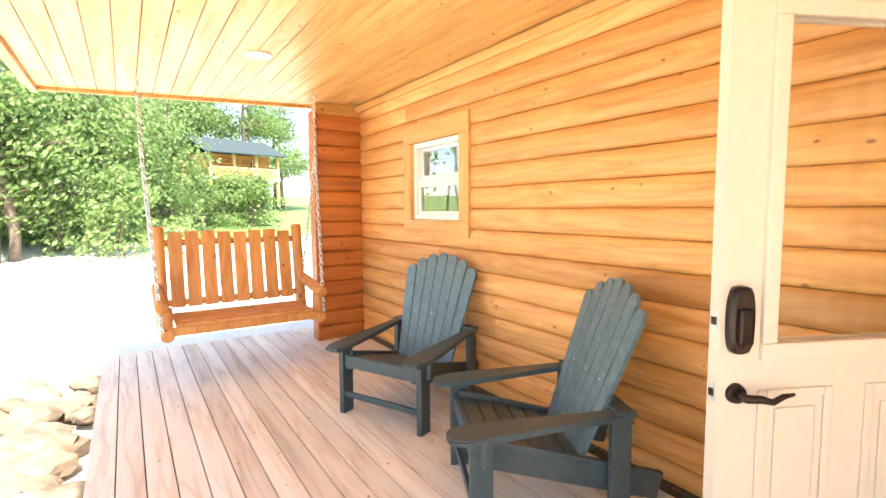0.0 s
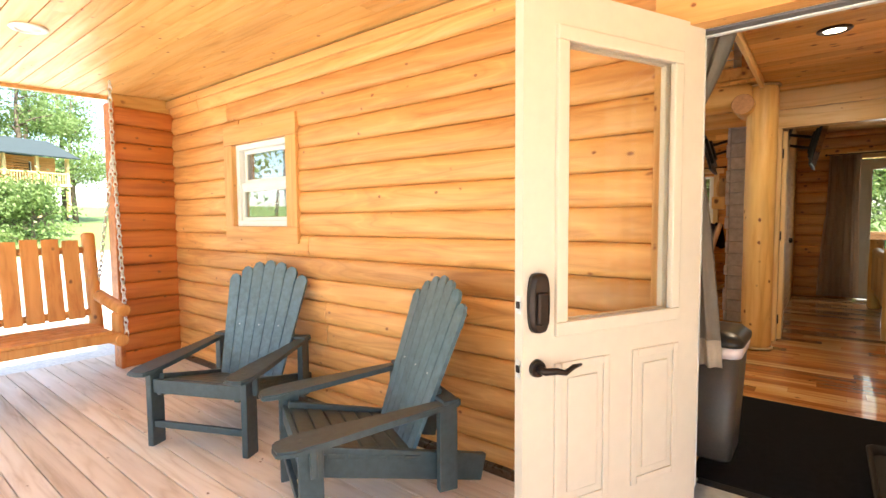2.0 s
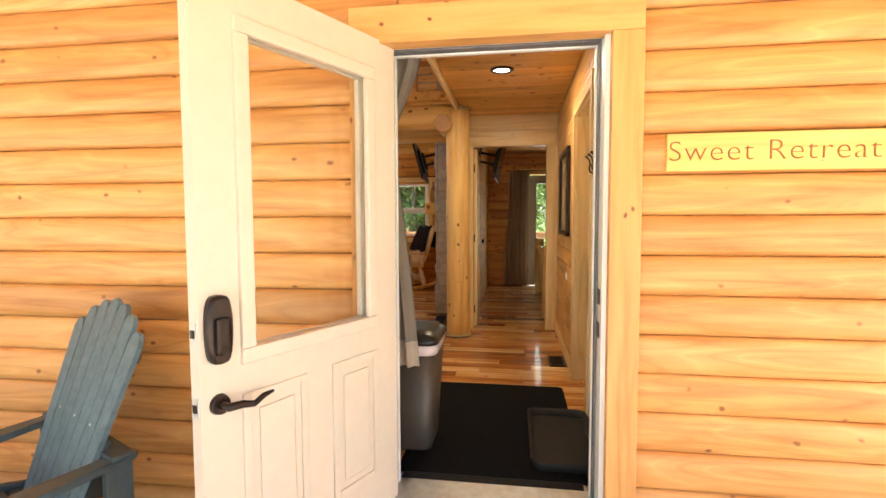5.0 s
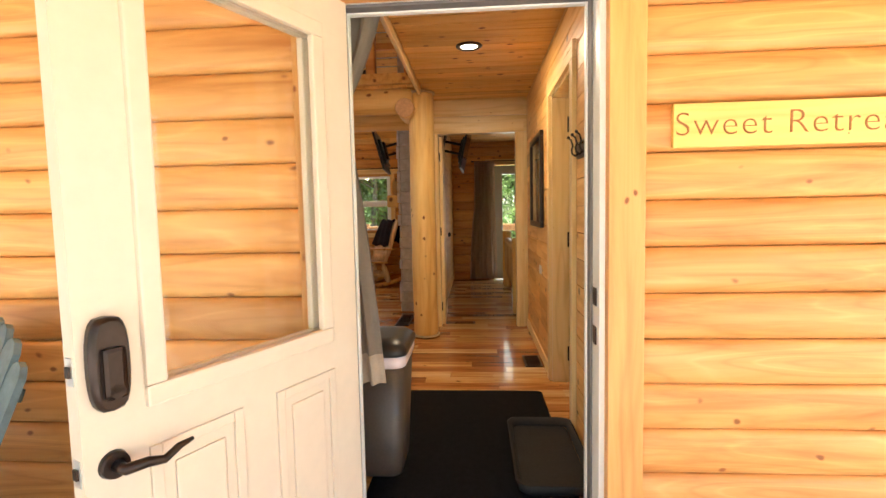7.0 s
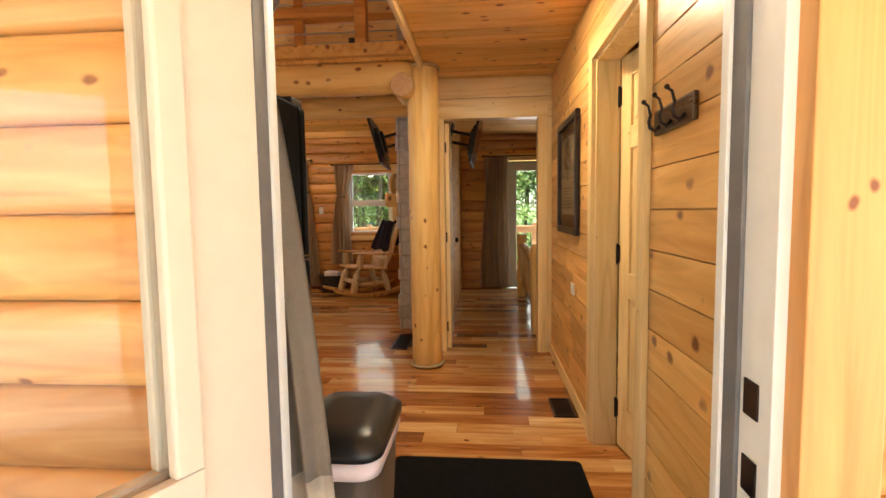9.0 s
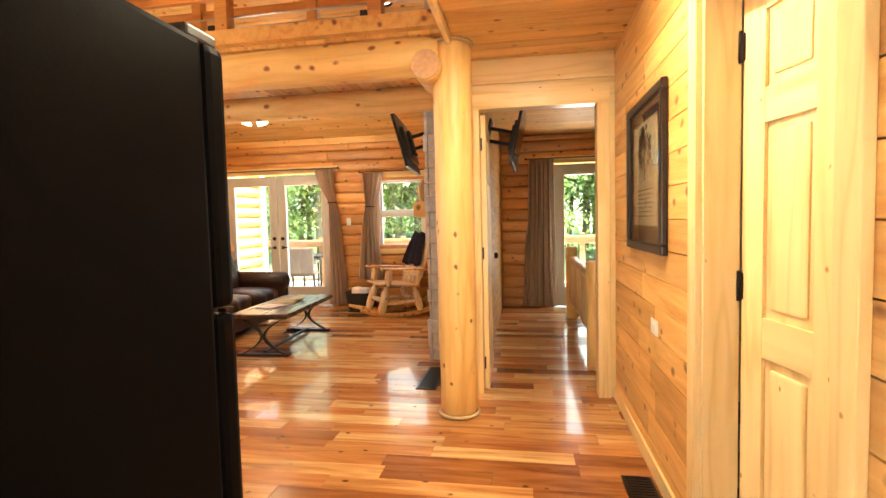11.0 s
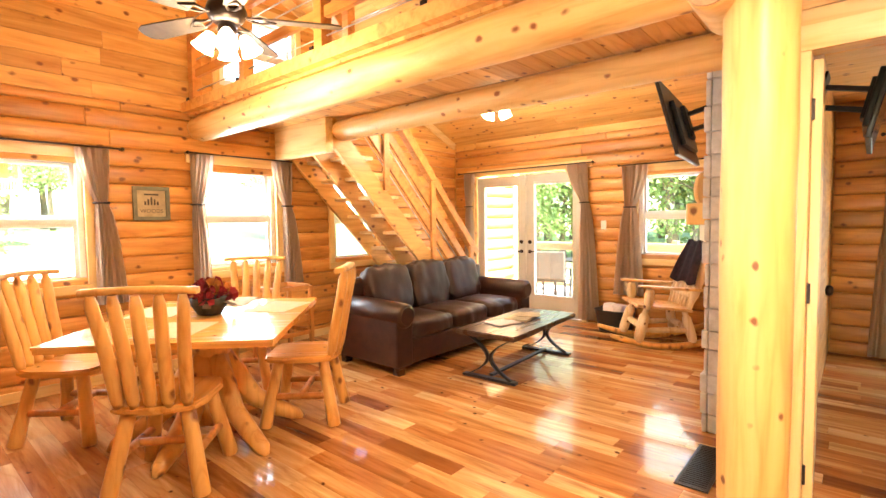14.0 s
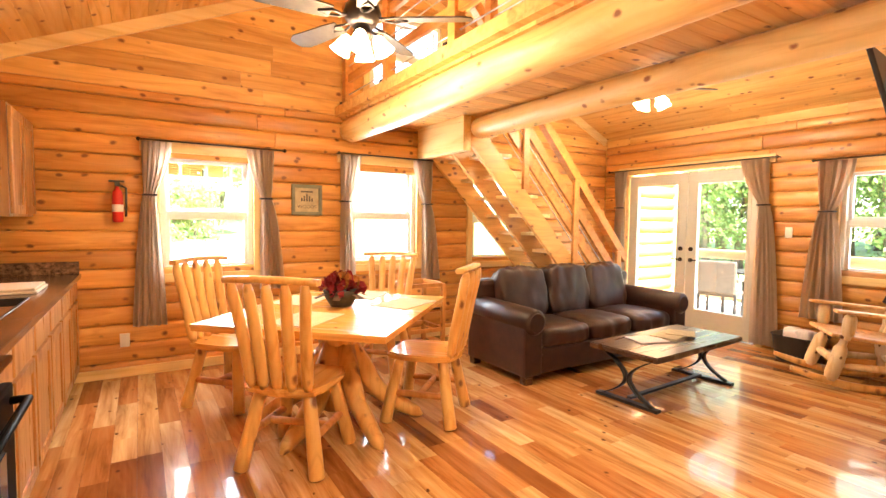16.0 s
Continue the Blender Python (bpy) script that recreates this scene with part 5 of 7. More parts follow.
drape("grey curtain tied back beside the window", (3.60, 3.92), (3.76, 3.88), (3.64, 4.02), (2.03, 1.52, 0.42), wall_B, hem=False, folds=5)
rod("thin black rod above the window", (XB - 0.075, 2.80, 2.04), (XB - 0.075, 3.96, 2.04), (0.075, 0, 0))
drape("long grey curtain beside the bedroom door", (1.10, 1.46), (1.10, 1.48), (1.07, 1.56), (2.11, 1.2, 0.03), wall_B, hem=False, folds=6, band=False)
rod("thin black rod above the bedroom door", (XB - 0.075, 0.15, 2.12), (XB - 0.075, 1.50, 2.12), (0.075, 0, 0))

wp = thing("wall_picture", "small framed print of a pine cone and words", "picture", at=(6.565, YL, 1.575))
for a, b in (((-0.155, -0.155), (0.155, -0.12)), ((-0.155, 0.12), (0.155, 0.155)), ((-0.155, -0.12), (-0.12, 0.12)), ((0.12, -0.12), (0.155, 0.12))):
    part("frame_rail", boxed((a[0], -0.022, a[1]), (b[0], 0.0, b[1]), 0.004), GREYFRAME, wp)
pp = part("print", boxed((-0.12, -0.008, -0.12), (0.12, -0.001, 0.12)), PAPER, wp)
bm = bmesh.new()
for i in range(5):
    box(bm, (-0.06 + i * 0.026, -0.0095, -0.015), (-0.044 + i * 0.026, -0.008, 0.02 + 0.02 * (2 - abs(i - 2))))
box(bm, (-0.06, -0.0095, 0.075), (0.06, -0.008, 0.09))
part("drawing", bm, INK, pp, "small dark drawing")
tx2 = bpy.data.curves.new("lettering", "FONT")
tx2.body, tx2.size, tx2.align_x, tx2.align_y, tx2.extrude = "WOODS", 0.05, "CENTER", "CENTER", 0.0005
tx2.materials.append(INK)
lt = new("lettering", tx2)
lt.parent = pp
lt.matrix_basis = Matrix(((-1, 0, 0, 0), (0, 0, -1, -0.009), (0, 1, 0, -0.07), (0, 0, 0, 1))) @ Matrix.Diagonal((-1, 1, 1, 1))

# ---- dining table and chairs ----
tb = thing("dining_table", "polished pine table on a tree-root pedestal", "table", at=(6.26, 4.86, 0.0), rz=-44)
top = part("tabletop", boxed((-0.58, -0.71, 0.735), (0.58, 0.71, 0.757), 0.003), TABLE_WOOD, tb)
for i in range(7):
    part("board", boxed((-0.585, -0.715 + i * 0.2043 + 0.0006, 0.757), (0.585, -0.715 + (i + 1) * 0.2043 - 0.0006, 0.775), 0.003), TABLE_WOOD, top)
part("pedestal", tubed([(0, 0, 0.12), (0.01, 0, 0.3), (0, 0.01, 0.5), (0, 0, 0.66), (0, 0, 0.733)], [0.17, 0.13, 0.115, 0.14, 0.2], 16, 0.25), CHAIR_WOOD, tb)
for i in range(6):
    a = math.tau * i / 6 + 0.35
    c, s = math.cos(a), math.sin(a)
    part("root_leg", tubed([(0.05 * c, 0.05 * s, 0.52), (0.14 * c, 0.14 * s, 0.38), (0.26 * c, 0.26 * s, 0.20), (0.42 * c, 0.42 * s, 0.09), (0.54 * c, 0.54 * s, 0.03), (0.58 * c, 0.58 * s, 0.004)], [0.08, 0.075, 0.06, 0.055, 0.04, 0.012], 10, 0.35), CHAIR_WOOD, tb)
part("under_block", boxed((-0.3, -0.3, 0.70), (0.3, 0.3, 0.734), 0.01), CHAIR_WOOD, tb)


def dining_chair(at, rz):
    """Faces local +x."""
    c = thing("dining_chair", "varnished cedar log dining chair with slatted back", "chair", "chairs round the table", at, rz)
    out = [(0.23, -0.19), (0.245, -0.12), (0.245, 0.12), (0.23, 0.19), (0.10, 0.235), (-0.1, 0.225), (-0.215, 0.20), (-0.245, 0.10), (-0.25, 0.0), (-0.245, -0.10), (-0.215, -0.20), (-0.1, -0.225), (0.10, -0.235)]
    bm = board_poly(bmesh.new(), out[::-1], 0.435, 0.475)
    bmesh.ops.bevel(bm, geom=[e for e in bm.edges if abs(e.verts[0].co.z - e.verts[1].co.z) < 1e-4], offset=0.012, segments=2, affect="EDGES")
    bmesh.ops.recalc_face_normals(bm, faces=bm.faces)
    part("seat", bm, TABLE_WOOD, c)
    for sx, sy in ((1, 1), (1, -1), (-1, 1), (-1, -1)):
        part("leg", pole((sx * 0.15, sy * 0.14, 0.44), (sx * 0.23, sy * 0.225, 0.0), 0.036, 12, 4, 0.1, 1.18), CHAIR_WOOD, c)
    for sy in (-1, 1):
        part("stretcher", pole((0.2, sy * 0.185, 0.20), (-0.2, sy * 0.185, 0.20), 0.022, 10, 3, 0.1), SWING_WOOD, c)
    part("stretcher", pole((0, -0.185, 0.20), (0, 0.185, 0.20), 0.022, 10, 3, 0.1), SWING_WOOD, c)
    for i in range(5):
        u = (i - 2) / 2
        x0 = -0.205 - 0.02 * (1 - u * u)
        y0, y1 = u * 0.165, u * 0.205
        part("back_spindle", tubed([(x0, y0, 0.47), (x0 - 0.01, y0, 0.50), (x0 - 0.03, y0 * 1.05, 0.62), (x0 - 0.07, (y0 + y1) / 2, 0.82), (x0 - 0.105, y1, 0.99), (x0 - 0.115, y1, 1.045)], [0.022, 0.030, 0.033, 0.032, 0.030, 0.018], 10, 0.14), CHAIR_WOOD, c)
    pts = [(-0.325 + 0.035 * (u * u) , u * 0.265, 1.055 + 0.012 * (1 - u * u)) for u in [k / 6 for k in range(-6, 7)]]
    bm = bmesh.new()
    rings(bm, [[(x - 0.024, y, z - 0.016), (x + 0.026, y, z - 0.016), (x + 0.032, y, z), (x + 0.026, y, z + 0.016), (x - 0.024, y, z + 0.016), (x - 0.03, y, z)] for x, y, z in pts])
    bmesh.ops.recalc_face_normals(bm, faces=bm.faces)
    part("top_rail", bm, CHAIR_WOOD, c)
    return c


ch = dining_chair((5.88, 4.47, 0), 47)
copy_thing(ch, pose(6.84, 4.64, 0, 0, 0, 133))
copy_thing(ch, pose(5.70, 5.60, 0, 0, 0, -48))
copy_thing(ch, pose(6.92, 5.62, 0, 0, 0, 225))
for dx, dy, rz in ((-0.36, -0.28, 42), (0.42, -0.05, 30), (-0.2, 0.42, 50), (0.32, 0.46, 45)):
    pm = thing("place_mat", "straw coloured woven place mat on the table", "place mat", "place mats", (6.32 + dx, 4.86 + dy, 0.776), rz)
    part("weave", boxed((-0.21, -0.15, 0), (0.21, 0.15, 0.004), 0.0015), WOVEN, pm)
fw = thing("flower_bowl", "woven bowl of red and orange silk flowers", "flowers", at=(6.30, 4.92, 0.776))
fw.scale = (1.3, 1.3, 1.3)
part("bowl", lathe(bmesh.new(), [(0.001, 0), (0.055, 0.003), (0.085, 0.05), (0.095, 0.085), (0.085, 0.09), (0.001, 0.07)], seg=20), WICKER, fw)
PETAL_R, PETAL_O, PETAL_L = plain("red petals", (0.30, 0.012, 0.016), 0.7, vary=0.3), plain("orange petals", (0.55, 0.20, 0.035), 0.7, vary=0.3), plain("dark leaves", (0.10, 0.05, 0.02), 0.7, vary=0.4)
random.seed(3)
for i in range(17):
    a, rr = math.tau * i / 17 * 6.4, 0.02 + 0.095 * (i / 17)
    cx, cy, cz = rr * math.cos(a), rr * math.sin(a), 0.165 - rr * 0.75
    bm = bmesh.new()
    for k in range(14):
        d = Vector((random.uniform(-1, 1), random.uniform(-1, 1), random.uniform(-0.2, 1))).normalized()
        s1 = d.orthogonal().normalized() * 0.02
        s2 = d.cross(s1)
        o = Vector((cx, cy, cz))
        vs4 = [bm.verts.new(o + d * 0.012), bm.verts.new(o + d * 0.040 + s1 * 1.2), bm.verts.new(o + d * 0.050 + s2 * 0.7), bm.verts.new(o + d * 0.040 - s1 * 1.2)]
        bm.faces.new(vs4)
    bmesh.ops.solidify(bm, geom=bm.faces[:], thickness=0.0012)
    part("flower", bm, (PETAL_R, PETAL_R, PETAL_O)[i % 3], fw)
for i in range(6):
    a = math.tau * i / 6
    bm = boxed((0.06, -0.02, -0.001), (0.15, 0.02, 0.001), 0.0008, turn=Matrix.Translation((0, 0, 0.095)) @ Matrix.Rotation(a, 4, "Z") @ Matrix.Rotation(0.3, 4, "Y"))
    part("leaf", bm, PETAL_L, fw)

# wooden bin behind the table, half hidden
hc = thing("high_chair", "dark reddish wooden high chair frame by the wall", "high chair", at=(7.55, 6.1, 0))
for sx in (-1, 1):
    for sy in (-1, 1):
        part("leg", boxed((sx * 0.2 - 0.02, sy * 0.2 - 0.02, 0), (sx * 0.2 + 0.02, sy * 0.2 + 0.02, 0.74), 0.004), SWING_WOOD, hc)
for zz in (0.25, 0.5, 0.71):
    for sy in (-1, 1):
        part("rail", boxed((-0.18, sy * 0.2 - 0.015, zz), (0.18, sy * 0.2 + 0.015, zz + 0.04), 0.004), SWING_WOOD, hc)
    for sx in (-1, 1):
        part("rail", boxed((sx * 0.2 - 0.015, -0.18, zz), (sx * 0.2 + 0.015, 0.18, zz + 0.04), 0.004), SWING_WOOD, hc)
part("seat", boxed((-0.18, -0.18, 0.47), (0.18, 0.18, 0.49), 0.004), DARK_WOOD, hc)

# ---- sofa ----
def cushion(name, a, b, bulge, parent, mat, bev=0.05, turn=None, cuts=5, crease=0.0):
    """A stuffed, softly rounded block."""
    bm = boxed(a, b)
    bmesh.ops.subdivide_edges(bm, edges=bm.edges[:], cuts=cuts, use_grid_fill=True)
    ctr = Vector([(p + q) / 2 for p, q in zip(a, b)])
    half = Vector([abs(q - p) / 2 for p, q in zip(a, b)])
    for v in bm.verts:
        u = [(v.co[i] - ctr[i]) / half[i] for i in range(3)]
        k = 4.0
        rr = sum(abs(c) ** k for c in u) ** (1 / k)
        m = max(abs(c) for c in u)
        f = m / rr if rr else 1
        f = 1 - (1 - f) * min(1.0, bev * 16)
        puff = 1 + bulge * (1 - u[0] ** 2) * (1 - u[1] ** 2) * (1 - u[2] ** 2 * 0.3) + 0.012 * noise.noise(v.co * 7)
        v.co = ctr + Vector([u[i] * half[i] * f * (puff if i == 2 else 1) for i in range(3)])
        if crease:
            # creases run out from the seams and fade in the middle
            p = Vector((v.co.x * 16, v.co.y * 16, v.co.z * 6)) + Vector((a[0] * 31, 0, 0))
            edge = max(abs(u[0]), abs(u[1]) if half[1] > half[2] else abs(u[2])) ** 2
            v.co += (v.co - ctr).normalized() * crease * (noise.noise(p) * (0.4 + edge) + 0.7 * noise.noise(v.co * 5 + Vector((a[0] * 9, 3, 0))))
    for f in bm.faces:
        f.smooth = True
    if turn:
        bmesh.ops.transform(bm, matrix=turn, verts=bm.verts)
    return part(name, bm, mat, parent)


so = thing("sofa", "dark brown leather sofa with rolled arms", "sofa", at=(7.80, 4.68, 0.0))
SWD = 2.30
part("base", boxed((0.02, 0.06, 0.07), (SWD - 0.02, 0.86, 0.30), 0.02), LEATHER, so)
for i in range(3):
    x0 = 0.24 + i * 0.607
    cushion("seat_cushion", (x0 + 0.004, 0.02, 0.28), (x0 + 0.603, 0.66, 0.47), 0.20, so, LEATHER, cuts=15, crease=0.014)
    cushion("back_cushion", (x0 + 0.004, -0.11, -0.05), (x0 + 0.603, 0.13, 0.47), 0.05, so, LEATHER, cuts=15, crease=0.022, turn=Matrix.Translation((0, 0.66, 0.46)) @ Matrix.Rotation(radians(-13), 4, "X"))
part("back_frame", boxed((0.05, 0.74, 0.28), (SWD - 0.05, 0.90, 0.82), 0.05), LEATHER, so)
for x0 in (0.0, SWD - 0.23):
    arm = part("arm", boxed((x0 + 0.015, 0.03, 0.07), (x0 + 0.215, 0.86, 0.53), 0.02), LEATHER, so)
    part("arm_roll", tubed([(x0 + 0.115, 0.0, 0.535), (x0 + 0.115, 0.02, 0.535), (x0 + 0.115, 0.5, 0.545), (x0 + 0.115, 0.86, 0.55)], [0.085, 0.112, 0.115, 0.112], 20), LEATHER, arm)
    part("arm_face", tubed([(x0 + 0.115, 0.002, 0.535), (x0 + 0.115, -0.006, 0.535)], [0.085, 0.08], 20), LEATHER, arm)
    bm = bmesh.new()
    for k in range(14):
        bmesh.ops.create_icosphere(bm, subdivisions=1, radius=0.006, matrix=Matrix.Translation((x0 + 0.215 if x0 < 1 else x0 + 0.015, 0.028, 0.10 + k * 0.03)))
    part("nail_heads", bm, BRONZE, arm)
for sx in (0.08, SWD - 0.08):
    for sy in (0.08, 0.82):
        part("foot", boxed((sx - 0.04, sy - 0.04, 0), (sx + 0.04, sy + 0.04, 0.075), 0.008), DARK_WOOD, so)

# ---- coffee table ----
cf = thing("coffee_table", "dark live-edge slab table on iron legs", "table", at=(8.82, 4.08, 0.0), rz=3)
random.seed(8)
edge = [(-0.64 + 1.28 * k / 18, -0.29 + 0.018 * noise.noise((k * 0.5, 3, 0))) for k in range(19)]
edge += [(0.64 - 1.28 * k / 18, 0.29 + 0.018 * noise.noise((k * 0.5, 9, 0))) for k in range(19)]
bm = board_poly(bmesh.new(), edge, 0.380, 0.425)
bmesh.ops.bevel(bm, geom=[e for e in bm.edges if abs(e.verts[0].co.z - e.verts[1].co.z) < 1e-4], offset=0.008, segments=2, affect="EDGES")
part("slab", bm, DARK_WOOD, cf)
for sx in (-0.55, 0.56):
    lg = part("leg_frame", boxed((sx - 0.03, -0.25, 0.366), (sx + 0.03, 0.25, 0.379), 0.003), IRON, cf)
    for s in (-1, 1):
        bm = bmesh.new()
        pts = [(sx, s * (0.012 + 0.20 * abs(t) ** 1.8), 0.195 + 0.172 * t) for t in [k / 6 for k in range(-6, 7)]]
        rings(bm, [[(sx - 0.025, y - 0.008, z), (sx + 0.025, y - 0.008, z), (sx + 0.025, y + 0.008, z), (sx - 0.025, y + 0.008, z)] for _, y, z in pts])
        bmesh.ops.recalc_face_normals(bm, faces=bm.faces)
        part("curved_bar", bm, IRON, lg)
        part("foot_bar", boxed((sx - 0.03, min(0, s * 0.265), 0.0), (sx + 0.03, max(0, s * 0.265), 0.024), 0.004), IRON, lg)
part("stretcher", boxed((-0.52, -0.02, 0.024), (0.53, 0.02, 0.044), 0.004), IRON, cf)
bk = thing("magazines", "magazines and papers lying on the coffee table", "magazine", at=(8.90, 4.12, 0.426))
for i, (dx, dy, rz, w) in enumerate(((0, 0, 12, 0.15), (-0.28, 0.02, -18, 0.13), (0.12, -0.02, 30, 0.11))):
    q = part("magazine", boxed((-w, -0.11, 0.004 * i), (w, 0.11, 0.004 * i + 0.006 + 0.012 * (i == 0)), 0.001), PAPER if i != 1 else CLOTH, bk)
    q.matrix_basis = pose(dx, dy, 0.012 * (i == 2), 0, 0, rz)

# ---- fireplace chimney with stones ----
cm = thing("chimney", "grey stacked-stone chimney against the plank wall", "fireplace", at=(8.25, YM, 0.0))
part("core", boxed((0.03, 0.0, 0), (1.37, 0.41, 3.75)), STONE, cm)
random.seed(21)
z = 0.0
while z < 2.75:
    h = random.choice((0.12, 0.14, 0.16))
    for face in ("front", "near", "far"):
        u, end = (0.0, 1.40) if face == "front" else (0.0, 0.41)
        while u < end - 0.01:
            w = min(random.uniform(0.14, 0.34), end - u) if face == "front" else end
            if end - u - w < 0.08:
                w = end - u
            d = random.uniform(0.02, 0.045)
            if face == "front":
                a, b = (u + 0.003, 0.41, z + 0.003), (u + w - 0.003, 0.41 + d, z + h - 0.003)
            elif face == "near":
                a, b = (0.03 - d, u + 0.003, z + 0.003), (0.03, u + w - 0.003, z + h - 0.003)
            else:
                a, b = (1.37, u + 0.003, z + 0.003), (1.37 + d, u + w - 0.003, z + h - 0.003)
            part("stone", boxed(a, b, 0.009), STONE, cm)
            u += w
    z += h

# television on the chimney, and a carved wood shelf piece
def television(label, m, w=0.92, h=0.54):
    t = thing("television", label, "television", "wall televisions")
    t.matrix_basis = m
    part("panel", boxed((-w / 2, -0.025, -h / 2), (w / 2, 0.0, h / 2), 0.008), BLACKP, t)
    part("screen", boxed((-w / 2 + 0.015, 0.0, -h / 2 + 0.02), (w / 2 - 0.015, 0.002, h / 2 - 0.015)), SCREEN, t)
    part("back_box", boxed((-w * 0.3, -0.06, -h * 0.35), (w * 0.3, -0.025, h * 0.25), 0.01), BLACKP, t)
    part("edge_strip", boxed((-w / 2, 0.0, -h / 2), (w / 2, 0.004, -h / 2 + 0.015), 0.001), BLACKP, t)
    mt = part("mount", boxed((-0.08, -0.09, -0.12), (0.08, -0.06, 0.12), 0.006), IRON, t)
    for zz in (-0.06, 0.06):
        part("mount_arm", boxed((-0.02, -0.30, zz - 0.015), (0.02, -0.09, zz + 0.015), 0.004), IRON, mt)
    part("wall_plate", boxed((-0.1, -0.315, -0.14), (0.1, -0.30, 0.14), 0.004), IRON, mt)
    return t


television("black flat television tilted on the chimney", pose(8.80, 2.70, 2.05, -15, 0, 5))
television("black flat television on the bedroom wall", pose(8.75, 1.55, 2.04, -13, 0, 179))
ck = thing("wood_slab", "round wood slice on a rough mantel block", "mantel piece", at=(8.95, 2.45, 1.32))
part("block", boxed((-0.18, -0.02, 0), (0.18, 0.18, 0.16), 0.02), CHAIR_WOOD, ck)
part("slice", tubed([(-0.03, 0.06, 0.26), (-0.02, 0.09, 0.26)], [0.14, 0.138], 22, 0.05), CHAIR_WOOD, ck)

# ---- rocker, basket ----
def turned_leg(p, q, r):
    """A short fat peeled log with tapered tenons at both ends."""
    p, q = Vector(p), Vector(q)
    return tubed([p.lerp(q, u) for u in (0, 0.12, 0.22, 0.5, 0.8, 0.93, 1.0)], [r * k for k in (0.5, 0.55, 0.92, 1.0, 0.96, 0.85, 0.6)], 12, 0.05)


ROCKER_AT = dict(at=(10.43, 3.31, 0.0), rz=127)
rk = thing("rocking_chair", "pale peeled-log rocking chair with plank seat", "chair", **ROCKER_AT)
for s in (-1, 1):
    bm = bmesh.new()
    rings(bm, [[(x, s * 0.26 - 0.02, z), (x, s * 0.26 + 0.02, z), (x, s * 0.26 + 0.02, z + h), (x, s * 0.26 - 0.02, z + h)] for x, z, h in [(0.60 * k / 8 - 0.02, 0.001 + 0.13 * (k / 8) ** 2, 0.062 - 0.025 * (k / 8) ** 4) for k in range(-8, 9)]])
    bmesh.ops.recalc_face_normals(bm, faces=bm.faces)
    part("rocker", bm, CHAIR_WOOD, rk, "honey stained curved plank")
    part("front_leg", turned_leg((0.20, s * 0.22, 0.42), (0.30, s * 0.26, 0.075), 0.055), ROCKER_WOOD, rk)
    part("rear_leg", turned_leg((-0.20, s * 0.20, 0.39), (-0.27, s * 0.26, 0.07), 0.05), ROCKER_WOOD, rk)
    part("arm_post", turned_leg((0.20, s * 0.27, 0.43), (0.19, s * 0.30, 0.645), 0.048), ROCKER_WOOD, rk)
    part("arm", boxed((-0.36, s * 0.30 - 0.05, -0.012), (0.30, s * 0.30 + 0.05, 0.014), 0.01, turn=Matrix.Translation((0, 0, 0.65)) @ Matrix.Rotation(radians(-4), 4, "Y")), CHAIR_WOOD, rk, "honey stained flat arm")
    part("rear_post", turned_leg((-0.22, s * 0.25, 0.40), (-0.47, s * 0.25, 1.12), 0.045), ROCKER_WOOD, rk)
    part("stretcher", turned_leg((0.26, s * 0.24, 0.20), (-0.24, s * 0.24, 0.20), 0.03), ROCKER_WOOD, rk)
part("seat", boxed((-0.26, -0.28, -0.016), (0.31, 0.28, 0.016), 0.012, turn=Matrix.Translation((0, 0, 0.43)) @ Matrix.Rotation(radians(-6), 4, "Y")), CHAIR_WOOD, rk, "honey stained plank seat")
for x0, zz in ((0.25, 0.24), (-0.23, 0.22)):
    part("stretcher", turned_leg((x0, -0.25, zz), (x0, 0.25, zz), 0.034), ROCKER_WOOD, rk)
for zz, xx in ((0.56, -0.278), (1.05, -0.446)):
    part("back_rail", pole((xx, -0.25, zz), (xx, 0.25, zz), 0.034, 10, 3), ROCKER_WOOD, rk)
for i in range(6):
    y0 = -0.19 + i * 0.076
    part("back_spindle", turned_leg((-0.225, y0, 0.43), (-0.445, y0 * 1.05, 1.06), 0.029), ROCKER_WOOD, rk)
bl = thing("blanket", "dark red and black blanket draped over the rocker's back", "blanket", **ROCKER_AT)
rows = []
for j in range(16):
    v = j / 15
    if v < 0.55:
        k = v / 0.55
        x, zz, half = -0.245 - 0.185 * k, 0.68 + 0.46 * k, 0.32 - 0.09 * k
    else:
        k = (v - 0.55) / 0.45
        x, zz, half = -0.515 - 0.01 * k, 1.13 - 0.40 * k, 0.22 + 0.08 * k
    rows.append([(x + 0.012 * math.sin(i * 1.3 + j * 0.4), -half + 2 * half * i / 14, zz + 0.014 * math.sin(i * 0.9 + 1)) for i in range(15)])
bm = rings(bmesh.new(), rows, closed=False)
bmesh.ops.solidify(bm, geom=bm.faces[:], thickness=0.014)
part("wool", bm, BLANKET, bl)
bs = thing("basket", "black basket filled with folded white and pink towels", "basket", at=(10.80, 3.92, 0.0))
part("tub", rings(bmesh.new(), [rrect(0.17, 0.17, 0.1, 0.0), rrect(0.18, 0.18, 0.1, 0.03), rrect(0.215, 0.215, 0.12, 0.26), rrect(0.225, 0.225, 0.12, 0.27), rrect(0.205, 0.205, 0.11, 0.265), rrect(0.19, 0.19, 0.1, 0.2)]), BLACKP, bs)
for i in range(5):
    a = i * 1.3
    cushion("towel", (-0.08 + 0.07 * math.cos(a), -0.07 + 0.08 * math.sin(a), 0.19), (0.08 + 0.07 * math.cos(a), 0.07 + 0.08 * math.sin(a), 0.31 + 0.02 * (i % 2)), 0.1, bs, (CLOTH, OUTLET, LINER)[i % 3])

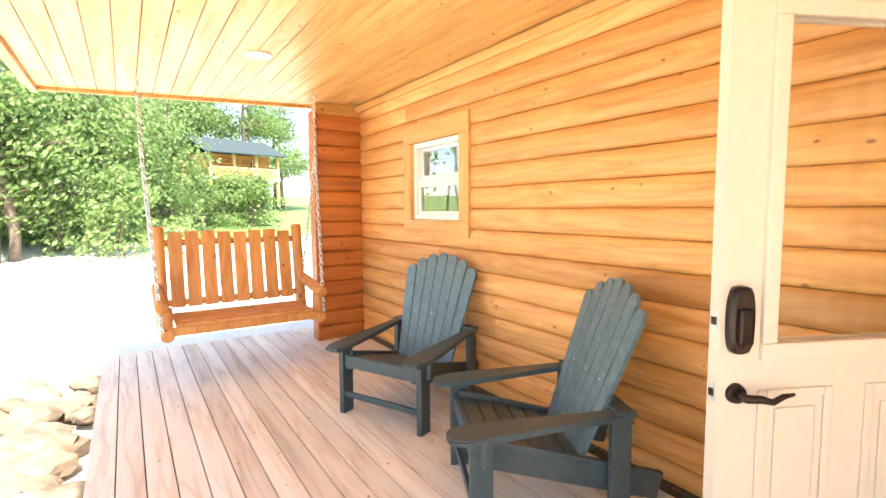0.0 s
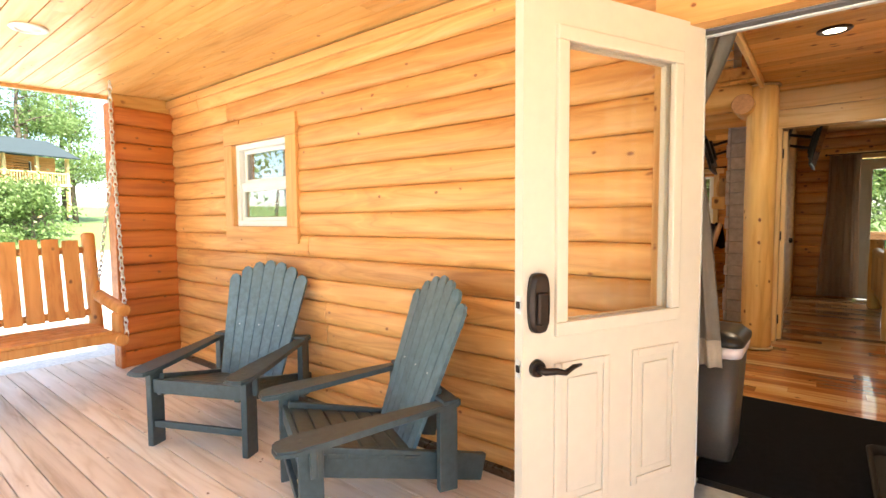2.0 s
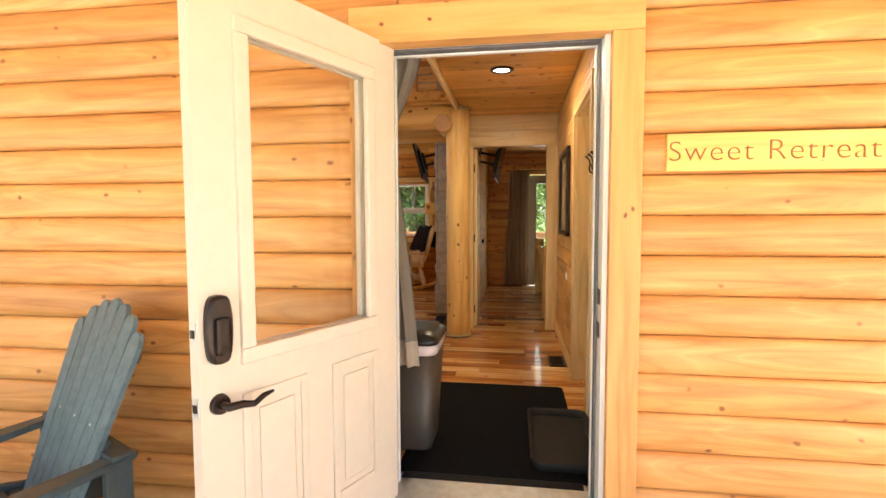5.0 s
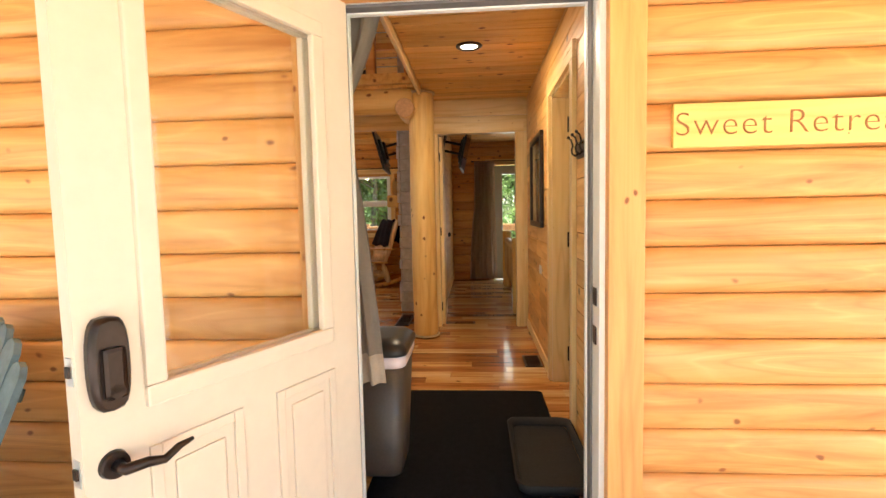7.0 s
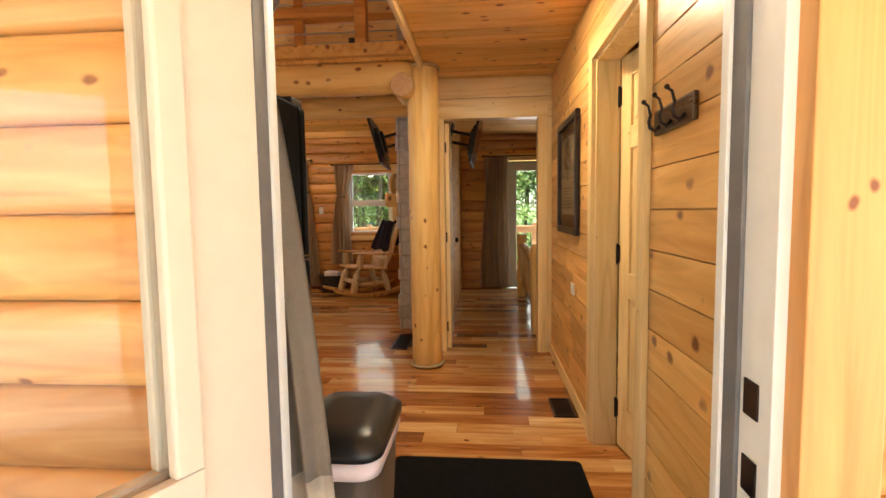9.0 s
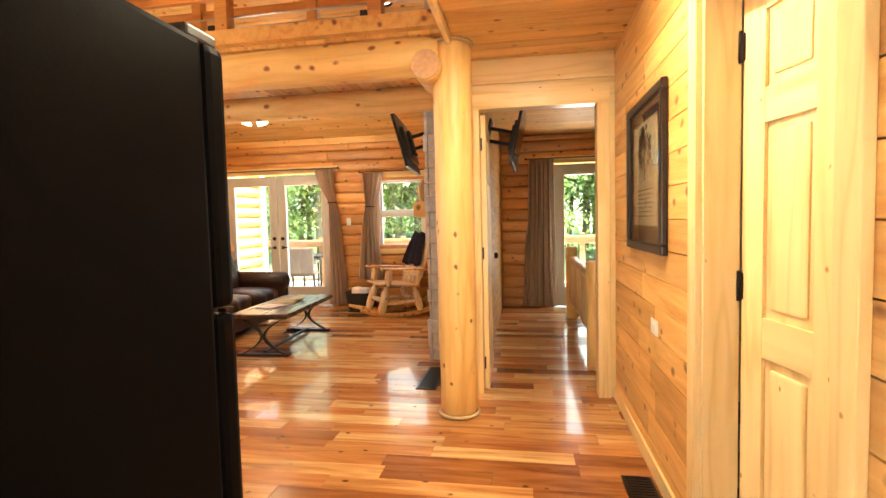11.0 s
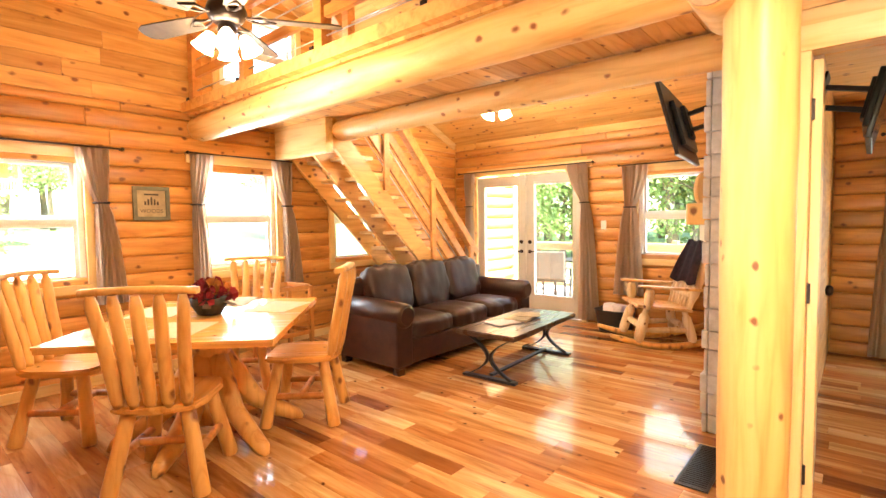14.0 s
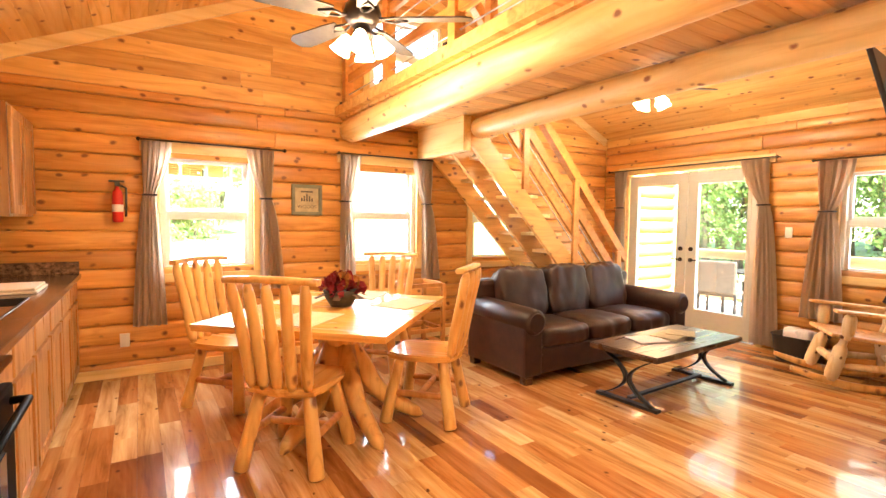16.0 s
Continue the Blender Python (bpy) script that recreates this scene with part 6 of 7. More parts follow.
# ---- loft rail and stairs ----
def loft_rail(x, ys, label):
    r = thing("loft_railing", label, "railing", "loft railings")
    for y in ys:
        p = part("post", boxed((x - 0.045, y - 0.045, 2.546), (x + 0.045, y + 0.045, 3.52), 0.006), SWING_LIGHT, r)
        part("bracket", boxed((x - 0.055, y + 0.046, 2.546), (x - 0.02, y + 0.09, 2.60), 0.003), BRONZE, p)
    part("top_rail", boxed((x - 0.06, ys[0], 3.521), (x + 0.06, ys[-1] + 0.02, 3.56), 0.006), SWING_LIGHT, r)
    for a, b in zip(ys, ys[1:]):
        for zz in (2.78, 3.14):
            part("rail", boxed((x - 0.02, a + 0.046, zz), (x + 0.02, b - 0.046, zz + 0.075), 0.004), SWING_LIGHT, r)
        for zz in (2.66, 2.95, 3.05, 3.34):
            part("cable", tubed([(x, a + 0.046, zz), (x, b - 0.046, zz)], 0.006, 6), STEEL, r)


SWING_LIGHT = wood("honey stained rail wood", (0.68, 0.34, 0.10), (0.60, 0.27, 0.07), (0.46, 0.17, 0.04), rough=0.35, axis=1, knots=0.6, spread=0.08)
loft_rail(6.97, (2.41, 3.46, 4.52, 5.58, 6.56), "honey stained loft railing with posts and cables")
loft_rail(8.04, (2.2, 3.3, 4.4, 5.55), "honey stained railing at the back of the walkway")

sr = thing("staircase", "open pine staircase rising along the window wall to the loft", "stairs")
X0, X1, ZT = 10.22, 7.95, 2.47
for y in (5.72, 6.12, 6.56):
    bm = bmesh.new()
    d = Vector((X1 - X0, 0, ZT)).normalized()
    nrm = Vector((-d.z, 0, d.x)) if d.x < 0 else Vector((d.z, 0, -d.x))
    pts = [Vector((X0 + 0.13, 0, 0)), Vector((X0 - 0.16, 0, 0)), Vector((X1 - 0.02, 0, ZT - 0.32)), Vector((X1 - 0.02, 0, ZT - 0.02))]
    lo, hi = [bm.verts.new((p.x, y - 0.022, p.z)) for p in pts], [bm.verts.new((p.x, y + 0.022, p.z)) for p in pts]
    bm.faces.new(lo)
    bm.faces.new(hi[::-1])
    for k in range(4):
        bm.faces.new((lo[k], hi[k], hi[(k + 1) % 4], lo[(k + 1) % 4]))
    bmesh.ops.recalc_face_normals(bm, faces=bm.faces)
    part("stringer", bm, PLANK_X, sr)
for i in range(1, 12):
    u = i / 12
    xs, zs = X0 + (X1 - X0) * u, ZT * u
    part("tread", boxed((xs - 0.14, 5.70, zs - 0.01), (xs + 0.13, 6.60, zs + 0.028), 0.006), TRIM_Y, sr)
part("landing_beam", boxed((7.84, 5.70, 2.08), (7.93, YL - 0.01, 2.423), 0.008), TRIM_Y, sr)
slope = math.atan2(ZT, X0 - X1)
hr = part("handrail", boxed((0, -0.045, -0.05), (math.hypot(ZT, X0 - X1) + 0.15, 0.045, 0.05), 0.006, turn=Matrix.Translation((X0 + 0.12, 5.72, 0.92)) @ Matrix.Rotation(math.pi + slope, 4, "Y") @ Matrix.Diagonal((1, 1, -1, 1))), SWING_LIGHT, sr)
for off in (0.45, 0.15):
    part("cable", tubed([(X0 + 0.10, 5.715, off), (X1 + 0.02, 5.715, off + ZT * (X0 + 0.08 - X1) / (X0 - X1))], 0.006, 6), STEEL, sr)
for off in (0.30, 0.60):
    part("guard_rail", boxed((0, -0.018, -0.05), (math.hypot(ZT, X0 - X1), 0.018, 0.05), 0.004, turn=Matrix.Translation((X0 + 0.10, 5.72, off)) @ Matrix.Rotation(math.pi + slope, 4, "Y") @ Matrix.Diagonal((1, 1, -1, 1))), SWING_LIGHT, sr)
for u in (0.02, 0.36, 0.70):
    xs, zs = X0 + (X1 - X0) * u, ZT * u
    part("baluster_post", boxed((xs - 0.04, 5.66, zs), (xs + 0.04, 5.695, zs + 0.98), 0.006), SWING_LIGHT, sr)

# ---- fans ----
def fan(label, x, y, zz, turn, rod_top, lit_watts):
    f = thing("ceiling_fan", label, "ceiling fan", "ceiling fans", (x, y, zz), turn)
    part("downrod", tubed([(0, 0, 0.09), (0, 0, rod_top - zz - 0.06)], 0.013, 10), BRONZE, f)
    part("canopy", lathe(bmesh.new(), [(0.02, -0.10), (0.06, -0.06), (0.07, 0.0), (0.001, 0.03)], (0, 0, rod_top - zz), 18), BRONZE, f)
    part("motor", lathe(bmesh.new(), [(0.001, -0.07), (0.07, -0.068), (0.10, -0.04), (0.115, 0.0), (0.10, 0.05), (0.05, 0.085), (0.015, 0.10)], seg=28), BRONZE, f)
    for i in range(5):
        a = math.tau * i / 5
        m = Matrix.Rotation(a, 4, "Z")
        pts = [(0.20, -0.055), (0.30, -0.065), (0.60, -0.075), (0.655, -0.05), (0.665, 0), (0.655, 0.05), (0.60, 0.075), (0.30, 0.065), (0.20, 0.055)]
        bm = board_poly(bmesh.new(), pts, -0.005, 0.005)
        bmesh.ops.transform(bm, matrix=m @ Matrix.Translation((0, 0, -0.03)) @ Matrix.Rotation(radians(12), 4, "X"), verts=bm.verts)
        b = part("blade", bm, FAN, f)
        bm = tubed([(0.09, 0, -0.02), (0.14, 0.02, -0.035), (0.20, 0.04, -0.035), (0.27, 0.0, -0.04), (0.20, -0.04, -0.035), (0.14, -0.02, -0.035), (0.09, 0, -0.02)], 0.008, 6)
        bmesh.ops.transform(bm, matrix=m, verts=bm.verts)
        part("blade_iron", bm, BRONZE, b)
    part("light_kit", lathe(bmesh.new(), [(0.001, -0.15), (0.04, -0.145), (0.055, -0.11), (0.045, -0.07), (0.001, -0.065)], seg=20), BRONZE, f)
    for i in range(4):
        a = math.tau * i / 4 + 0.4
        m = Matrix.Rotation(a, 4, "Z") @ Matrix.Translation((0.085, 0, -0.13)) @ Matrix.Rotation(radians(-28), 4, "Y")
        bm = lathe(bmesh.new(), [(0.018, 0.0), (0.028, -0.012), (0.042, -0.05), (0.052, -0.085), (0.064, -0.11), (0.061, -0.11), (0.048, -0.08), (0.02, -0.02)], seg=18)
        bmesh.ops.transform(bm, matrix=m, verts=bm.verts)
        sh = part("glass_shade", bm, LAMP_ON, f, "lit frosted glass shade")
        bm = bmesh.new()
        bmesh.ops.create_icosphere(bm, subdivisions=2, radius=0.026, matrix=m @ Matrix.Translation((0, 0, -0.06)))
        part("bulb", bm, LAMP_ON, sh)
    point_light("fan_light", (x, y, zz - 0.34), lit_watts, 0.09)
    return f


fan("five-blade ceiling fan with lit glass shades over the table", 6.28, 4.50, 2.61, 38, roof_z(6.28), 3.9)
fan("five-blade ceiling fan with lit glass shades over the sofa", 9.30, 4.65, 2.72, 50, roof_z(9.3), 4.4)
for x, y in ((5.2, 3.0), (9.6, 3.1), (9.9, 5.4), (8.9, 2.9)):
    recessed(x, y, roof_z(x), True, "lit recessed light in the sloping ceiling", Matrix.Rotation(-math.atan(SL) if x < RX else math.atan(SL), 4, "Y"))
hall_lamp = window_light("hall_light", (5.80, 1.46, HC - 0.02), (5.80, 1.461, 0), 0.11, 0.11, 5.5, (1.0, 0.82, 0.56))
hall_lamp.data.shape = "DISK"

# ---- bedroom ----
bd = thing("bed", "rustic peeled-log bed with taupe cover in the bedroom", "bed", at=(8.12, 0.94, 0.0))
BW, BL = 2.17, 2.15
for x0 in (0.0, BW):
    part("foot_post", pole((x0, 0, 0), (x0, 0, 0.915), 0.072, 16, 6, 0.1), POLE, bd)
    part("head_post", pole((x0, -BL, 0), (x0, -BL, 1.3), 0.072, 16, 6, 0.1), POLE, bd)
    part("side_rail", pole((x0, -BL, 0.30), (x0, -0.02, 0.30), 0.055, 12, 5), POLE, bd)
for zz, r in ((0.29, 0.042), (0.76, 0.048)):
    part("foot_rail", tubed([(BW * k / 10, 0, zz + 0.012 * math.sin(k * 1.7)) for k in range(11)], r, 12, 0.12), ROCKER_WOOD, bd)
    part("head_rail", pole((0, -BL, zz + 0.35), (BW, -BL, zz + 0.35), 0.05, 12, 5), ROCKER_WOOD, bd)
for i in range(9):
    x0 = 0.18 + i * (BW - 0.36) / 8
    part("foot_spindle", pole((x0, 0, 0.29), (x0, 0, 0.76), 0.048, 12, 4, 0.12), ROCKER_WOOD, bd)
cushion("mattress", (0.10, -BL + 0.06, 0.34), (BW - 0.10, -0.09, 0.66), 0.05, bd, BEDDING)
cushion("cover", (0.07, -BL + 0.5, 0.60), (BW - 0.07, -0.085, 0.81), 0.12, bd, BEDDING, cuts=9, crease=0.012)

# ---- rear deck ----
rd = setting("rear_deck", "weathered deck boards behind the house", "deck")
x = XB + 0.2
while x < 14.2:
    part("board", boxed((x + 0.003, -3.5, -0.12), (x + 0.135, 10.0, -0.085), 0.004), DECK, rd)
    x += 0.138
part("joist", boxed((XB + 0.2, -3.5, -0.35), (14.1, -3.4, -0.12)), DECK, rd)
part("joist", boxed((XB + 0.2, 9.9, -0.35), (14.1, 10.0, -0.12)), DECK, rd)
part("underlay", boxed((XB + 0.2, -3.4, -0.2), (14.1, 9.9, -0.16)), RUBBER, rd)
RAIL_WOOD = wood("weathered rail wood", (0.36, 0.23, 0.11), (0.30, 0.18, 0.08), (0.20, 0.11, 0.045), rough=0.6, axis=1, knots=0.6)
rl = thing("deck_railing", "pine deck railing with black metal balusters", "railing")
for i in range(8):
    y = -3.3 + i * 1.85
    part("post", boxed((14.0, y - 0.05, -0.085), (14.1, y + 0.05, 0.98), 0.006), RAIL_WOOD, rl)
part("top_rail", boxed((13.96, -3.4, 0.88), (14.14, 9.8, 0.925), 0.006), RAIL_WOOD, rl)
part("top_fascia", boxed((13.975, -3.4, 0.77), (14.0, 9.8, 0.88), 0.004), RAIL_WOOD, rl)
part("bottom_rail", boxed((14.02, -3.4, 0.02), (14.08, 9.8, 0.09), 0.004), RAIL_WOOD, rl)
for i in range(100):
    y = -3.3 + i * 0.13
    part("baluster", tubed([(14.05, y, 0.09), (14.05, y, 0.80)], 0.010, 6), IRON, rl)
wc = thing("wicker_chair", "brown wicker patio chair on the rear deck", "chair", at=(12.75, 5.78, -0.085), rz=14)
part("seat", boxed((-0.25, -0.26, 0.38), (0.25, 0.26, 0.45), 0.02), WICKER, wc)
part("backrest", boxed((-0.30, -0.26, 0.42), (-0.22, 0.26, 0.92), 0.03), WICKER, wc)
for s in (-1, 1):
    part("arm", boxed((-0.25, s * 0.26 - 0.03, 0.60), (0.22, s * 0.26 + 0.03, 0.66), 0.02), WICKER, wc)
    for sx in (-0.24, 0.22):
        part("leg", boxed((sx - 0.02, s * 0.25 - 0.02, 0.0), (sx + 0.02, s * 0.25 + 0.02, 0.62 if sx > 0 else 0.42), 0.004), BLACKP, wc)
pt = thing("patio_table", "dark patio table on the rear deck", "table", at=(13.42, 5.35, -0.085))
part("top", boxed((-0.45, -0.6, 0.70), (0.45, 0.6, 0.73), 0.008), BLACKP, pt)
for sx in (-0.4, 0.4):
    for sy in (-0.54, 0.54):
        part("leg", boxed((sx - 0.02, sy - 0.02, 0), (sx + 0.02, sy + 0.02, 0.70), 0.003), BLACKP, pt)

# log wall that shelters the rear deck
ww = setting("wall_wing", "honey log wall sheltering the rear deck", "wall")
for i in range(13):
    part("log", tubed([(XB + 0.24, YL + 0.06, 0.0 + i * 0.19), (12.75, YL + 0.06, 0.0 + i * 0.19)], 0.1, 12), PORCH_LOG, ww)
part("end_post", boxed((12.75, YL - 0.06, -0.085), (12.9, YL + 0.16, 2.4), 0.008), TRIM, ww)

# ---- outdoors ----
GZ = -0.45
bm = bmesh.new()
n = 80
grid = []
for i in range(n + 1):
    row = []
    for j in range(n + 1):
        u, v = (i / n - 0.5) * 2, (j / n - 0.5) * 2
        x, y = 7 + math.copysign(abs(u) ** 2.2, u) * 900, 3 + math.copysign(abs(v) ** 2.2, v) * 900
        far_off = max(0.0, math.hypot(x - 7, y - 3) - 16)
        zz = GZ + 0.35 * noise.noise((x * 0.05, y * 0.05, 0)) * min(1, far_off / 8) + min(4.0, far_off * 0.06) * (1 if y > 3 else 0.3)
        row.append(bm.verts.new((x, y, zz)))
    grid.append(row)
for i in range(n):
    for j in range(n):
        bm.faces.new((grid[i][j], grid[i + 1][j], grid[i + 1][j + 1], grid[i][j + 1])).smooth = True
gm, t, b = nodes_of("gravel yard and meadow", 0.95)
tc_n = t.nodes.new("ShaderNodeTexCoord")
vm = t.nodes.new("ShaderNodeVectorMath")
vm.operation = "SUBTRACT"
vm.inputs[1].default_value = (3.0, 8.0, 0.0)
t.links.new(tc_n.outputs["Object"], vm.inputs[0])
ln = t.nodes.new("ShaderNodeVectorMath")
ln.operation = "LENGTH"
t.links.new(vm.outputs[0], ln.inputs[0])
nz = node(t, "ShaderNodeTexNoise", Scale=0.35, Detail=4.0)
t.links.new(tc_n.outputs["Object"], nz.inputs["Vector"])
ma = t.nodes.new("ShaderNodeMath")
ma.operation = "MULTIPLY_ADD"
ma.inputs[1].default_value = 9.0
t.links.new(nz.outputs[0], ma.inputs[0])
t.links.new(ln.outputs["Value"], ma.inputs[2])
dv = t.nodes.new("ShaderNodeMath")
dv.operation = "DIVIDE"
dv.inputs[1].default_value = 48.0
t.links.new(ma.outputs[0], dv.inputs[0])
mask = ramp(t, dv.outputs[0], [(0.40, (0, 0, 0)), (0.46, (1, 1, 1))])
fine = node(t, "ShaderNodeTexNoise", Scale=30.0, Detail=6.0)
t.links.new(tc_n.outputs["Object"], fine.inputs["Vector"])
gr = ramp(t, fine.outputs[0], [(0.3, (0.60, 0.56, 0.48)), (0.7, (0.80, 0.76, 0.68))])
gs = ramp(t, fine.outputs[0], [(0.3, (0.10, 0.16, 0.035)), (0.7, (0.20, 0.28, 0.08))])
t.links.new(mixed(t, "MIX", mask, gr, gs), b.inputs["Base Color"])
bp = node(t, "ShaderNodeBump", Strength=0.5, Distance=0.02)
t.links.new(fine.outputs[0], bp.inputs["Height"])
t.links.new(bp.outputs[0], b.inputs["Normal"])
tagged(part("ground", bm, gm), "pale sunlit gravel yard turning to meadow", "ground", kind="structure")


def tree(seed, height, spread, leaves, low=0.25):
    random.seed(seed)
    tr = thing("tree", "leafy green tree in full summer foliage", "tree", "trees round the cabin")
    pts = [(0.12 * height * 0.1 * math.sin(k * 1.1 + seed), 0.1 * height * 0.1 * math.cos(k * 1.7 + seed), height * k / 7) for k in range(8)]
    tk = part("trunk", tubed(pts, [0.022 * height * (1 - 0.85 * k / 7) + 0.01 for k in range(8)], 9, 0.2), BARK, tr)
    tips = []
    for k in range(16):
        zz = height * random.uniform(low, 0.95)
        a = random.uniform(0, math.tau)
        L = spread * (1.15 - zz / height) * random.uniform(0.6, 1.1)
        c, s = math.cos(a), math.sin(a)
        p = [(0, 0, zz), (c * L * 0.4, s * L * 0.4, zz + L * 0.22), (c * L, s * L, zz + L * 0.35)]
        part("limb", tubed(p, [0.007 * height, 0.005 * height, 0.002 * height], 6), BARK, tk)
        tips += [Vector(p[1]).lerp(Vector(p[2]), random.random()) for _ in range(4)] + [Vector(p[2])]
    tips.append(Vector((0, 0, height)))
    vs, fs = [], []
    for _ in range(leaves):
        c = random.choice(tips) + Vector((random.gauss(0, 1), random.gauss(0, 1), random.gauss(0, 0.8))) * spread * 0.17
        d = Vector((random.gauss(0, 1), random.gauss(0, 1), random.gauss(0, 1))).normalized()
        e = d.orthogonal().normalized()
        g = d.cross(e)
        q = random.uniform(0.035, 0.095) * (1 + spread * 0.12)
        k = len(vs)
        vs += [c - e * q, c + g * q * 0.55, c + e * q, c - g * q * 0.55]
        fs.append((k, k + 1, k + 2, k + 3))
    me = bpy.data.meshes.new("crown")
    me.from_pydata([tuple(v) for v in vs], [], fs)
    me.materials.append(LEAF)
    new("crown", me).parent = tr
    return tr


kinds = [tree(41, 9.0, 3.4, 5200), tree(42, 7.0, 2.6, 4200, 0.12), tree(43, 11.0, 3.8, 5800), tree(44, 3.2, 1.9, 3600, 0.05)]
spots = []
random.seed(77)
for i in range(60):
    a = radians(random.uniform(-70, 205))
    r = random.uniform(17, 44)
    spots.append((7 + r * math.cos(a), 4 + r * math.sin(a), random.choice((0, 1, 2, 2, 0))))
for i in range(20):
    spots.append((random.uniform(-9, 4.5), random.uniform(17, 26), random.choice((3, 3, 1))))
for i in range(14):
    spots.append((random.uniform(30, 40), random.uniform(-10, 16), random.choice((0, 1, 2))))
for i in range(26):
    spots.append((random.uniform(-4, 14), random.uniform(36, 48), random.choice((0, 2, 2))))
spots += [(1.0, 24, 0), (-1.5, 20, 1), (-3.5, 22, 2), (-6, 18, 0), (3.4, 38, 2), (9.6, 41, 2)]
random.seed(91)
for i in range(34):
    spots.append((random.uniform(21, 31), -11 + i * 0.8 + random.uniform(-1, 1), random.choice((0, 1, 2, 3, 1))))
near_neighbour = [(5.3, 30.2, 3), (6.9, 30.4, 3), (3.4, 27.0, 1), (7.5, 29.0, 3), (3.0, 25.0, 3), (6.5, 39.5, 0)]


def ground_z(x, y):
    far_off = max(0.0, math.hypot(x - 7, y - 3) - 16)
    return GZ + min(4.0, far_off * 0.06) * (1 if y > 3 else 0.3) - 0.25


used = set()
for x, y, k in spots + near_neighbour:
    # open ground: the yard, the view to the neighbour, the rear clearing
    sight = 1.7 + (y - 1.5) * 0.150
    bearing = math.degrees(math.atan2(y - 5, x - 3.9))
    if (x, y, k) not in near_neighbour and (114 < bearing < 136 or (abs(x - sight) < 2.6 and 8 < y < 38) or (5 < x < 19 and 8 < y < 40) or (11 < x < 20.5 and -12 < y < 16)):
        continue
    m = pose(x, y, ground_z(x, y), 0, 0, random.uniform(0, 360)) @ Matrix.Diagonal((1, 1, 1, 1))
    if k not in used:
        used.add(k)
        kinds[k].matrix_basis = m
    else:
        copy_thing(kinds[k], m)

# neighbouring cabin on posts
nb = thing("neighbour_cabin", "log cabin on posts with green roof among trees", "cabin", at=(7.0, 34.0, 2.5), rz=14)
part("wall", boxed((-3, -2.5, 0.9), (3, 2.5, 3.0)), PORCH_LOG, nb)
for i in range(11):
    part("log", tubed([(-3.05, -2.52, 1.0 + i * 0.19), (1.2, -2.52, 1.0 + i * 0.19)], 0.095, 8), PORCH_LOG, nb)
part("gallery_floor", boxed((-3.2, -4.2, 0.75), (3.2, 2.5, 0.9)), DECK, nb)
for x0 in (-3.0, -1.0, 1.0, 3.0):
    part("post", boxed((x0 - 0.1, -4.15, -1.6), (x0 + 0.1, -3.95, 3.0)), TRIM, nb)
part("gallery_rail", boxed((-3.1, -4.15, 1.65), (3.1, -4.05, 1.75)), TRIM_X, nb)
for i in range(36):
    part("baluster", boxed((-3.0 + i * 0.17, -4.12, 0.9), (-2.95 + i * 0.17, -4.08, 1.66)), TRIM, nb)
wdw = part("window", boxed((0.2, -2.54, 1.7), (1.4, -2.50, 2.6)), WHITE, nb)
part("pane", boxed((0.28, -2.555, 1.78), (1.32, -2.541, 2.52)), SCREEN, wdw)
for s in (-1, 1):
    part("roof", boxed((-3.6, 0, -0.05), (3.6, 4.6, 0.05), turn=Matrix.Translation((0, -0.5, 4.5)) @ Matrix.Rotation(radians(-21 if s > 0 else 201), 4, "X")), ROOF, nb)
part("crawl_wall", boxed((-2.8, -2.3, -2.6), (2.8, 2.3, 0.75)), BARK, nb)
nb.scale = (0.66, 0.66, 0.66)


# ---- courses of logs, last ----
logs(pw, (-1, 0, 0), 4.0, -2.2, 6.70, DZ - 0.015, 16, LOGH, 0.05, [(DOOR[0] - 0.1, DOOR[1] + 0.1, -1, DOOR[3] + 0.1), (PWIN[0] - 0.06, PWIN[1] + 0.06, PWIN[2] - 0.06, PWIN[3] + 0.06)], PORCH_LOG)
logs(pw, (1, 0, 0), 4.08, YH + 0.02, YL, LOGP, 16, LOGH, 0.05, [(DOOR[0] - 0.03, DOOR[1] + 0.03, -1, 2.1), (PWIN[0], PWIN[1], PWIN[2], PWIN[3])], LOG, low=0.0, high=2.47)
logs(lw, (0, -1, 0), YL + 0.05, XI, XB, LOGP, 16, LOGH, 0.05, [W1, W2, W3], LOG, 3.4, 0.0, 2.47)
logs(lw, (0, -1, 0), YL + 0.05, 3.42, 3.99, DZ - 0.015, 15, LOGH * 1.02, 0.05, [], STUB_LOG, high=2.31)
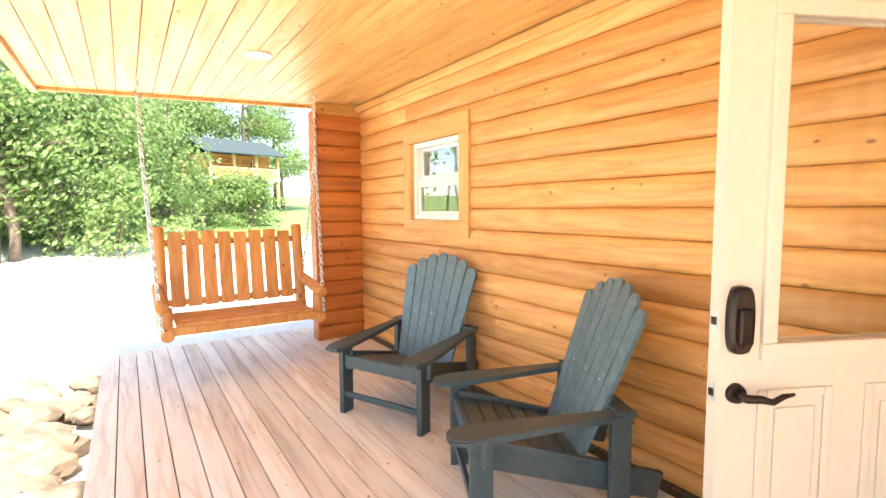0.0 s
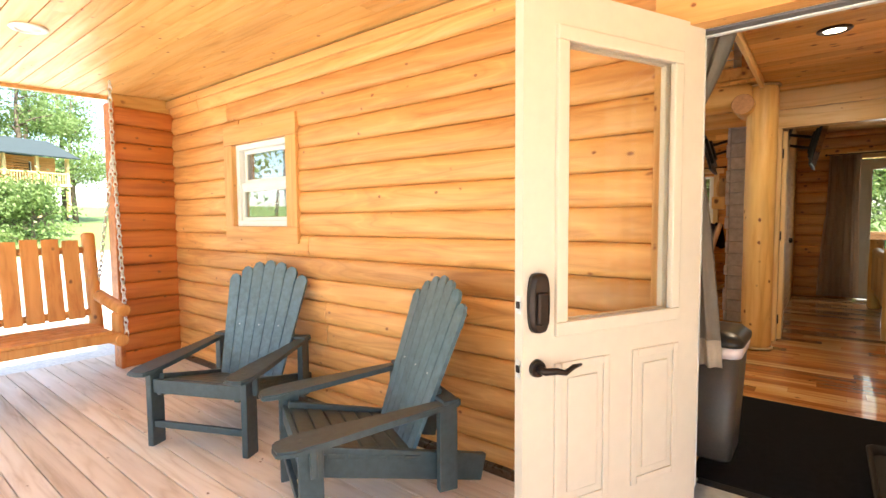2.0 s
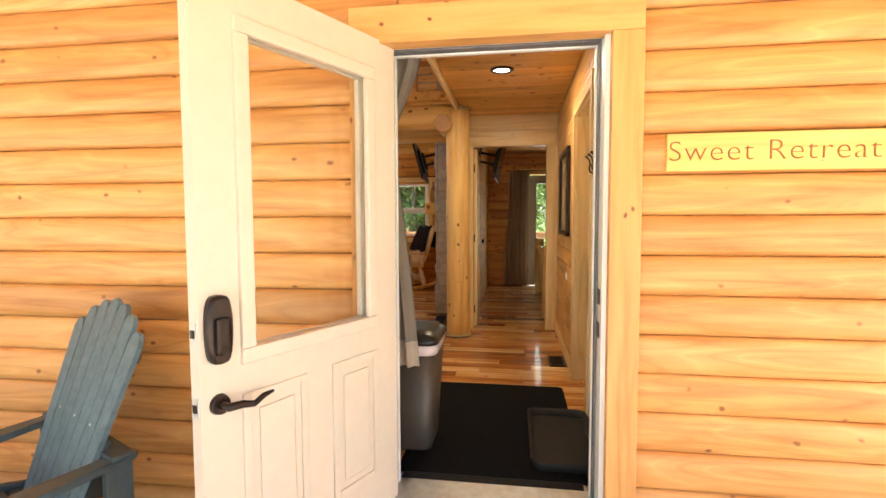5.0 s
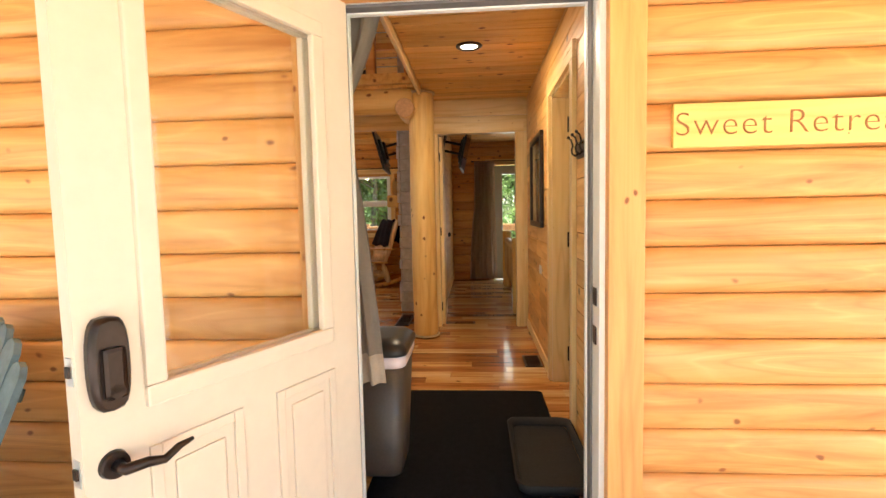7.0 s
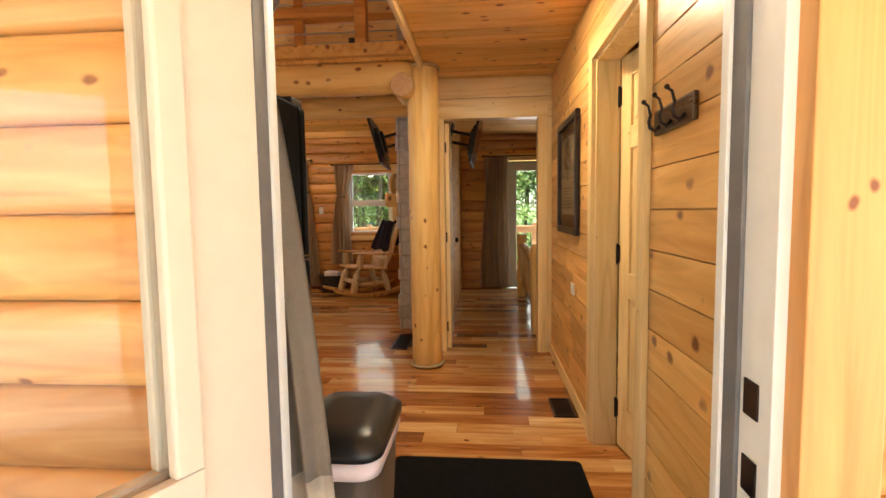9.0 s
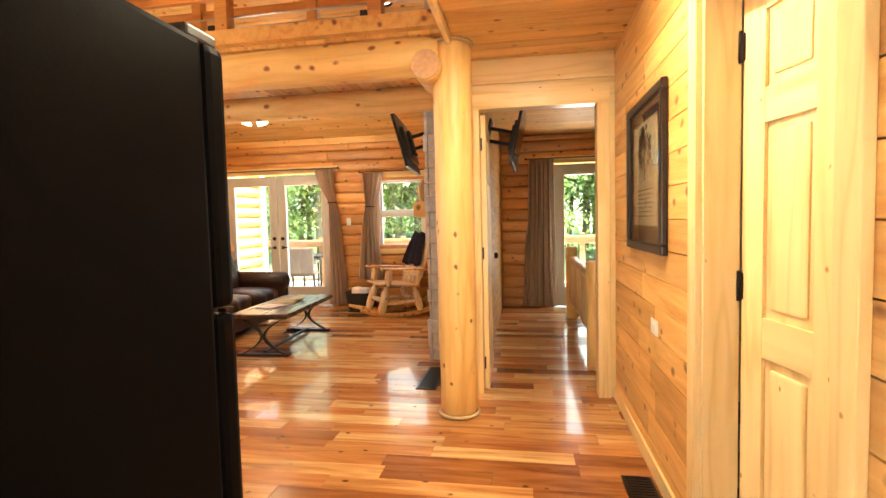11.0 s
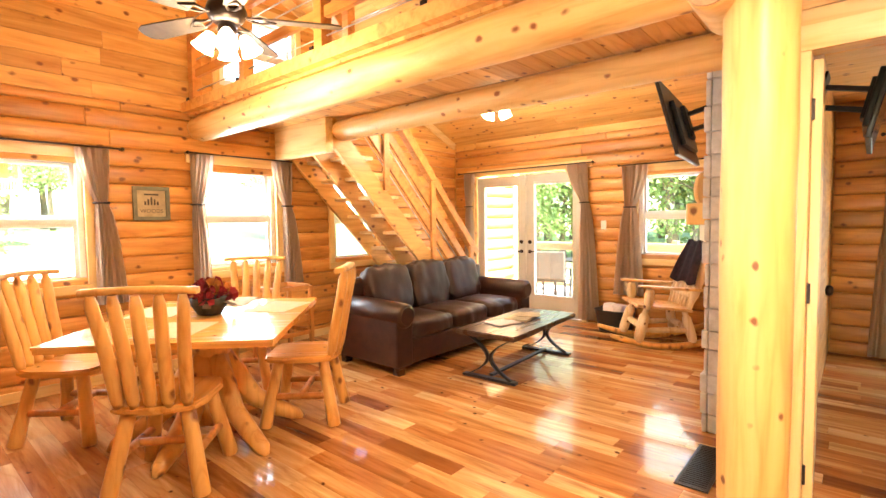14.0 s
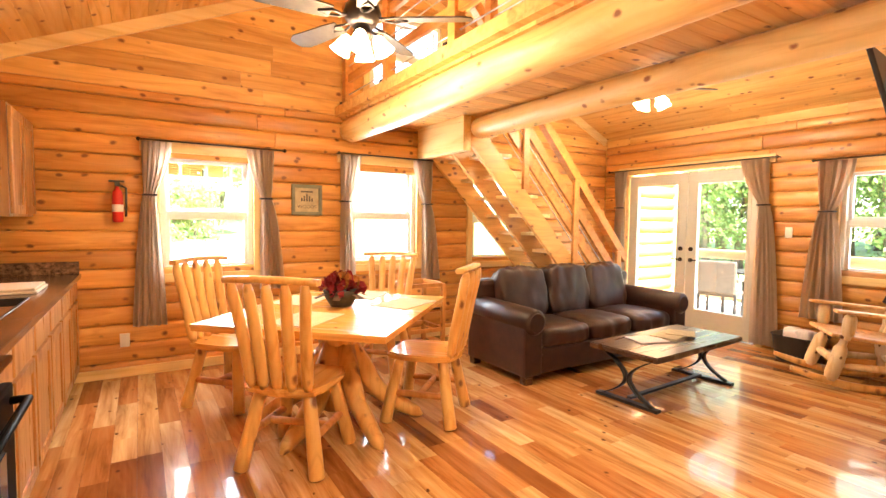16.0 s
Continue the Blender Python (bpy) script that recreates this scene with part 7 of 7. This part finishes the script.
logs(bw, (-1, 0, 0), XB + 0.05, -2.2, YM - 0.1, LOGP, 16, LOGH, 0.05, [BD], LOG, 3.0, 0.0, 2.47)
logs(bw, (-1, 0, 0), XB + 0.05, YM, YL, LOGP, 16, LOGH, 0.05, [FD, W4], LOG, 3.0, 0.0, 2.50)
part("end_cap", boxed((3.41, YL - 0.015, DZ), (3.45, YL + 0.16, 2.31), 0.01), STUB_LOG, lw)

# floor boards: one by one near the walked line, joined beyond
fl = setting("floor", "glossy hickory floor boards in mixed tones", "floor")
random.seed(5)
far, count = [], 0
x = XI - 0.05
while x < XB + 0.05:
    w = 0.125
    y = -2.2 + random.uniform(0, 0.6)
    first = True
    while y < YL + 0.05:
        e = y + random.uniform(0.3, 1.05)
        a = (x + 0.0006, (-2.2 if first else y) + 0.0006, -0.02)
        b = (x + w - 0.0006, min(e, YL + 0.05) - 0.0006, 0.0)
        first = False
        if b[1] > YH - 0.1 and x < 8.8 and count < 300 and b[1] < 5.6:
            count += 1
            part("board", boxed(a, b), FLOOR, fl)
        else:
            far.append((a, b))
        y = e
    x += w
bm = bmesh.new()
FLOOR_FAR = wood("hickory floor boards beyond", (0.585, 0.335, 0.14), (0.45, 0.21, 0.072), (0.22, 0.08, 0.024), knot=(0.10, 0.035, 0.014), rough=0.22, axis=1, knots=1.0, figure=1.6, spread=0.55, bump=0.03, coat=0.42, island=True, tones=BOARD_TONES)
vs, fs = [], []
for a, b in far:
    k = len(vs)
    vs += [(a[0], a[1], 0), (b[0], a[1], 0), (b[0], b[1], 0), (a[0], b[1], 0), (a[0], a[1], -0.02), (b[0], a[1], -0.02), (b[0], b[1], -0.02), (a[0], b[1], -0.02)]
    fs += [(k, k + 1, k + 2, k + 3), (k + 4, k + 5, k + 1, k), (k + 5, k + 6, k + 2, k + 1), (k + 6, k + 7, k + 3, k + 2), (k + 7, k + 4, k, k + 3)]
bm.free()
me = bpy.data.meshes.new("boards")
me.from_pydata(vs, [], fs)
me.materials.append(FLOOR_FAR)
ob = tagged(new("boards", me), kind="stuff")
ob.parent = fl
